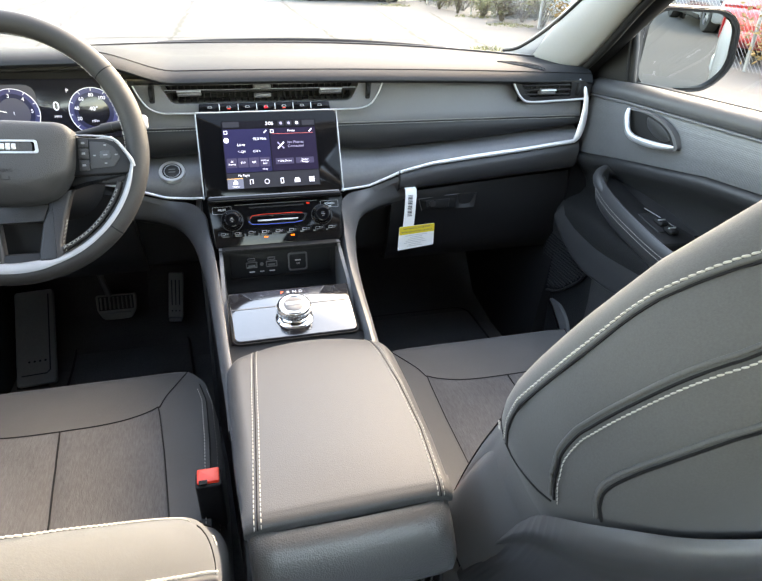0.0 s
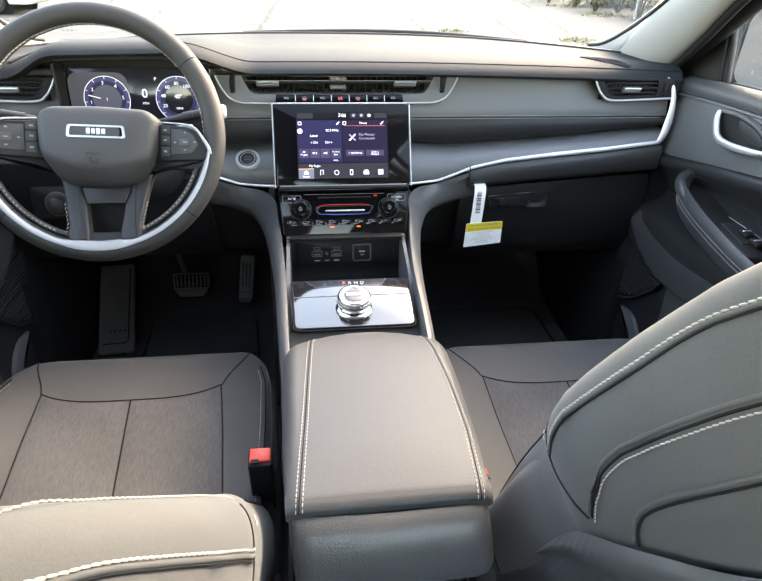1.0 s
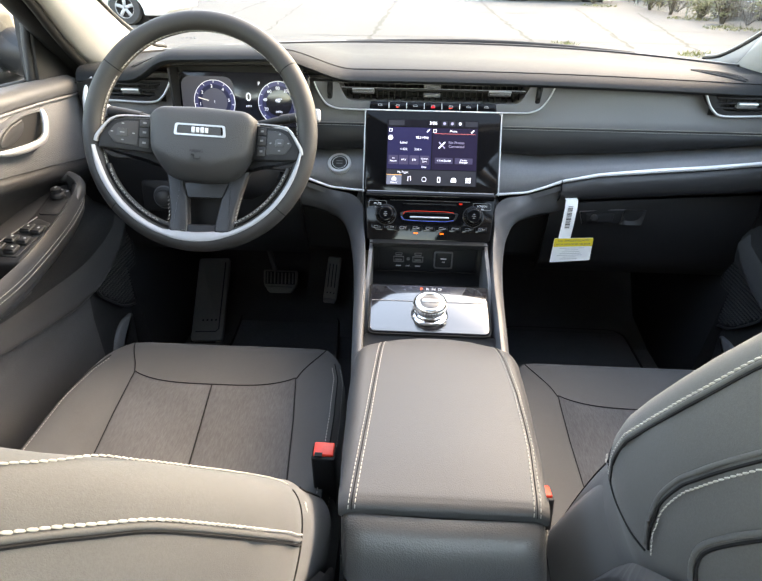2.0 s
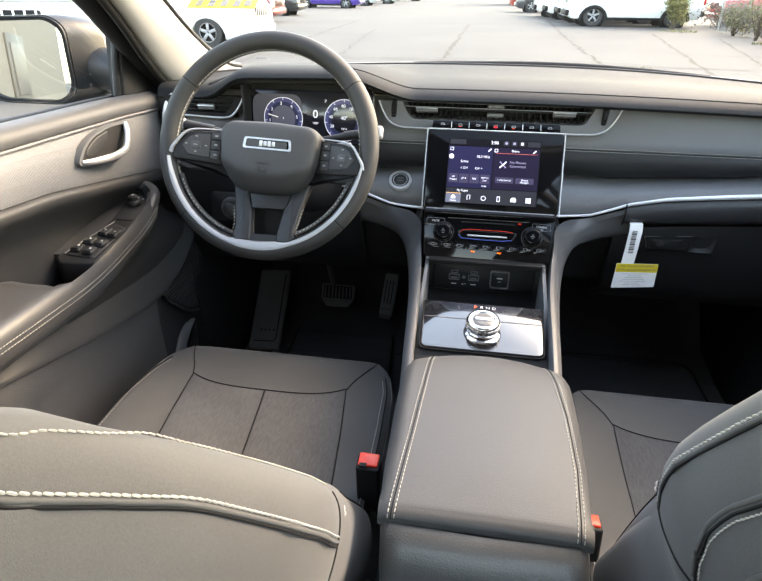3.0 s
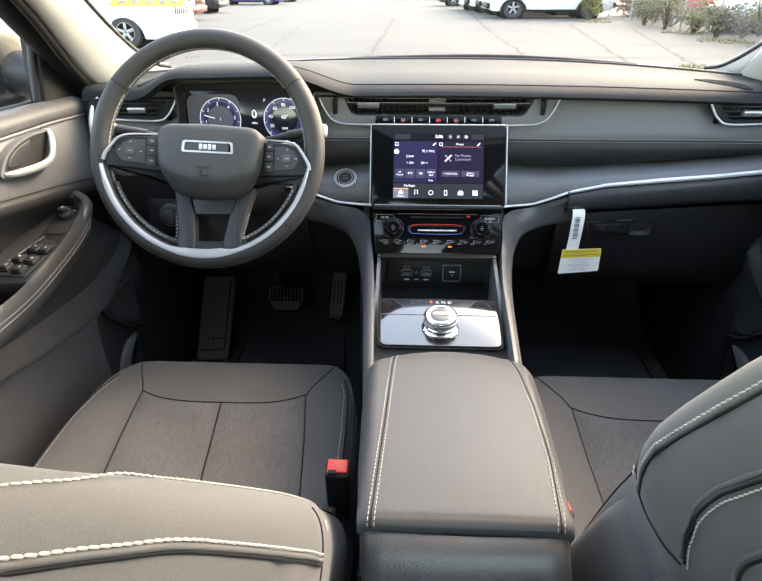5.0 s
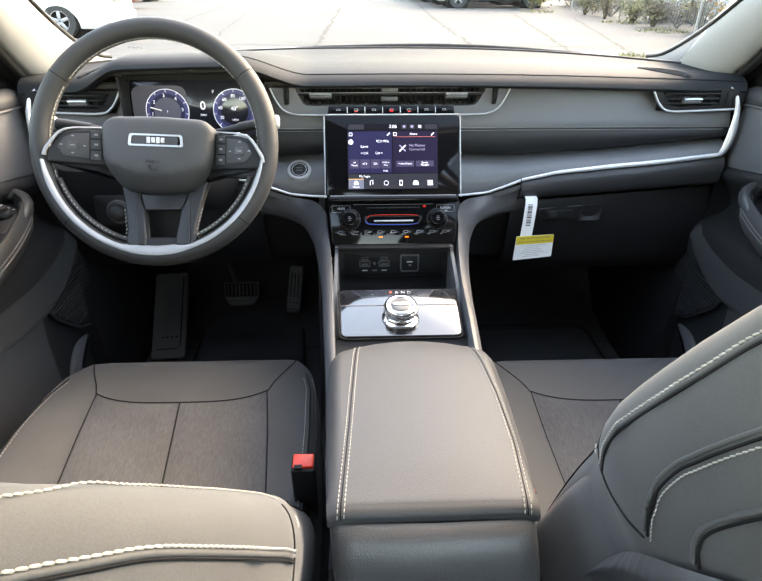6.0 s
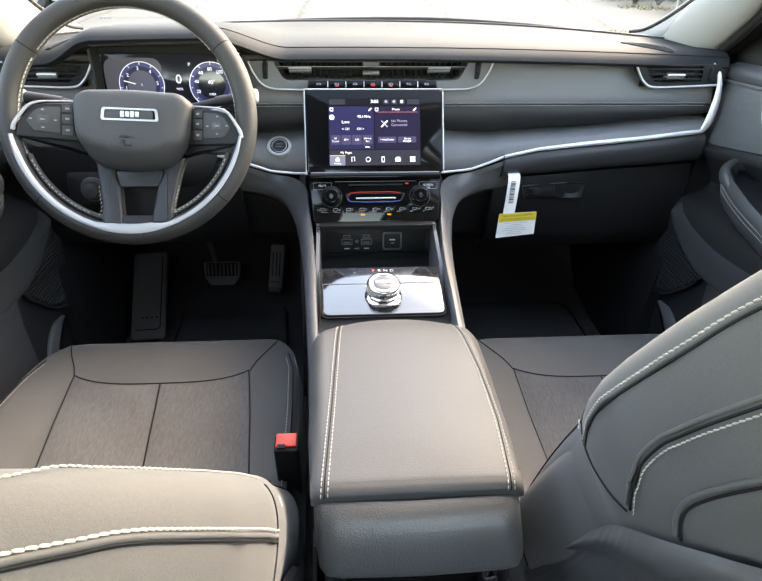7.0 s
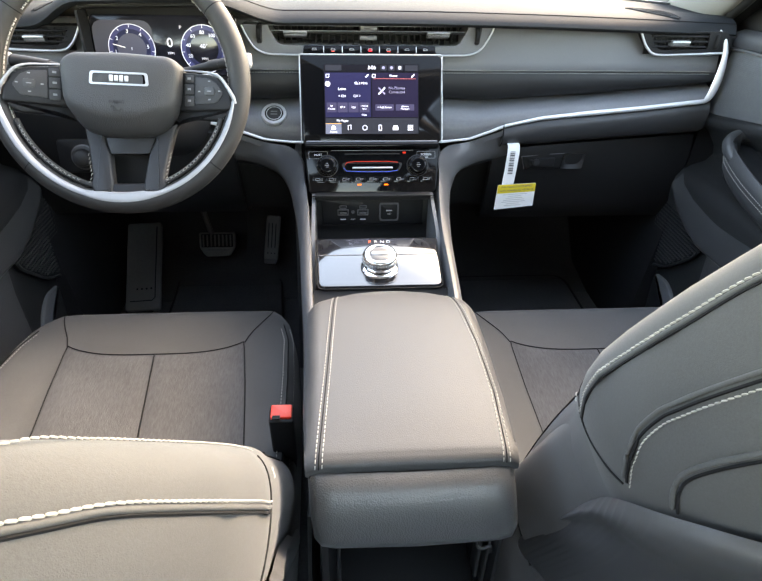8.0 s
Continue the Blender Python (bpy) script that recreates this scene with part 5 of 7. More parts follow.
def seat(xc, inner, hinge, lean, who):
    root = thing("front_seat", (xc, 0.55, 0), f"charcoal cloth {who} seat with pale contrast stitching", "car seat", "front seats")
    back_set = 0.0 if inner > 0 else -0.018
    slew = 0.11 if inner > 0 else 0.0
    P = lambda a, y, lift=0.0: Vector((xc + a * cushion_half(y), y + back_set, cushion_z(a, y) + lift))
    Q = lambda a, y, lift=0.0: P(a + slew * (0.70 - y) / cushion_half(y), y, lift)      # seams that run slightly askew
    seam_a = 0.632
    A = [-1.04, -1.03, -1.0, -0.98, -0.95, -0.90, -0.84, -0.76, -0.70, -0.665, -0.655, -0.645, -0.6, -0.45, -0.25, -0.08, -0.012, 0, 0.012, 0.08, 0.25, 0.45, 0.6, 0.645, 0.655, 0.665, 0.70, 0.76, 0.84, 0.90, 0.95, 0.98, 1.0, 1.03, 1.04]
    Y = [0.24, 0.30, 0.36, 0.42, 0.48, 0.54, 0.60, 0.65, 0.69, 0.72, 0.75, 0.77, 0.785, 0.80, 0.812, 0.82, 0.828, 0.834, 0.838]
    rows = []
    for y in Y:
        r = []
        for a in A:
            if abs(a) <= 1:
                p = P(a, y)
            else:
                p = P(math.copysign(1, a), y) + Vector((math.copysign(0.004, a), 0, -0.03 if abs(a) < 1.035 else -0.14))
            r.append(p)
        rows.append(r)
    last = rows[-1]
    rows.append([Vector((p.x, 0.842, p.z - 0.03)) for p in last])
    rows.append([Vector((p.x, 0.815, 0.17)) for p in last])
    cushion = part("cushion", sheet(rows), M["suede"], root, "grey cloth cushion")
    # woven insert in two halves, slightly proud, with dark seams round it
    def front_seam(a):
        return 0.708 - 0.026 * (1 - abs(a / seam_a) ** 3.5)
    for lo, hi in ((-seam_a + 0.01, -0.008), (0.008, seam_a - 0.01)):
        g = []
        for i in range(17):
            a = lo + (hi - lo) * i / 16
            rim_a = min(i, 16 - i) / 16
            g.append([Q(a * float(np.interp(f, [0, 1], [0.97, 1.0])), 0.28 + (front_seam(a) - 0.283) * f, 0.0028 * min(1, rim_a * 8) * min(1, (1 - f) * 25) + 0.0008) for f in [k / 20 for k in range(21)]])
        part("insert", sheet(g), M["weave"], cushion, "ribbed woven cloth insert")
    seams = [[Q(a, front_seam(a), 0.0006) for a in [-seam_a + 2 * seam_a * i / 30 for i in range(31)]]]
    seams += [[Q(s * seam_a * (0.97 + 0.03 * i / 20), 0.28 + (0.708 - 0.28) * i / 20, 0.0006) for i in range(21)] for s in (1, -1)]
    seams += [[Q(0, 0.28 + 0.402 * i / 20, 0.0012) for i in range(21)]]
    seams += [cr([P(s * x / cushion_half(y), y, 0.0005) for x, y in ((0.1455, 0.706), (0.154, 0.73), (0.168, 0.758), (0.180, 0.785), (0.186, 0.802))], 14) for s in (1, -1)]
    for q in seams:
        part("seam", tube(q, 0.0010, 5), M["seam"], cushion)
    for s in (1, -1):
        for a in (0.925, 0.99):
            line = [P(s * a, y, 0.0006) for y in [0.40 + 0.34 * i / 32 for i in range(33)]]
            stitches(line, cushion, (s * 0.4, 0, 1), 0.0042, 0.0022, 0.0007)
        part("bolster_seam", tube([P(s * 0.955, 0.30 + 0.45 * i / 30, 0.0004) for i in range(31)], 0.0011, 5), M["seam"], cushion)
    part("seat_base", box((0.44, 0.50, 0.15), 0.02), M["dark"], root, m=at(xc, 0.53, 0.10))
    for s in (1, -1):
        part("seat_rail", box((0.03, 0.58, 0.04), 0.005), M["dark"], root, m=at(xc + s * 0.19, 0.55, 0.02))
    part("side_shield", box((0.02, 0.48, 0.10), 0.009), M["plastic"], root, m=at(xc - inner * 0.247, 0.50, 0.22))
    # backrest
    driver = inner > 0
    B = Back(xc, hinge, lean, inner, WIDE if driver else SLIM, 0.005 if driver else 0.0)
    G = Back(xc, hinge, lean, inner, WIDE if driver else WING, 0.0, 0.0 if driver else 0.035)
    S = [0.06, 0.12, 0.18, 0.24, 0.30, 0.335, 0.36, 0.39, 0.42, 0.45, 0.48, 0.51, 0.54, 0.57, 0.595, 0.62, 0.64, 0.655, 0.667, 0.676, 0.682, 0.685]
    U = [i / 48 for i in range(49)]
    rows = [[B.at(u, s, 0, 1) for u in U] + [B.at(u, s, 0, -1) for u in reversed(U[1:-1])] for s in S]
    back_ob = part("backrest", sheet(rows, wrap=True, caps=True), M["suede"], root, "grey cloth backrest")
    # front insert
    part("back_insert", sheet([[B.at(abs(v), s, 0.003, 1 if v >= 0 else -1) for v in [-0.15 + 0.3 * i / 16 for i in range(17)]] for s in [0.1 + 0.44 * i / 12 for i in range(13)]]), M["weave"], back_ob, "ribbed woven cloth insert")
    for side in (1, -1):
        # seams: front edge of the bolster, side welt, and two rear panel welts
        def line(pairs, n=40):
            return cr([(u, s, 0) for u, s in pairs], n)
        f_edge = line([(0.375, 0.31), (0.370, 0.34), (0.350, 0.40), (0.335, 0.432), (0.336, 0.496), (0.333, 0.532), (0.347, 0.556), (0.363, 0.571), (0.379, 0.582), (0.391, 0.592), (0.399, 0.600), (0.4125, 0.6093), (0.4144, 0.6175), (0.41, 0.645)], 60)
        welt = line([(0.515, 0.335), (0.498, 0.3675), (0.492, 0.388), (0.4915, 0.425), (0.495, 0.479), (0.491, 0.52), (0.500, 0.551), (0.514, 0.573), (0.526, 0.586), (0.54, 0.61), (0.53, 0.655)], 60)
        if driver:
            welt = line([(0.528, 0.34), (0.5255, 0.3856), (0.5195, 0.415), (0.513, 0.46), (0.5045, 0.505), (0.4985, 0.5325), (0.4975, 0.548), (0.504, 0.565), (0.509, 0.5785), (0.518, 0.598), (0.5203, 0.6142), (0.51, 0.655)], 60)
        w2 = line([(0.645, 0.380), (0.6197, 0.404), (0.6015, 0.419), (0.593, 0.4408), (0.5945, 0.456), (0.600, 0.487), (0.6093, 0.5203), (0.6215, 0.5457), (0.628, 0.5587), (0.639, 0.60), (0.624, 0.645)], 60)
        if driver:
            w2 = [k + Vector((0.05, 0, 0)) for k in w2]
        w3 = line([(0.7158, 0.405), (0.693, 0.418), (0.6803, 0.4325), (0.6825, 0.4555), (0.6962, 0.4913), (0.7093, 0.5189), (0.7202, 0.5346), (0.741, 0.57), (0.761, 0.61)], 60)
        for q, st, gr, rr in ((f_edge, 0.001, 0, 0), (welt, -0.010, 0.006, 0.0019), (w2, 0.016, 0.007, 0.0017), (w3, 0, 0.007, 0.0018)):
            if rr:
                part("welt", tube([B.at(k.x - 0.002, k.y, -0.0004, side) for k in q], rr, 8), M["suede"], back_ob)
            if gr:
                part("welt_shadow", tube([B.at(k.x + gr, k.y, 0.0, side) for k in q], 0.0011, 5), M["seam"], back_ob)
            if st and (driver or st != 0.001):
                stitches([B.at(k.x + st, k.y, 0.0006, side) for k in q], back_ob, B.normal, 0.0042 if q is welt else 0.0036, 0.0005, 0.00078 if q is welt else 0.00058, slant=0.15)
        # lower wing that wraps the recliner
        wing_line = cr([(0.2, 0.330, 0), (0.35, 0.332, 0), (0.47, 0.333, 0), (0.505, 0.334, 0), (0.55, 0.341, 0), (0.591, 0.3534, 0), (0.639, 0.370, 0), (0.666, 0.379, 0), (0.687, 0.3895, 0), (0.74, 0.417, 0)], 60)

        def wing_top(u):
            return float(np.interp(u, [q.x for q in wing_line], [q.y for q in wing_line]))
        def wing_lift(u, f):
            swell = 0.0 if driver else 0.012 * math.exp(-((u - 0.39) / 0.05) ** 2) * math.sin(math.pi * f)
            return swell + 0.005 * (1 - max(0, (f - 0.82) / 0.18) ** 2) * math.sin(math.pi * min(1, max(0, (u - 0.22) / 0.50))) ** 0.5

        def wing_at(u, f, more=0.0):
            return G.at(u, 0.03 + (wing_top(u) - 0.03) * f, wing_lift(u, f) + more, side)
        g = [[wing_at(0.22 + 0.50 * j / 36, i / 14) for j in range(37)] for i in range(15)]
        wing = part("lower_wing", sheet(g), M["suede"], root, "grey cloth wing at the seat's hinge")
        stitches([B.at(u, wing_top(u) - 0.004, 0.0045, side) for u in [0.455 + 0.03 * j / 10 for j in range(11)]], wing, B.normal, 0.0042, 0.0004, 0.0008)
        part("wing_piping", tube([wing_at(0.388 + 0.012 * (j / 20) ** 2, 0.08 + 0.74 * j / 20, 0.0004) for j in range(21)], 0.0013, 6), M["seam"], wing, "black piping along the wing")
        part("wing_seam", tube([B.at(u, wing_top(u) + 0.001, 0.0005, side) for u in [0.40 + 0.25 * j / 30 for j in range(31)]], 0.0008, 6), M["seam"], wing)
    # hard rear shell
    shell_line = cr([(0.597, 0.08, 0), (0.601, 0.15, 0), (0.605, 0.20, 0), (0.610, 0.24, 0), (0.617, 0.275, 0), (0.629, 0.311, 0), (0.644, 0.343, 0), (0.662, 0.368, 0), (0.685, 0.388, 0), (0.716, 0.408, 0), (0.745, 0.422, 0), (0.788, 0.433, 0), (0.855, 0.4435, 0), (1.0, 0.452, 0)], 160)

    def ramp(u):
        return 0.30 + 0.70 * math.sqrt(1 - (1 - min(1.0, max(0.0, u - 0.597) / 0.045)) ** 2)

    def shell_top(u):
        return float(np.interp(u, [q.x for q in shell_line], [q.y for q in shell_line]))
    g = []
    cols = [0.599 + 0.401 * (j / 90) ** 1.9 for j in range(91)]
    for f in [i / 27 for i in range(26)] + [0.94, 0.955, 0.968, 0.979, 0.988, 0.995, 1.0]:
        def lift(u):
            edge = max(0.0, 1 - shell_top(u) * (1 - f) / 0.018)      # rounded over towards the rim
            return 0.0064 + (0.0125 * math.sqrt(max(0.0, 1 - edge * edge)) - 0.006 * math.exp(-((shell_top(u) * (1 - f) - 0.085) / 0.035) ** 2)) * ramp(u)
        half = [G.at(u, shell_top(u) * f, lift(u), 1) for u in cols]
        other = [G.at(u, shell_top(u) * f, lift(u), -1) for u in cols]
        g.append(half + list(reversed(other))[1:])
    part("rear_shell", sheet(g), M["shellp"], root, "grey-black plastic rear shell")
    return root


seat(-0.372, 1, (0, 0.413, 0.301), 38.3, "driver's")
seat(0.372, -1, (0, 0.379, 0.301), 24.9, "passenger's")


def buckle(x, y, z, lean, label):
    b = thing("seat_belt_buckle", (x, y, 0.2), label, "belt buckle", "belt buckles")
    T = at(x, y, z, lean, 0, 0)
    sh = part("housing", plate(rounded([(-0.016, -0.013), (0.016, -0.013), (0.016, 0.014), (-0.016, 0.014)], 0.005), 0.085, T, 0.002), M["plastic"], b, "black buckle housing")
    part("button", plate(rounded([(-0.0135, -0.009), (0.0135, -0.009), (0.0135, 0.0125), (-0.0135, 0.0125)], 0.002), 0.008, T @ at(0, 0.001, 0.0035), 0.0015), M["red"], sh, "red release button")
    part("slot", box((0.010, 0.006, 0.002)), M["dark"], sh, m=T @ at(-0.006, -0.0085, 0.0040))
    part("stalk", tube([T @ Vector((0, 0, -0.08)), T @ Vector((0, 0, -0.13)), T @ Vector((0, 0.0, -0.2))], [0.015, 0.011, 0.011], 10, flat=0.5), M["dark"], b)


buckle(-0.142, 0.462, 0.388, 6, "black belt buckle with red button beside the console")
buckle(0.142, 0.430, 0.365, -12, "black belt buckle with red button beside the console")


# ---- front doors ----
def door(s):
    d = thing("front_door", (s * 0.74, 0.6, 0.15), "charcoal front door lining with slate upper panel and chrome pull", "car door", "front doors")
    ys = [0.02 + 1.075 * i / 40 for i in range(41)]

    def low(y):      # lower edge of the slate panel
        return float(np.interp(y, [0.0, 0.57, 0.69, 0.9, 1.04, 1.13], [0.685, 0.664, 0.655, 0.622, 0.598, 0.588]))

    def sillz(y):
        return float(np.interp(y, [0, 0.6, 0.95, 1.13], [0.772, 0.766, 0.756, 0.745]))

    def X(v):
        return s * v
    rows = [[(X(0.765), y, sillz(y) - 0.01), (X(0.752), y, sillz(y) + 0.001), (X(0.735), y, sillz(y) + 0.003), (X(0.718), y, sillz(y) - 0.003), (X(0.711), y, sillz(y) - 0.014), (X(0.711), y, sillz(y) - 0.024), (X(0.715), y, sillz(y) - 0.030)] for y in ys]
    part("sill_roll", shell(rows, 0.01, (s, 0, -0.3)), M["leather"], d, "soft charcoal window sill")
    part("silver_bead", tube([(X(0.712), y, sillz(y) - 0.031) for y in ys], 0.0028, 8), M["rail"], d)
    rows = [[(X(0.716), y, sillz(y) - 0.030), (X(0.714), y, sillz(y) - 0.036), (X(0.708), y, (sillz(y) + low(y)) / 2), (X(0.702), y, low(y) + 0.008), (X(0.704), y, low(y))] for y in ys]
    part("slate_panel", shell(rows, 0.015, (s, 0, 0)), M["woven"], d, "slate-grey woven upper panel")
    rows = [[(X(0.712), y, low(y) + 0.001), (X(0.698), y, low(y) - 0.004), (X(0.694), y, low(y) - 0.012), (X(0.699), y, low(y) - 0.024), (X(0.720), y, low(y) - 0.040), (X(0.742), y, low(y) - 0.07), (X(0.748), y, low(y) - 0.09), (X(0.735), y, 0.488), (X(0.706), y, 0.478), (X(0.690), y, 0.467), (X(0.682), y, 0.450), (X(0.682), y, 0.425), (X(0.690), y, 0.385), (X(0.704), y, 0.345), (X(0.708), y, 0.28), (X(0.705), y, 0.18), (X(0.71), y, 0.05)] for y in ys]
    part("lower_panel", shell(rows, 0.02, (s, 0, 0)), M["moulded"], d, "black moulded lower panel")
    # ridge that sweeps down from the dashboard's end, with the grained map pocket below it
    ry = [0.12 + 0.95 * i / 40 for i in range(41)]
    up_z = lambda y: float(np.interp(y, [0.1, 0.47, 0.57, 0.69, 0.90, 1.00, 1.07], [0.478, 0.462, 0.456, 0.440, 0.420, 0.432, 0.455]))
    lo_z = lambda y: float(np.interp(y, [0.1, 0.46, 0.557, 0.689, 0.83, 0.92, 0.98, 1.04, 1.07], [0.470, 0.444, 0.421, 0.391, 0.365, 0.362, 0.376, 0.405, 0.435]))
    g = []
    for y in ry:
        a, b = up_z(y), lo_z(y)
        g.append([(X(0.695), y, a + 0.015), (X(0.683), y, a + 0.004), (X(0.6745), y, a * 0.6 + b * 0.4), (X(0.6700), y, b + 0.010), (X(0.6695), y, b + 0.003), (X(0.6725), y, b - 0.001), (X(0.690), y, b - 0.004)])
    # same surface as the lower panel; the lighter vinyl paints the light it catches
    part("pocket_ridge", sheet(g), M["vinyl"], d, "smooth ridge above the map pocket, lightened as if lit")
    face_x = lambda z: float(np.interp(z, [0.05, 0.18, 0.28, 0.345, 0.385, 0.425, 0.46], [0.705, 0.700, 0.7035, 0.6995, 0.6855, 0.6775, 0.6775]))
    part("map_pocket", shell([[(X(face_x(z)), y, z) for z in [0.12 + (lo_z(y) - 0.12) * k / 12 for k in range(13)]] for y in [0.12 + 0.80 * i / 24 for i in range(25)]], 0.002, (s, 0, 0)), M["grain"], d, "grained map pocket panel")
    # armrest
    arm_edge = cr([(0.672, 0.925, 0.575), (0.655, 0.915, 0.560), (0.645, 0.86, 0.545), (0.640, 0.78, 0.530), (0.636, 0.66, 0.516), (0.634, 0.52, 0.518), (0.634, 0.30, 0.525), (0.634, 0.05, 0.53)], 90)
    g = []
    for p in arm_edge:
        raise_ = 0.012 * max(0, min(1, (p.y - 0.70) / 0.15))
        bowl = max(0, min(1, (p.y - 0.595) / 0.02))      # the pull cup and the bed of the switch pod
        bed = 0.4445 + 0.13 * p.y if p.y > 0.70 else 0.475
        floor_z = lambda z: z + bowl * (min(z, bed) - z)
        tight = 0.012 * bowl
        g.append([(X(0.748), p.y, floor_z(p.z + 0.026 + raise_)), (X(0.722), p.y, floor_z(p.z + 0.030 + raise_)), (X(0.70), p.y - 0.002, floor_z(p.z + 0.029 + raise_ * 0.9)), (X(p.x + 0.030 - tight), p.y, floor_z(p.z + 0.028 + raise_ * 0.7)), (X(p.x + 0.020 - tight * 0.7), p.y, p.z + 0.0265 + raise_ * 0.4 - 0.006 * bowl), (X(p.x + 0.009), p.y, p.z + 0.024 + raise_ * 0.3 - 0.002 * bowl), (X(p.x + 0.002), p.y, p.z + 0.014), (X(p.x), p.y, p.z), (X(p.x + 0.004), p.y, p.z - 0.02), (X(p.x + 0.014), p.y, p.z - 0.036), (X(p.x + 0.040), p.y, p.z - 0.046), (X(0.740), p.y, p.z - 0.050)])
    arm = part("armrest", sheet(g, caps=True), M["vinyl"], d, "padded armrest with double stitching")
    nose = cr([(X(0.655), 0.87, 0.556), (X(0.660), 0.905, 0.568), (X(0.673), 0.936, 0.578), (X(0.693), 0.950, 0.585), (X(0.715), 0.946, 0.588), (X(0.738), 0.932, 0.588)], 24)
    part("armrest_nose", tube(nose, [0.0125 * min(1, 0.35 + 0.11 * i) - 0.004 * max(0, (i - 16) / 7) for i in range(24)], 12), M["vinyl"], arm, "rounded front roll of the armrest")
    for dz in (0.004, -0.004):
        stitches([(X(p.x + 0.0004), p.y, p.z + dz) for p in arm_edge], arm, (-s, 0, 0.2), 0.004, 0.002, 0.0006)
    # switch pod
    PD = Matrix(((0, -s, 0, X(0.716)), (1, 0, 0, 0.03), (0.13, 0, 1, 0.4525), (0, 0, 0, 1)))
    pod_line = [(0.649, 0.006), (0.669, -0.014), (0.713, -0.003), (0.763, 0.010), (0.800, 0.010), (0.837, 0.004), (0.905, -0.006), (0.926, 0.014), (0.900, 0.044), (0.846, 0.056), (0.800, 0.061), (0.751, 0.063), (0.700, 0.064), (0.655, 0.066)]
    pod = part("switch_pod", plate(rounded(pod_line, [0.008, 0.010, 0.02, 0.02, 0.02, 0.02, 0.012, 0.018, 0.02, 0.02, 0.02, 0.02, 0.02, 0.008]), 0.050, PD, 0.003), M["plastic"], d, "black window switch pod")
    PM = lambda a, b, h=0.0: at(X(0.716 - b), a + 0.03, 0.4525 + 0.13 * a + h, 7)
    if s < 0:
        bed = part("switch_plate", plate(rounded([(0.672, 0.002), (0.715, 0.009), (0.760, 0.020), (0.788, 0.026), (0.772, 0.058), (0.720, 0.058), (0.668, 0.056)], 0.005), 0.004, PD @ at(0, 0, 0.0022), 0.001), M["moulded"], pod, "black switch surround")
        part("bright_edge", tube([PD @ Vector(q) for q in ((0.672, 0.000, 0.0032), (0.715, 0.007, 0.0032), (0.760, 0.018, 0.0032), (0.790, 0.024, 0.0032))], 0.0014, 6), M["rail"], bed)
        for a, b, long in ((0.690, 0.014, 0.021), (0.684, 0.040, 0.021), (0.715, 0.022, 0.021), (0.710, 0.046, 0.021), (0.748, 0.031, 0.024), (0.744, 0.051, 0.024)):
            k = part("window_switch", box((0.0175, long, 0.007), 0.002), M["moulded"], bed, m=PM(a, b, 0.0045))
            part("switch_lip", box((0.0155, 0.004, 0.0035), 0.0012, 1), M["plastic"], k, m=PM(a - long / 2 + 0.003, b, 0.0085))
            part("mark", box((0.0035, 0.0030, 0.0004)), M["pale_ink"], k, smooth=False, m=PM(a + 0.003, b, 0.0082))
        kp = part("knob_plate", plate(rounded([(0.802, 0.018), (0.850, 0.010), (0.905, 0.002), (0.914, 0.016), (0.892, 0.040), (0.845, 0.050), (0.802, 0.054)], 0.008), 0.003, PD @ at(0, 0, 0.0022), 0.001), M["moulded"], pod, "black mirror control plate")
        part("mirror_knob", lathe([(0.0135, 0), (0.0135, 0.007), (0.0115, 0.009), (0.0095, 0.010), (0.0090, 0.017), (0.006, 0.019)], 24, PM(0.862, 0.026, 0.004)), M["plastic"], kp, "round mirror adjuster knob")
        part("knob_mark", box((0.002, 0.007, 0.0006)), M["pale_ink"], kp, smooth=False, m=PM(0.862, 0.026, 0.0232))
        for a, b in ((0.892, 0.018), (0.886, 0.031)):
            part("lock_mark", box((0.004, 0.004, 0.0004)), M["pale_ink"], kp, smooth=False, m=PM(a, b, 0.0036))
    else:
        part("switch_plate", plate(rounded([(-0.020, -0.035), (0.020, -0.035), (0.016, 0.035), (-0.016, 0.035)], 0.004), 0.003, PM(0.725, 0.032, 0.0022), 0.001), M["moulded"], pod)
        part("bright_edge", tube([PD @ Vector(q) for q in ((0.700, 0.008, 0.0032), (0.730, 0.013, 0.0032), (0.775, 0.022, 0.0032))], 0.0014, 6), M["rail"], pod)
        for a in (0.685, 0.715):
            k = part("window_switch", box((0.018, 0.022, 0.008), 0.0025), M["dark"], pod, m=PM(a, 0.03, 0.007))
            part("switch_edge", box((0.016, 0.003, 0.003), 0.001, 1), M["silver"], k, m=PM(a, 0.03, 0.0115))
    # inner handle
    hp = lambda a, b, o=0.0: (X(0.700 - o), a, b)
    HM = Matrix(((0, 0, -s, X(0.7005)), (1, 0, 0, 0), (0, 1, 0, 0), (0, 0, 0, 1)))
    cup_line = rounded([(0.764, 0.680), (0.785, 0.705), (0.820, 0.719), (0.874, 0.726), (0.930, 0.722), (0.934, 0.700), (0.910, 0.666), (0.870, 0.659), (0.790, 0.670)], [0.010, 0.02, 0.02, 0.03, 0.010, 0.02, 0.016, 0.02, 0.012], 5)
    mid = sum(cup_line, Vector((0, 0))) / len(cup_line)
    inner = [mid + (q - mid) * 0.88 for q in cup_line]
    cup = part("handle_cup", ring_plate(cup_line, inner, 0.012, HM @ at(0, 0, 0.004)), M["rail"], d, "satin bezel of the handle cup")
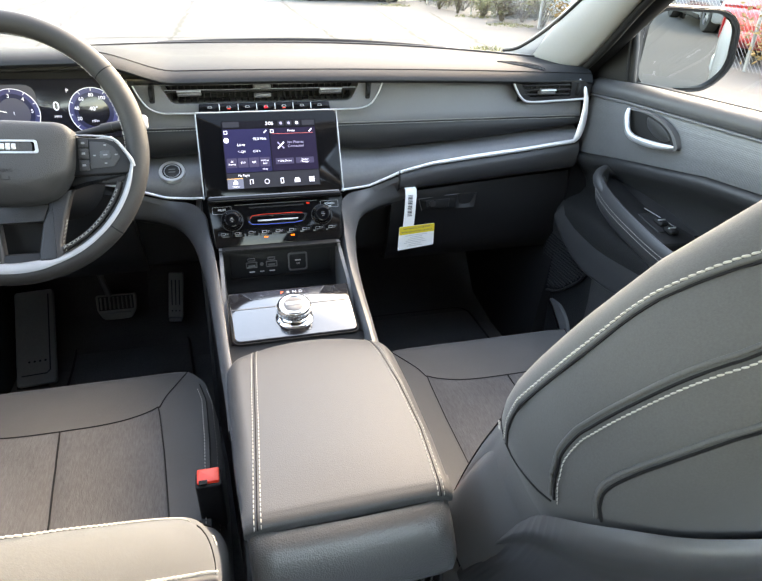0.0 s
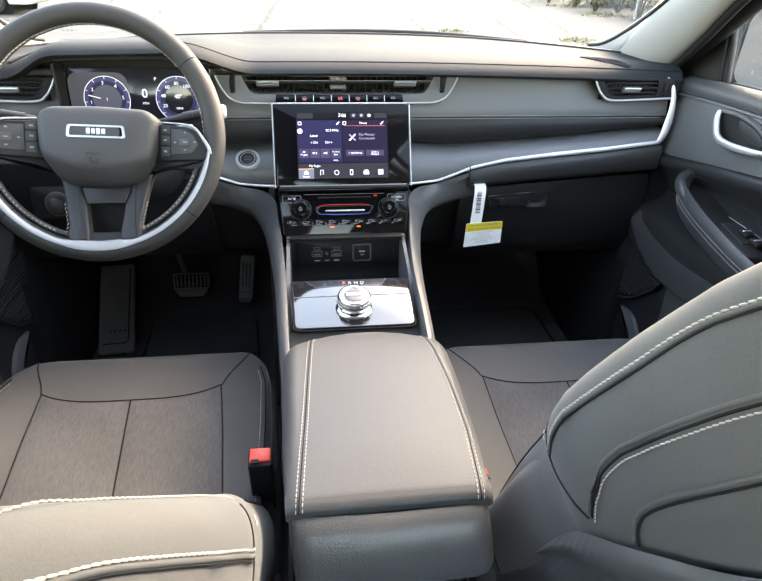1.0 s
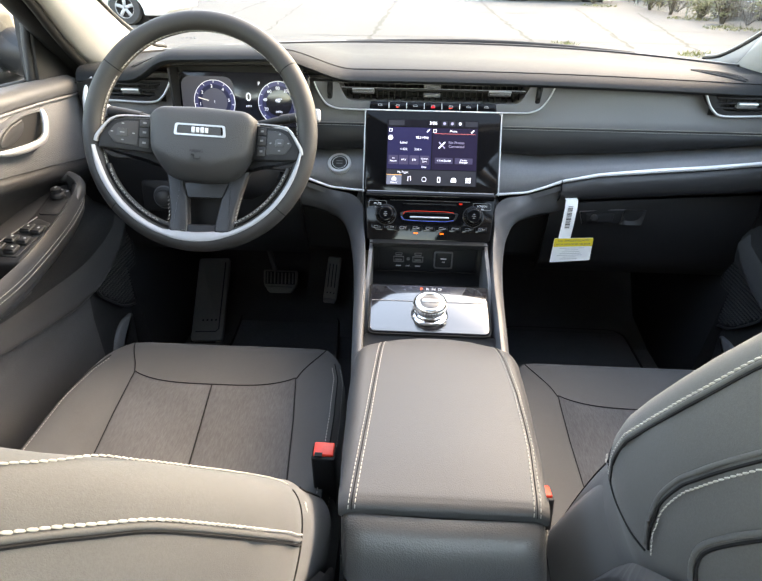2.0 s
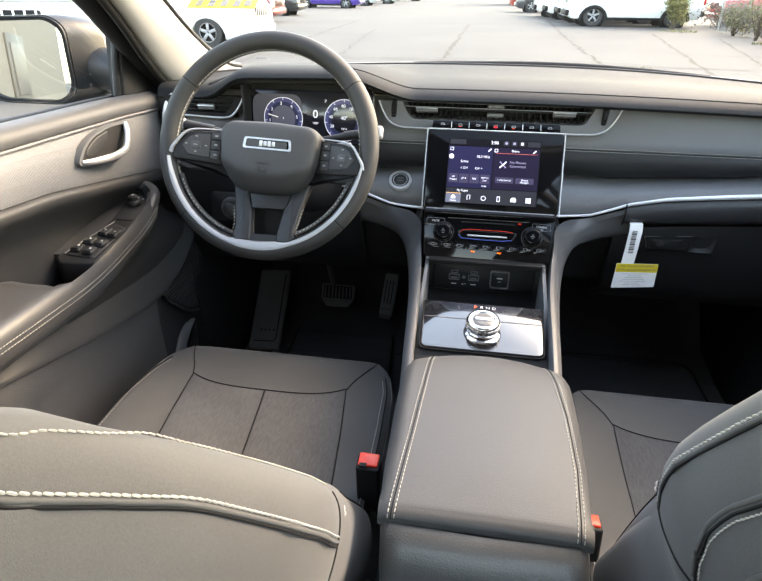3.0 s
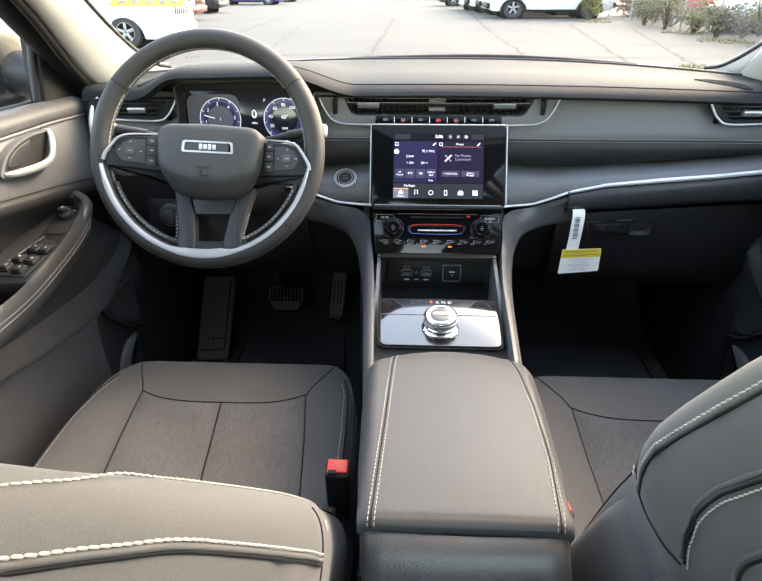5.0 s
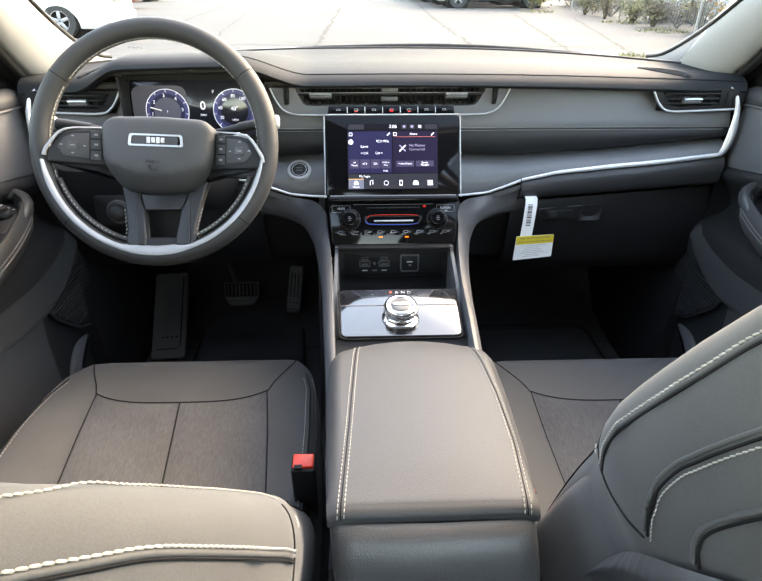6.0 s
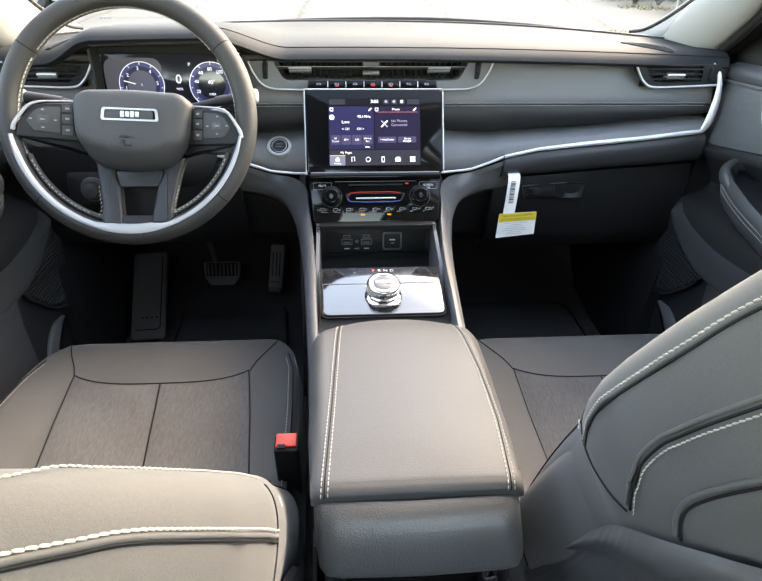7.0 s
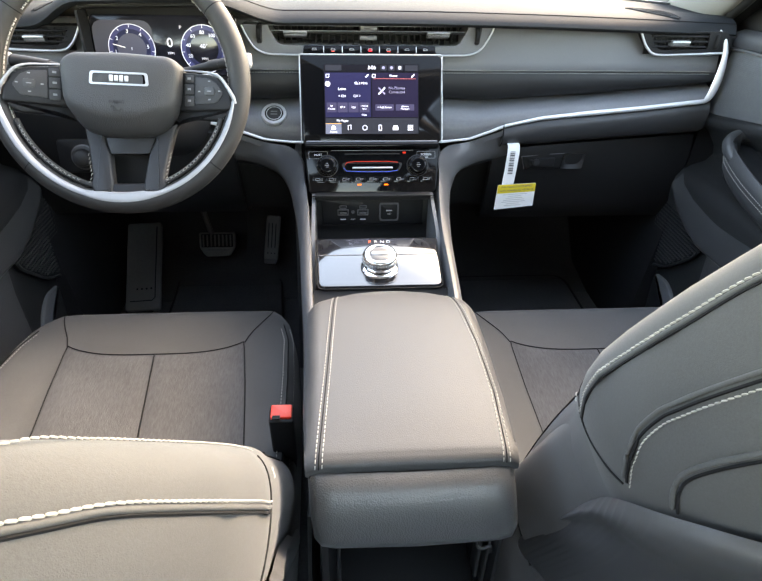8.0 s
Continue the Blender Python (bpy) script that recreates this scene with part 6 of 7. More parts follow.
    # no hole is cut: a flat dark plate stands for the hollow's shade
    part("cup_floor", plate(inner, 0.004, HM @ at(0, 0, 0.0012)), M["dark"], cup, "flat plate behind the handle, coloured with the hollow's shade")
    part("finger_pad", plate(rounded([(0.790, 0.688), (0.800, 0.700), (0.826, 0.712), (0.868, 0.718), (0.862, 0.700), (0.840, 0.688), (0.812, 0.683)], 0.012, 5), 0.005, HM @ at(0, 0, 0.0028), 0.002), M["moulded"], cup, "moulded finger hollow")
    part("handle", tube(cr([hp(0.921, 0.720, 0.004), hp(0.914, 0.708, 0.010), hp(0.903, 0.693, 0.014), hp(0.892, 0.681, 0.0155), hp(0.872, 0.675, 0.015), hp(0.834, 0.675, 0.013), hp(0.800, 0.678, 0.009), hp(0.776, 0.682, 0.004)], 24), [0.0045, 0.0055, 0.0062, 0.0066] + [0.0068] * 14 + [0.0066, 0.0062, 0.0056, 0.005, 0.0042, 0.003], 12, up=(1, 0, 0), flat=0.75), M["silver"], cup, "bright satin chrome pull handle")
    # speaker grille
    sp = rounded([(1.090, 0.436), (1.030, 0.410), (0.962, 0.374), (0.938, 0.345), (0.952, 0.318), (1.03, 0.246), (1.11, 0.215), (1.128, 0.40)], [0.012, 0.03, 0.03, 0.012, 0.012, 0.03, 0.012, 0.012])
    SM = Matrix(((0, 0, -s, X(0.694)), (1, 0, 0, 0), (0, 1, 0, 0), (0, 0, 0, 1)))
    spk = part("speaker_grille", plate(sp, 0.01, SM, 0.003), M["dark"], d, "black speaker grille with slotted pattern")
    bmg = bmesh.new()
    for i in range(24):
        for j in range(26):
            a, b = 0.940 + 0.0078 * i + (0.0039 if j % 2 else 0), 0.226 + 0.0082 * j
            if b < float(np.interp(a, [0.945, 0.962, 1.03, 1.09], [0.345, 0.364, 0.400, 0.424])) and b > float(np.interp(a, [0.945, 0.958, 1.03, 1.11], [0.340, 0.322, 0.256, 0.228])) and a < 1.116:
                bmesh.ops.create_cube(bmg, size=1, matrix=SM @ at(a, b, 0.001, 0, 0, 28) @ Matrix.Diagonal((0.0064, 0.0024, 0.005, 1)))
    part("grille_mesh", bmg, M["vinyl"], spk, smooth=False)
    part("grille_rim", tube([SM @ Vector((q[0], q[1], 0.001)) for q in sp + sp[:1]], 0.003, 8), M["moulded"], spk)
    lip_line = rounded([(0.94, 0.10), (0.965, 0.178), (0.988, 0.200), (1.02, 0.214), (1.068, 0.207), (1.024, 0.180), (0.997, 0.155), (0.975, 0.10)], [0.004, 0.02, 0.02, 0.02, 0.004, 0.02, 0.02, 0.004])
    part("pocket_lip", plate(lip_line, 0.014, Matrix(((0, 0, -s, X(0.697)), (1, 0, 0, 0), (0, 1, 0, 0), (0, 0, 0, 1))), 0.004), M["fascia"], d, "grey curved front lip of the map pocket")
    part("door_skin", shell([[(X(0.80), y, 0.745), (X(0.84), y, 0.6), (X(0.86), y, 0.3), (X(0.83), y, -0.05)] for y in (-0.05, 0.3, 0.7, 1.13)], 0.012, (-s, 0, 0)), M["body"], d, "grey painted outer skin")
    part("belt_seal", tube([(X(0.772), y, sillz(y) - 0.004) for y in ys], 0.006, 8), M["moulded"], d)
    part("mirror_sail", plate([(1.20, 0.72), (1.015, 0.742), (1.025, 0.80), (1.04, 0.90), (1.02, 0.93), (1.12, 0.86), (1.20, 0.80)], 0.03, Matrix(((0, 0, -s, X(0.745)), (1, 0, 0, 0), (0, 1, 0, 0), (0, 0, 0, 1))), 0.003), M["dark"], d, "matt black corner piece")
    part("window_post", tube([(X(0.76), 1.015, 0.748), (X(0.757), 1.025, 0.82), (X(0.75), 1.040, 0.90)], 0.008, 8), M["dark"], d)
    fr = part("window_frame", tube(cr([(X(0.748), 1.16, 0.765), (X(0.735), 1.06, 0.838), (X(0.702), 0.91, 0.925), (X(0.665), 0.70, 1.04), (X(0.635), 0.47, 1.155), (X(0.635), 0.20, 1.205), (X(0.64), 0.0, 1.20), (X(0.74), -0.03, 0.9), (X(0.77), -0.03, 0.76)], 34), 0.026, 10), M["dark"], d, "black door window frame")
    win = part("window", sheet([[(X(0.768), y, sillz(y) - 0.01), (X(0.752), y * 0.985, 0.84), (X(0.725), y * 0.93, 0.95)] if y > 0.75 else [(X(0.768), y, sillz(y) - 0.01), (X(0.735), y, 0.95), (X(0.65), y * 0.95, 1.17)] for y in (0.0, 0.3, 0.5, 0.7, 0.9, 1.01)]), M["pane"], d, "clear side window")
    face_cabin(win)
    win.visible_shadow = False
    return d


door(1)
door(-1)


def wing_mirror(s):
    w = thing("wing_mirror", (s * 0.80, 1.07, 0.74), "grey wing mirror with a dark housing", "wing mirror", "wing mirrors")
    out = rounded([(0.795, 0.748), (0.83, 0.722), (0.985, 0.728), (1.035, 0.775), (1.025, 0.865), (0.985, 0.893), (0.83, 0.897), (0.797, 0.875)], 0.03, 5)
    out = [Vector((0.795 + (p.x - 0.795) * 0.90, p.y)) for p in out]
    FM = Matrix(((s, 0, 0, 0), (0, 0, -1, 1.045), (0, 1, 0, 0), (0, 0, 0, 1)))
    TW = Matrix.Translation((s * 0.9, 1.05, 0.81)) @ pose(0, 0, 0, 1 if s > 0 else -4, 0, -15 if s > 0 else 12) @ Matrix.Translation((-s * 0.9, -1.05, -0.81))
    c = Vector((0.915, 0.81))
    if s < 0:
        TW = Matrix.Translation((-0.082, 0, 0)) @ TW
    rows = []
    for k, y, o in ((0.93, 1.046, 0), (0.97, 1.038, 0), (1.0, 1.045, 0), (1.02, 1.06, 0.012), (1.0, 1.10, 0.040), (0.9, 1.145, 0.065), (0.65, 1.175, 0.075), (0.3, 1.185, 0.08)):
        o = o if s < 0 else 0
        rows.append([Vector((s * (c.x - o + (p.x - c.x) * k), y, c.y + (p.y - c.y) * k)) for p in out])
    h = part("housing", sheet(rows, wrap=True, caps=False), M["mirror_shell"], w, "grey mirror housing", m=TW)
    part("rim", ring_plate(out, [(c + (p - c) * 0.90) for p in out], 0.012, TW @ FM @ at(0, 0, 0.004)), M["dark"], h)
    part("glass", plate([(c + (p - c) * 0.905) for p in out], 0.003, TW @ FM @ at(0, 0, -0.004)), M["mirror"], h, "mirror glass", smooth=False)
    part("arm", tube([(s * 0.745, 1.13, 0.77), (s * 0.80, 1.14, 0.78), (s * 0.88, 1.14, 0.79)], [0.035, 0.035, 0.035] if s > 0 else [0.05, 0.055, 0.05], 14, flat=0.9), M["mirror_shell"], w, "black mirror foot")


wing_mirror(1)
wing_mirror(-1)

# ---- pillars, windshield, roof, body ----
for s in (1, -1):
    pl = thing(f"pillar_{'right' if s > 0 else 'left'}", (s * 0.68, 1.2, 0.78), "pale cloth-covered windshield pillar", "pillar", "windshield pillars", "structure")
    inner = cr([(s * 0.652, 1.41, 0.762), (s * 0.655, 1.34, 0.776), (s * 0.656, 1.25, 0.812), (s * 0.642, 1.12, 0.868), (s * 0.617, 0.95, 0.950), (s * 0.58, 0.72, 1.06), (s * 0.54, 0.48, 1.165)], 24)
    outer = cr([(s * 0.735, 1.30, 0.725), (s * 0.722, 1.22, 0.740), (s * 0.706, 1.13, 0.768), (s * 0.682, 1.02, 0.832), (s * 0.648, 0.89, 0.912), (s * 0.612, 0.70, 1.02), (s * 0.58, 0.47, 1.14)], 24)
    rows = []
    for a, b in zip(inner, outer):
        mid = (a + b) / 2
        bul = Vector((-s * 0.012, -0.016, -0.006))
        rows.append([a + Vector((s * 0.012, 0.03, 0.01)), a, a.lerp(b, 0.12) + bul * 0.6, a.lerp(b, 0.35) + bul, a.lerp(b, 0.65) + bul, a.lerp(b, 0.9) + bul * 0.5, b, b + Vector((s * 0.03, 0.03, 0.0))])
    part("lining", sheet(rows), M["liner"], pl, "pale grey pillar lining")
    part("glass_seal", tube([p + Vector((s * 0.003, 0.012, 0.004)) for p in inner], 0.0045, 8), M["dark"], pl)
    part("pillar_core", sheet([[a + Vector((s * 0.012, 0.03, 0.01)), b + Vector((s * 0.06, 0.04, 0.02))] for a, b in list(zip(inner, outer))[6:]]), M["dark"], pl)
    part("door_seal", tube([p + Vector((s * 0.008, -0.004, 0.0)) for p in outer], 0.009, 8), M["dark"], pl)

shield = thing("windshield", (0, 1.4, 0.8), "clear windshield with a sticker at its corner", "windshield", kind="structure")
rows = []
for i in range(25):
    x = -0.66 + 1.32 * i / 24
    b = base(x) + Vector((0, 0.012, 0.004))
    t = Vector((x * 0.84, 0.50 - 0.03 * (x / 0.6) ** 2, 1.19))
    rows.append([b.lerp(t, f) + Vector((0, 0.025, 0.04)) * math.sin(math.pi * f) for f in [k / 10 for k in range(11)]])
pane = part("pane", sheet(rows), M["pane"], shield, "clear glass")
face_cabin(pane)
pane.visible_shadow = False
part("cowl_seal", tube([base(x) + Vector((0, 0.004, -0.001)) for x in [-0.66 + 1.32 * i / 40 for i in range(41)]], 0.005, 8), M["dark"], shield)
wiper = thing("wiper_blade", (0.1, 1.56, 0.772), "black wiper blade resting along the windshield foot", "wiper")
part("blade", tube([(x, base(x).y + 0.055, base(x).z - 0.003 + 0.004 * math.sin((x + 0.1) * 6)) for x in [-0.22 + 0.72 * i / 20 for i in range(21)]], 0.006, 8), M["plastic"], wiper)

roof = thing("roof", (0, -0.6, 1.2), "pale grey cloth headliner under the roof", "roof", kind="structure")
part("headliner", shell([[(-0.62, y, 1.17), (-0.56, y, 1.205), (-0.3, y, 1.22), (0, y, 1.225), (0.3, y, 1.22), (0.56, y, 1.205), (0.62, y, 1.17)] for y in (0.50, 0.3, 0.0, -0.5, -1.0, -1.5, -1.9)], 0.04, (0, 0, 1)), M["headliner"], roof)
bodyshell = thing("car_body", (0, 0, -0.1), "grey painted car body round the cabin", "car body", kind="structure")
part("roof_skin", shell([[(-0.64, y, 1.205), (-0.56, y, 1.250), (-0.3, y, 1.266), (0, y, 1.271), (0.3, y, 1.266), (0.56, y, 1.250), (0.64, y, 1.205)] for y in (0.52, 0.3, 0.0, -0.5, -1.0, -1.5, -1.93)], 0.006, (0, 0, 1)), M["body"], bodyshell, "grey painted roof")
for s in (1, -1):
    part("rear_side", shell([[(s * 0.72, y, 0.77), (s * 0.70, y, 0.4), (s * 0.70, y, 0.0)] for y in (-0.02, -0.5, -1.05, -1.3, -1.6, -1.9)], 0.1, (s, 0, 0)), M["plastic"], bodyshell)
    part("centre_pillar", tube([(s * 0.73, -0.08, 0.7), (s * 0.70, -0.12, 0.95), (s * 0.62, -0.16, 1.2)], 0.05, 10), M["liner"], bodyshell)
    part("rear_pillar", tube([(s * 0.73, -1.05, 0.7), (s * 0.70, -1.08, 0.95), (s * 0.62, -1.1, 1.2)], 0.05, 10), M["liner"], bodyshell)
    part("footwell_side", shell([[(s * 0.70, y, 0.74 - 0.12 * max(0, y - 1.08)), (s * 0.70, y, 0.6), (s * 0.69, y, 0.3), (s * 0.66, y, 0.0)] for y in (1.08, 1.3, 1.6, 1.85)], 0.05, (s, 0, 0)), M["plastic"], bodyshell)
    qg = part("quarter_glass", sheet([[(s * 0.735, y, 0.77), (s * 0.70, y, 0.95), (s * 0.63, y, 1.18)] for y in (-0.14, -0.5, -1.0, -1.4, -1.88)]), M["dark_pane"], bodyshell, "tinted rear side window")
    face_cabin(qg)
part("tailgate", box((1.4, 0.08, 0.8), 0.02), M["plastic"], bodyshell, m=at(0, -1.92, 0.38))
rg = part("rear_window", sheet([[(x, -1.93, 0.78), (x, -1.92, 1.0), (x, -1.90, 1.19)] for x in (-0.62, 0, 0.62)]), M["dark_pane"], bodyshell, "tinted rear window")
face_cabin(rg)
part("hood", shell([[(x, 1.62, 0.70), (x, 1.9, 0.69), (x, 2.3, 0.66), (x, 2.65, 0.58), (x, 2.8, 0.4), (x, 2.82, 0.0)] for x in (-0.8, -0.4, 0, 0.4, 0.8)], 0.02, (0, 0, -1)), M["body"], bodyshell, "grey hood")
floor = thing("floor", (0, 0, 0), "black carpeted cabin floor", "floor", kind="structure")
part("carpet", box((1.44, 3.6, 0.04), 0.0), M["carpet"], floor, m=at(0, 0.0, -0.022))
part("toe_board", shell([[(x, 1.30, 0.0), (x, 1.45, 0.02), (x, 1.62, 0.16), (x, 1.70, 0.36)] for x in (-0.70, -0.35, 0, 0.35, 0.70)], 0.03, (0, 0.5, -1)), M["carpet"], floor)
part("underbody", box((1.6, 4.4, 0.05)), M["dark"], floor, m=at(0, 0.4, -0.12))
for s in (1, -1):
    mt = thing("floor_mat", (s * 0.37, 1.1, 0.006), "black carpet floor mat with stitched edge", "floor mat", "floor mats")
    pts = rounded([(-0.52, 0.72), (-0.215, 0.72), (-0.217, 1.18), (-0.236, 1.392), (-0.322, 1.420), (-0.340, 1.44), (-0.535, 1.44), (-0.525, 1.285)], [0.04, 0.04, 0.05, 0.03, 0.03, 0.002, 0.002, 0.05]) if s < 0 else rounded([(0.21, 0.78), (0.61, 0.78), (0.61, 1.38), (0.25, 1.38), (0.21, 1.2)], 0.05)
    m1 = part("mat", plate([Vector(p) for p in pts], 0.008, at(0, 0, 0.008), 0.003), M["carpet"], mt)
    part("edge", tube([(p[0], p[1], 0.0085) for p in pts + pts[:1]], 0.0032, 6), M["dark"], m1, "dark bound edge")
    if s < 0:
        part("toe_flap", shell([[(x, 1.44, 0.008), (x, 1.50, 0.062), (x, 1.60, 0.150)] for x in (-0.545, -0.44, -0.345)], 0.006, (0, 0.5, -1)), M["carpet"], mt, "upper flap of the mat")
dead = thing("footrest", (-0.60, 1.40, 0.0), "grey plastic footrest beside the pedals", "footrest")
FR = at(-0.606, 1.337, 0.080, 38) @ pose(0, 0, 0, 0, 0, 3)
fp = part("pad", plate(rounded([(-0.046, -0.117), (0.046, -0.117), (0.044, 0.145), (-0.050, 0.145)], 0.010), 0.014, FR, 0.004), M["rubber"], dead)
part("groove", tube([FR @ Vector(q) for q in ((-0.034, -0.090, 0), (0.024, -0.090, 0), (0.032, -0.082, 0), (0.032, 0.130, 0))], 0.0016, 6), M["dark"], fp)
for i in range(4):
    part("dot", lathe([(0.003, 0), (0.002, 0.0015)], 10, FR @ at(-0.016 + 0.0125 * i, -0.055, 0)), M["dark"], fp)
part("stand", box((0.075, 0.24, 0.05), 0.005), M["dark"], dead, m=at(-0.612, 1.355, 0.052, 38))

# ---- pedals ----
brake = thing("brake_pedal", (-0.416, 1.43, 0.11), "black ribbed rubber brake pedal on a steel arm", "pedal")
BR = at(-0.417, 1.43, 0.112, 62)
pd = part("pad", plate(rounded([(-0.034, -0.040), (0.034, -0.040), (0.051, -0.014), (0.052, 0.030), (-0.052, 0.030), (-0.051, -0.014)], 0.008), 0.016, BR, 0.004), M["rubber"], brake, "ribbed rubber pad")
for i in range(8):
    part("rib", box((0.0045, 0.034, 0.005), 0.0015, 1), M["rubber"], pd, m=BR @ at(-0.0385 + 0.011 * i, 0.006, 0.001))
part("lower_lip", box((0.074, 0.006, 0.005), 0.002), M["rubber"], pd, m=BR @ at(0, -0.022, 0.001))
part("rib_bed", box((0.090, 0.038, 0.002), 0.0008, 1), M["dark"], pd, m=BR @ at(0, 0.006, 0.0))
part("arm", tube([(-0.432, 1.446, 0.130), (-0.446, 1.462, 0.175), (-0.470, 1.475, 0.30), (-0.475, 1.46, 0.40)], 0.008, 8), M["rail"], brake, "steel pedal arm")
gas = thing("accelerator_pedal", (-0.26, 1.42, 0.1), "long black accelerator pedal with grip dots", "pedal")
GA = at(-0.259, 1.42, 0.118, 68, 0, -3) @ pose(0, 0, 0, 0, 0, -4)
gp = part("pad", plate(rounded([(-0.017, -0.064), (0.015, -0.064), (0.020, -0.052), (0.022, 0.075), (-0.018, 0.075), (-0.021, -0.052)], 0.007), 0.012, GA, 0.003), M["rubber"], gas)
part("tip", box((0.036, 0.014, 0.006), 0.003), M["rail"], gp, m=GA @ at(-0.001, -0.058, 0.001))
for i in range(3):
    for j in range(2):
        part("grip", box((0.0025, 0.072, 0.003), 0.001, 1), M["dark"], gp, m=GA @ at(-0.010 + 0.010 * i, 0.018, 0.0006)) if j else part("grip_dot", lathe([(0.0022, 0), (0.0016, 0.0012)], 10, GA @ at(-0.010 + 0.010 * i, -0.034, 0.0)), M["dark"], gp)

# ---- hang tag on the glovebox ----
tag = thing("hang_tag", (0.30, 1.05, 0.44), "white paper hang tag with yellow heading hanging from the glovebox", "paper tag")
strip = part("strip", shell([[(0.283 + a, 1.066, 0.538), (0.284 + a, 1.050, 0.534), (0.284 + a, 1.046, 0.52), (0.283 + a, 1.046, 0.48), (0.281 + a, 1.046, 0.445)] for a in (0.0, 0.0125, 0.025)], 0.0006, (0, 1, 0)), M["paper"], tag, "white paper strip")
for i in range(14):
    part("bar_code", box((0.010, 0.0004, 0.0012 + 0.0008 * (i % 3))), M["ink"], strip, smooth=False, m=at(0.2950, 1.0452, 0.522 - 0.0036 * i, 0, 0, 0))
TG = at(0.313, 1.0445, 0.425, 90, 0, 0) @ pose(0, 0, 0, 0, 0, 4)
card = part("card", plate(rounded([(-0.0441, -0.029), (0.0403, -0.0259), (0.0429, 0.0261), (-0.0382, 0.0277)], 0.002), 0.0008, TG), M["paper"], tag, "white card", smooth=False)
part("heading", plate(rounded([(-0.0393, 0.0080), (0.0421, 0.0075), (0.0428, 0.0259), (-0.0383, 0.0275)], 0.002), 0.0004, TG @ at(0, 0, 0.0005)), M["yellow"], card, "yellow printed heading", smooth=False)
text_on("THIS VEHICLE IS EQUIPPED", 0.0056, M["ink"], card, TG @ at(0.002, 0.0212, 0.0007))
text_on("WITH ADVANCED AIR BAGS", 0.0056, M["ink"], card, TG @ at(0.0015, 0.0132, 0.0007))
for i in range(7):
    part("text_line", box((0.052 - 0.008 * ((i * 3) % 4), 0.0010, 0.0003)), M["pale_ink"], card, smooth=False, m=TG @ at(0.0 - 0.0008 * i, 0.004 - 0.0042 * i, 0.0004))

# ---- windshield sticker ----
stk = thing("windshield_sticker", (-0.55, 1.2, 0.93), "yellow price sticker with dark brush marks on the glass", "sticker")


# ---- outside ----
GZ = -0.50
ground_mat = mat("bleached_concrete", (0.0640, 0.0620, 0.0580), 0.9, scale=60, bump=0.5, vary=0.30, blotch=0.35)
crack_mat = mat("crack_soil", (0.030, 0.027, 0.021), 0.95, scale=40, bump=0.5, vary=0.3, blotch=2)
ground = thing("ground", (0, 0, GZ), "pale worn concrete lot with cracks", "ground", kind="structure")
part("paving", shell([[(x, y, GZ) for y in (-1500, -60, -10, 0, 10, 30, 60, 120, 1500)] for x in (-1500, -60, -10, 0, 10, 60, 1500)], 0.3, (0, 0, -1)), ground_mat, ground, "pale worn concrete")
rng = random.Random(4)


def crack(x0, y0, x1, y1, w):
    bm = bmesh.new()
    n = 40
    a, b = [], []
    d = Vector((x1 - x0, y1 - y0, 0))
    nrm = Vector((-d.y, d.x, 0)).normalized()
    for i in range(n + 1):
        p = Vector((x0, y0, GZ + 0.004)) + d * (i / n) + nrm * rng.uniform(-0.06, 0.06)
        k = w * rng.uniform(0.3, 1.2)
        a.append(p + nrm * k), b.append(p - nrm * k)
    part("crack", sheet([a, b]), crack_mat, ground, "dark crack with soil")


for q in ((3.0, 33, 2.6, 22.0, 0.07), (2.6, 22.0, 2.45, 12.6, 0.05), (5.9, 24.1, 4.3, 12.4, 0.06), (-0.75, 28, -0.95, 12.8, 0.06), (-8, 14.2, 8, 13.2, 0.025), (7.5, 22, 5.2, 11, 0.05), (-6, 30, -5, 9, 0.04), (-14, 22, 4, 21, 0.04), (-10, 27, 6, 29.5, 0.05), (2.4, 17.2, 9.0, 15.4, 0.03), (-4.2, 24, -3.2, 12, 0.03)):
    crack(*q)
leaf_mat = mat("dry_weed", (0.16, 0.15, 0.05), 0.85, vary=0.35, scale=40, bump=0.2)
weed = thing("weeds", (3, 12, GZ), "dry yellow-green weeds in the cracks", "weeds", kind="stuff")
bm = bmesh.new()
for cx, cy, n, r in ((3.05, 12.9, 90, 0.3), (5.3, 11.6, 120, 0.45), (7.0, 12.5, 80, 0.4), (7.2, 25.6, 160, 0.7), (8.3, 17.0, 200, 0.7), (8.2, 13.0, 200, 0.8), (8.5, 20.0, 160, 0.7)):
    for i in range(n):
        a, d = rng.uniform(0, 6.28), r * math.sqrt(rng.random())
        x, y, h = cx + d * math.cos(a), cy + d * math.sin(a), rng.uniform(0.03, 0.09)
        t = rng.uniform(0, 6.28)
        w = 0.012
        v = [bm.verts.new(q) for q in ((x - w * math.cos(t), y - w * math.sin(t), GZ), (x + w * math.cos(t), y + w * math.sin(t), GZ), (x + rng.uniform(-0.06, 0.06), y + rng.uniform(-0.06, 0.06), GZ + h))]
        bm.faces.new(v)
part("blades", bm, leaf_mat, weed, smooth=False)

VP = {}


def paint(name, c):
    if name not in VP:
        VP[name] = mat("paint_" + name, c, 0.3, vary=0.03, coat=0.7)
    return VP[name]


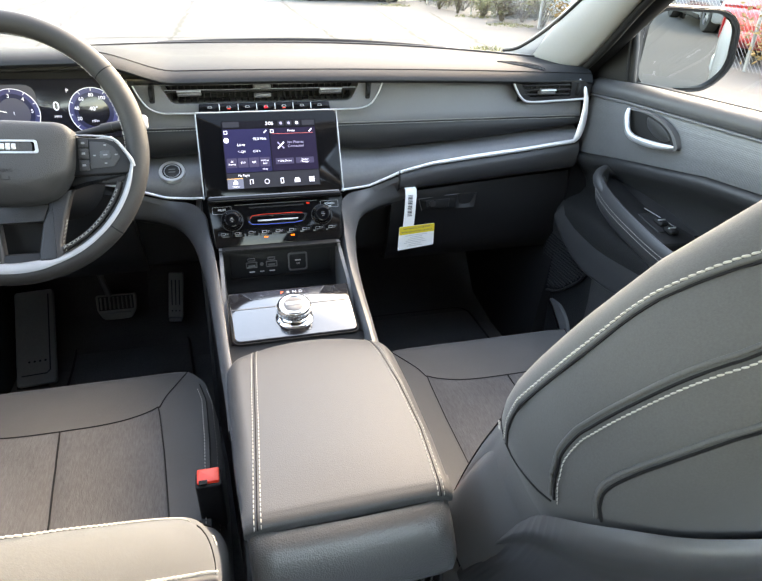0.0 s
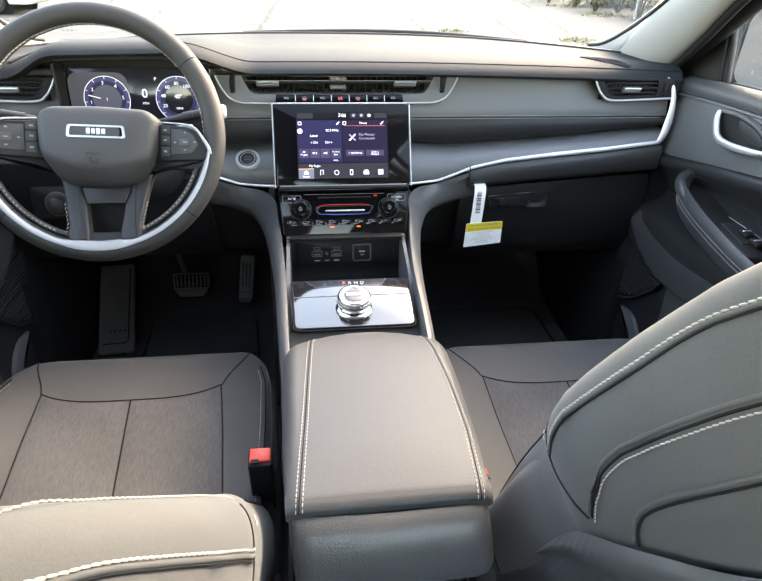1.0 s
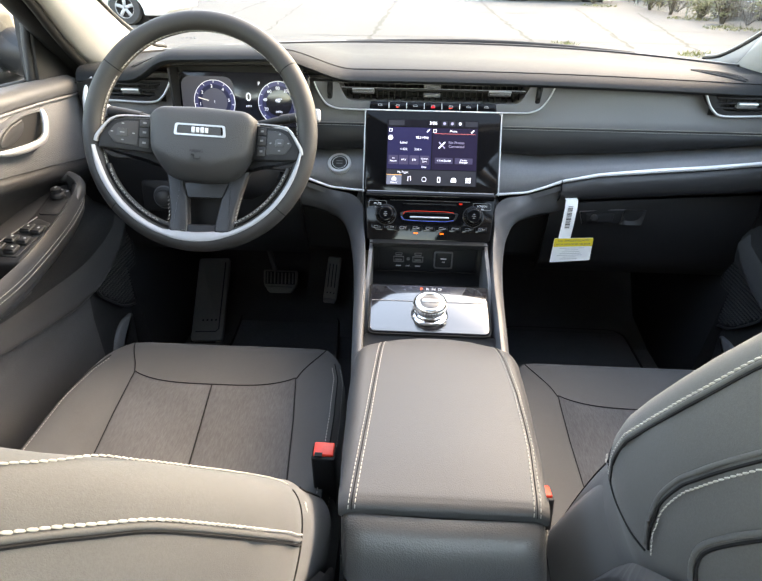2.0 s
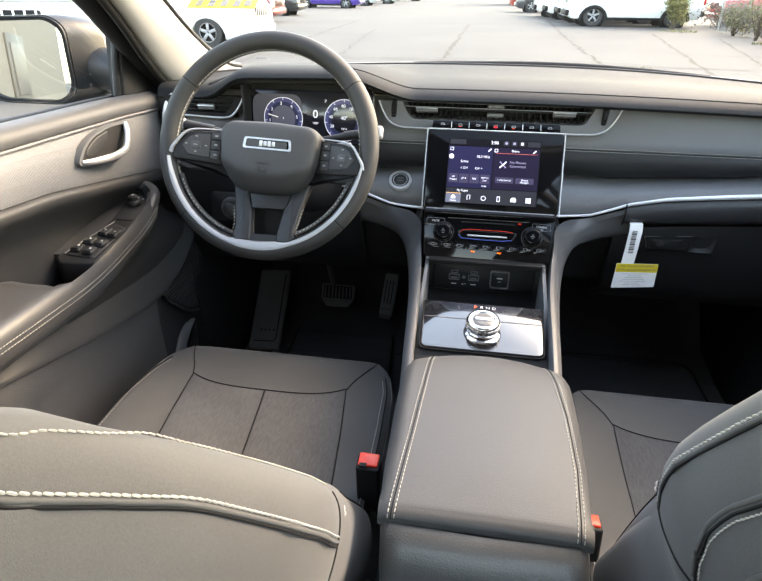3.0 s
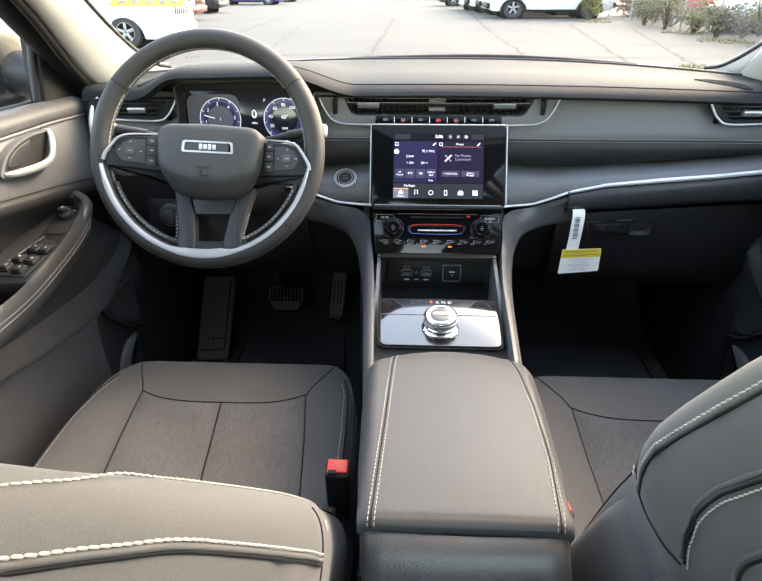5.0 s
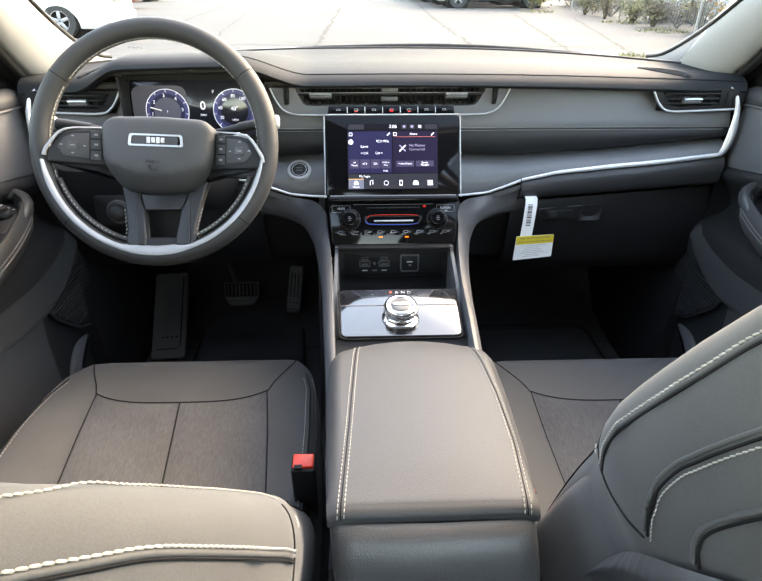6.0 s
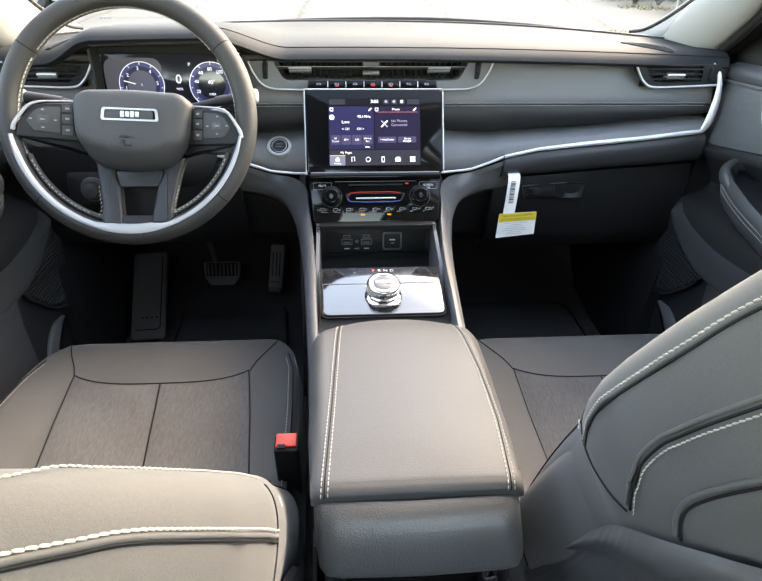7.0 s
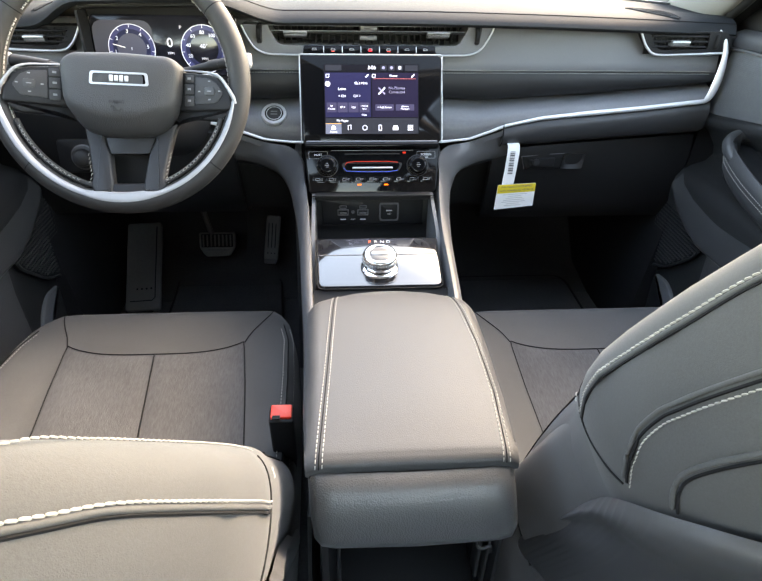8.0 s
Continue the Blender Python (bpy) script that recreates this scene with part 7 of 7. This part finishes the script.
tyre_mat = mat("tyre_rubber", (0.03, 0.03, 0.03), 0.8, scale=60, bump=0.3, vary=0.15)
rim_mat = mat("alloy_rim", (0.32, 0.32, 0.33), 0.4, metal=0.25, vary=0.05)
lamp_mat = mat("lamp_lens", (0.7, 0.72, 0.75), 0.1, vary=0.05, coat=1.0)
tail_mat = mat("tail_lamp", (0.5, 0.01, 0.01), 0.2, vary=0.05, coat=1.0)


def vehicle(label, colour, L=4.8, W=1.9, H=1.75, belt=1.05, wheel_r=0.38, hood=1.0, pickup=False, boxy=False, category="car"):
    """A parked vehicle along +x (its nose), standing on z = 0 at its middle."""
    v = thing("parked_vehicle", (0, 0, 0), label, category, "parked vehicles")
    h = L / 2
    wb = L * 0.30
    cl = 0.30 if boxy else 0.22
    P = paint(colour[0], colour[1])
    R = wheel_r + 0.09

    def low(x):
        z = cl + (0.18 * max(0, (abs(x) - h + 0.25) / 0.25) ** 2)
        for c in (wb, -wb):
            if abs(x - c) < R:
                z = max(z, wheel_r * 0.55 + math.sqrt(R * R - (x - c) ** 2))
        return z

    def high(x):
        return float(np.interp(x, [-h, -h + 0.05, h * 0.38, h - 0.14, h - 0.04, h], [belt - 0.1, belt + 0.02, belt, hood, hood - 0.01, hood - 0.05] if boxy else [belt - 0.1, belt + 0.02, belt, hood, hood - 0.05, hood - 0.22]))
    stations = sorted([-h + L * i / 30 for i in range(31)] + [c + R * math.cos(math.pi * i / 14) * f for c in (wb, -wb) for i in range(15) for f in (0.9995,)])
    body_rows = []
    for x in stations:
        a, b = low(x), high(x)
        m = a + (b - a) * 0.55
        w2 = W / 2 - 0.10 * max(0, (abs(x) - h + 0.3) / 0.3) ** 2
        ring = [(w2 - 0.03, a), (w2, a + 0.03), (w2 + 0.015, m), (w2 - 0.01, b - 0.08), (w2 - 0.06, b - 0.01), (w2 - 0.14, b)]
        body_rows.append([(x, u, z) for u, z in ring] + [(x, -u, z) for u, z in reversed(ring)])
    body = part("body", sheet(body_rows, wrap=True, caps=True), P, v)
    top = [(h * 0.36, belt), (h * 0.14 if not boxy else h * 0.26, H - 0.04), (h * 0.05, H), (-h * (0.10 if pickup else 0.80), H - 0.02), (-h * (0.16 if pickup else 0.97), belt)]
    part("cabin", plate(rounded(top, 0.06, 2), W - 0.22, Matrix(((1, 0, 0, 0), (0, 0, 1, W / 2 - 0.11), (0, 1, 0, 0), (0, 0, 0, 1))), 0.05), P, v)
    dark_glass = VP.setdefault("glass", mat("dark_side_glass", (0.02, 0.022, 0.025), 0.08, vary=0.1, coat=1.0))
    for s in (1, -1):
        x1, x0 = h * 0.28, -h * (0.08 if pickup else 0.78)
        k = 2 if pickup else 3
        for i in range(k):
            a, b = x0 + (x1 - x0) * i / k + 0.03, x0 + (x1 - x0) * (i + 1) / k - 0.03
            tr = 0.16 if i == k - 1 and not boxy else 0.0
            part("side_window", plate(rounded([(a, belt + 0.05), (b, belt + 0.05), (b - tr, H - 0.12), (a, H - 0.12)], 0.03, 2), 0.02, Matrix(((1, 0, 0, 0), (0, 0, s, s * (W / 2 - 0.105)), (0, 1, 0, 0), (0, 0, 0, 1)))), dark_glass, v)
            part("door_handle", box((0.16, 0.03, 0.03), 0.01), P if not boxy else M["dark"], v, m=at(a + 0.18, s * (W / 2 + 0.01), belt - 0.12))
        part("head_lamp", box((0.12, 0.34, 0.14), 0.03), lamp_mat, v, m=at(h - 0.05, s * (W / 2 - 0.25), hood - 0.2))
        part("tail_lamp", box((0.08, 0.18, 0.32), 0.02), tail_mat, v, m=at(-h + 0.02, s * (W / 2 - 0.12), belt - 0.2))
        part("rocker", box((L * 0.42, 0.06, 0.10), 0.02), M["dark"], v, m=at(0, s * (W / 2 - 0.02), cl + 0.02))
        for x in (wb, -wb):
            wh = part("wheel", lathe([(wheel_r * 0.6, -0.11), (wheel_r * 0.95, -0.11), (wheel_r, -0.07), (wheel_r, 0.07), (wheel_r * 0.95, 0.11), (wheel_r * 0.6, 0.105)], 28, at(x, s * (W / 2 - 0.11), wheel_r, 90), False), tyre_mat, v, "black tyre")
            part("rim", lathe([(wheel_r * 0.62, -0.1), (wheel_r * 0.62, 0.06), (wheel_r * 0.55, 0.04), (wheel_r * 0.2, 0.02)], 24, at(x, s * (W / 2 - 0.11), wheel_r, 90 if s < 0 else -90)), M["dark"], wh)
            for i in range(5):
                part("spoke", box((0.075, wheel_r * 0.55, 0.03), 0.01, 1), rim_mat, wh, m=at(x, s * (W / 2 - 0.035), wheel_r, 90) @ pose(0, 0, 0, 0, 0, 72 * i) @ at(0, wheel_r * 0.32, 0))
            part("rim_ring", lathe([(wheel_r * 0.63, -0.02), (wheel_r * 0.63, 0.01), (wheel_r * 0.57, 0.01), (wheel_r * 0.57, -0.02)], 24, at(x, s * (W / 2 - 0.02), wheel_r, 90), False), rim_mat, wh)
            part("arch_liner", lathe([(R - 0.01, 0.0), (R - 0.01, 0.02), (0.05, 0.02)], 28, at(x, s * (W / 2 - 0.26), wheel_r * 0.6, 90)), M["dark"], v, "black wheel arch liner")
            if boxy:
                part("fender_flare", tube([(x + (wheel_r + 0.10) * math.cos(a), s * (W / 2 + 0.02), wheel_r * 0.6 + (wheel_r + 0.08) * math.sin(a)) for a in [math.pi * i / 10 for i in range(11)]], 0.07, 8, up=(0, 1, 0)), M["dark"], v, "black fender flare")
    part("front_bumper", box((0.16, W * 0.96, 0.22), 0.05), M["dark"] if boxy else P, v, m=at(h - 0.02, 0, cl + 0.22))
    part("rear_bumper", box((0.16, W * 0.96, 0.2), 0.05), M["dark"] if boxy else M["chrome"] if pickup else P, v, m=at(-h + 0.02, 0, cl + 0.22))
    gz = hood - (0.15 if boxy else 0.24)
    gr = part("grille", box((0.04, W * 0.5, 0.26), 0.02), M["dark"], v, m=at(h - 0.0, 0, gz))
    for i in range(7):
        part("grille_bar", box((0.03, 0.03, 0.25), 0.008, 1), P, gr, m=at(h + 0.012, -W * 0.22 + W * 0.44 * i / 6, gz))
    part("windscreen", sheet([[(h * 0.36 + 0.005, y, belt + 0.03), (h * (0.14 if not boxy else 0.26) + 0.005, y, H - 0.10)] for y in (-W / 2 + 0.16, W / 2 - 0.16)]), dark_glass, v)
    return v


WHITE, SILVER, MAROON, GREY, PURPLE, REDC, BLACK, BLUE = (("white", (0.72, 0.72, 0.71)), ("silver", (0.42, 0.43, 0.44)), ("maroon", (0.16, 0.012, 0.015)), ("charcoal", (0.05, 0.05, 0.055)), ("purple", (0.06, 0.03, 0.22)), ("red", (0.45, 0.02, 0.015)), ("black", (0.015, 0.015, 0.017)), ("blue", (0.08, 0.12, 0.25)))


def park(label, colour, x, y, turn, **k):
    v = vehicle(label, colour, **k)
    v.matrix_basis = at(x, y, GZ, 0, 0, turn)
    return v


# left row, noses towards the aisle
park("white pickup truck parked nose-out beside the lot's aisle", WHITE, -8.6, 15.9, 0, L=5.6, H=1.9, belt=1.15, hood=1.12, pickup=True, category="pickup truck")
park("dark grey saloon parked in the row", GREY, -11.2, 21.5, 0, H=1.5, belt=0.95, hood=0.85, wheel_r=0.34)
park("maroon sport utility vehicle parked in the row", MAROON, -11.4, 27.0, 0)
park("black sport utility vehicle parked in the row", BLACK, -12.3, 33.8, 0)
park("purple coupe parked in the row", PURPLE, -11.6, 46.5, 0, L=5.0, H=1.45, belt=0.98, hood=0.92, wheel_r=0.36)
park("silver hatchback parked in the row", SILVER, -11.4, 53.0, 0, H=1.5, belt=0.95, hood=0.85, wheel_r=0.34)
park("pale pickup truck parked in the row", SILVER, -10.8, 60.0, 0, L=5.4, H=1.85, belt=1.1, hood=1.05, pickup=True, category="pickup truck")
park("blue saloon parked far off in the row", BLUE, -9.4, 72.0, 0, H=1.5, belt=0.95, hood=0.85, wheel_r=0.34)
# right row: boxy white four-by-fours
for i, y in enumerate((28.9, 31.6, 34.2, 36.9)):
    park("white boxy four-by-four with black fender flares in a row", WHITE, 6.0 - 0.35 * i, y, 180, L=5.4 if i == 0 else 4.8, H=1.88, belt=1.22, hood=1.18, wheel_r=0.42, boxy=True, category="four-by-four")
park("grey sport utility vehicle parked far along the row", GREY, 4.2, 43.5, 180)
# next to the camera's car
park("white four-by-four with a slotted grille facing the lot", WHITE, -7.04, 9.7, -72, L=4.8, H=1.88, belt=1.2, hood=1.16, wheel_r=0.42, boxy=True, category="four-by-four")
# behind the fence
park("red pickup truck behind the chain-link fence", REDC, 12.4, 30.0, 180, L=5.4, H=1.85, belt=1.1, hood=1.05, pickup=True, category="pickup truck")
park("white saloon behind the chain-link fence", WHITE, 12.0, 20.6, 180, H=1.5, belt=0.95, hood=0.85, wheel_r=0.34)
park("silver sport utility vehicle behind the chain-link fence", SILVER, 12.2, 16.8, 0)
park("charcoal sport utility vehicle behind the chain-link fence", GREY, 12.2, 13.4, 0)
park("red saloon behind the chain-link fence", REDC, 12.0, 9.8, 0, H=1.5, belt=0.95, hood=0.85, wheel_r=0.34)
park("grey pickup truck behind the chain-link fence", SILVER, 12.4, 6.2, 0, L=5.4, H=1.85, belt=1.1, hood=1.05, pickup=True, category="pickup truck")

# behind the car
park("white sport utility vehicle parked behind along the building", WHITE, 3.3, -2.5, 88)
park("silver saloon parked behind along the building", SILVER, 4.4, -13.5, 85, H=1.5, belt=0.95, hood=0.85, wheel_r=0.34)

# chain-link fence
fence = thing("chain_link_fence", (8.8, 16, GZ), "rusty chain-link fence with steel posts along the lot", "fence")
steel = mat("galvanised_steel", (0.32, 0.31, 0.29), 0.55, metal=0.6, vary=0.2, scale=40, bump=0.2)
posts = []
for i in range(11):
    y = 26.2 - 2.5 * i
    posts.append(y)
    part("post", tube([(8.8, y, GZ), (8.8, y, GZ + 1.9)], 0.035, 10), steel, fence, "weathered steel post")
part("top_rail", tube([(8.8, posts[0], GZ + 1.88), (8.8, posts[-1], GZ + 1.88)], 0.022, 8), steel, fence)
cu = bmesh.new()
step = 0.09
y0, y1 = posts[-1], posts[0]
n = int((y1 - y0) / step)
for i in range(-21, n):
    for sgn in (1, -1):
        a = y0 + i * step if sgn > 0 else y0 + (i + 21) * step
        pts = []
        ya, yb = a, a + sgn * 1.85
        za, zb = GZ, GZ + 1.85
        if sgn > 0 and ya < y0:
            za, ya = za + (y0 - ya), y0
        if sgn > 0 and yb > y1:
            zb, yb = zb - (yb - y1), y1
        if sgn < 0 and yb < y0:
            zb, yb = zb - (y0 - yb), y0
        if zb - za < 0.05 or ya > y1:
            continue
        w = 0.0035
        v = [cu.verts.new(q) for q in ((8.8 - w, ya, za), (8.8 + w, ya, za + w), (8.8 + w, yb, zb), (8.8 - w, yb, zb - w))]
        cu.faces.new(v)
part("wire_mesh", cu, steel, fence, "diamond wire mesh", smooth=False)

# bushes along the fence
bush_mats = [mat("olive_leaves", (0.11, 0.105, 0.045), 0.8, vary=0.4, scale=30, bump=0.2), mat("amber_leaves", (0.16, 0.09, 0.02), 0.8, vary=0.4, scale=30, bump=0.2)]
twig = mat("twig_bark", (0.09, 0.07, 0.05), 0.9, vary=0.3, scale=60, bump=0.4)


def bush(x, y, r, h, label, m, n=700):
    b = thing("bush", (x, y, GZ), label, "bush", "bushes along the fence")
    tw = bmesh.new()
    tips = []
    for i in range(14):
        a, d = rng.uniform(0, 6.28), rng.uniform(0.3, 1) * r
        e = Vector((x + d * math.cos(a), y + d * math.sin(a), GZ + h * rng.uniform(0.5, 1)))
        mid = Vector((x, y, GZ)).lerp(e, 0.5) + Vector((rng.uniform(-.1, .1), rng.uniform(-.1, .1), 0.1))
        tube([(x + rng.uniform(-.05, .05), y, GZ), mid, e], [0.018, 0.012, 0.005], 5, bm=tw)
        tips += [mid, e, mid.lerp(e, 0.5)]
    part("branches", tw, twig, b)
    lf = bmesh.new()
    for i in range(n):
        c = rng.choice(tips) + Vector((rng.gauss(0, r * 0.22), rng.gauss(0, r * 0.22), rng.gauss(0, h * 0.13)))
        c.z = max(c.z, GZ + 0.03)
        s = rng.uniform(0.03, 0.075)
        d1 = Vector((rng.gauss(0, 1), rng.gauss(0, 1), rng.gauss(0, 1))).normalized()
        d2 = d1.orthogonal().normalized()
        lf.faces.new([lf.verts.new(c + q) for q in (d1 * s, d2 * s * 0.45, -d1 * s, -d2 * s * 0.45)])
    part("leaves", lf, m, b, smooth=False)


bramble = mat("brown_bramble", (0.075, 0.062, 0.045), 0.85, vary=0.4, scale=30, bump=0.2)
for x, y, h in ((9.3, 27.6, 1.0), (9.4, 25.2, 0.8), (9.2, 23.0, 0.9), (9.5, 20.6, 0.7), (9.3, 18.2, 0.8)):
    bush(x, y, 1.0, h, "low brown bramble behind the fence", bramble, 1100)
bush(7.35, 27.0, 0.42, 1.25, "yellow-green bush at the end of the fence", mat("yellow_olive_leaves", (0.15, 0.14, 0.045), 0.8, vary=0.4, scale=30, bump=0.2), 2600)
for i in range(12):
    bush(8.6 + rng.uniform(-0.2, 0.5), 23.6 - 1.75 * i + rng.uniform(-0.4, 0.4), rng.uniform(0.45, 0.8), rng.uniform(0.6, 1.4), "dry autumn bush growing through the fence", bush_mats[1 if i in (5, 8, 9, 11) else 0], 600)

# buildings
wall_mat = mat("pale_wall", (0.16, 0.165, 0.16), 0.8, vary=0.08, scale=30, bump=0.2, blotch=0.6)
brick_red = mat("red_wall", (0.30, 0.05, 0.035), 0.8, vary=0.2, scale=30, bump=0.3)


def shed(name, x, y, w, d, h, m, label):
    b = thing(name, (x, y, GZ), label, "building")
    part("wall", box((w, d, h), 0.02), m, b, m=at(x, y, GZ + h / 2))
    part("roof", box((w + 0.3, d + 0.3, 0.15), 0.03), M["rail"], b, m=at(x, y, GZ + h + 0.075))
    return b


hut = shed("pale_building", -7.2, -9.5, 6.0, 9.0, 4.2, wall_mat, "pale building with a grey panel door")
for yy in (-6.6, -10.5):
    dr = part("door", box((0.06, 1.0, 2.1), 0.01), M["rail"], hut, "grey panel door", m=at(-4.19, yy, GZ + 1.05))
    part("window_pane", box((0.03, 0.7, 0.9), 0.01), M["slate"], dr, m=at(-4.15, yy, GZ + 1.5))
shed("red_shed", 3.6, 62.0, 3.0, 6.0, 3.0, brick_red, "small red shed far along the lot")
shed("tan_building", -3.8, 110.0, 6.0, 20.0, 6.0, mat("tan_wall", (0.42, 0.33, 0.20), 0.8, vary=0.1, scale=20, bump=0.2), "tan building at the end of the lot")

# the sticker on the windshield: a yellow sheet with dark brush marks
SX = at(-0.553, 1.117, 0.926, 26, 0, 1)
sheet_ob = part("sheet", plate(rounded([(-0.07, -0.03), (0.07, -0.03), (0.07, 0.06), (-0.07, 0.06)], 0.002), 0.0006, SX), M["yellow"], stk, "yellow sticker sheet", smooth=False)

for x0, hgt in ((-0.048, 0.026), (-0.022, 0.028), (0.004, 0.026), (0.030, 0.028), (0.052, 0.022)):
    part("brush_mark", box((0.013, hgt, 0.0006), 0.0002, 1), M["ink"], sheet_ob, "dark brush mark", smooth=False, m=SX @ at(x0, -0.010, 0.0008))
for i in range(4):
    part("mark_bar", box((0.006, 0.006, 0.0006)), M["ink"], stk, smooth=False, m=at(-0.575 + 0.009 * i, 1.335, 0.797, 30))

# letters become meshes
deps = bpy.context.evaluated_depsgraph_get()
for ob in [o for o in scene.objects if o.type == "FONT"]:
    me = bpy.data.meshes.new_from_object(ob.evaluated_get(deps))
    twin = new("letters", me)
    twin.parent, twin.matrix_parent_inverse, twin.matrix_basis = ob.parent, ob.matrix_parent_inverse.copy(), ob.matrix_basis.copy()
    if "label" in ob:
        twin["label"] = ob["label"]
    bpy.data.objects.remove(ob)
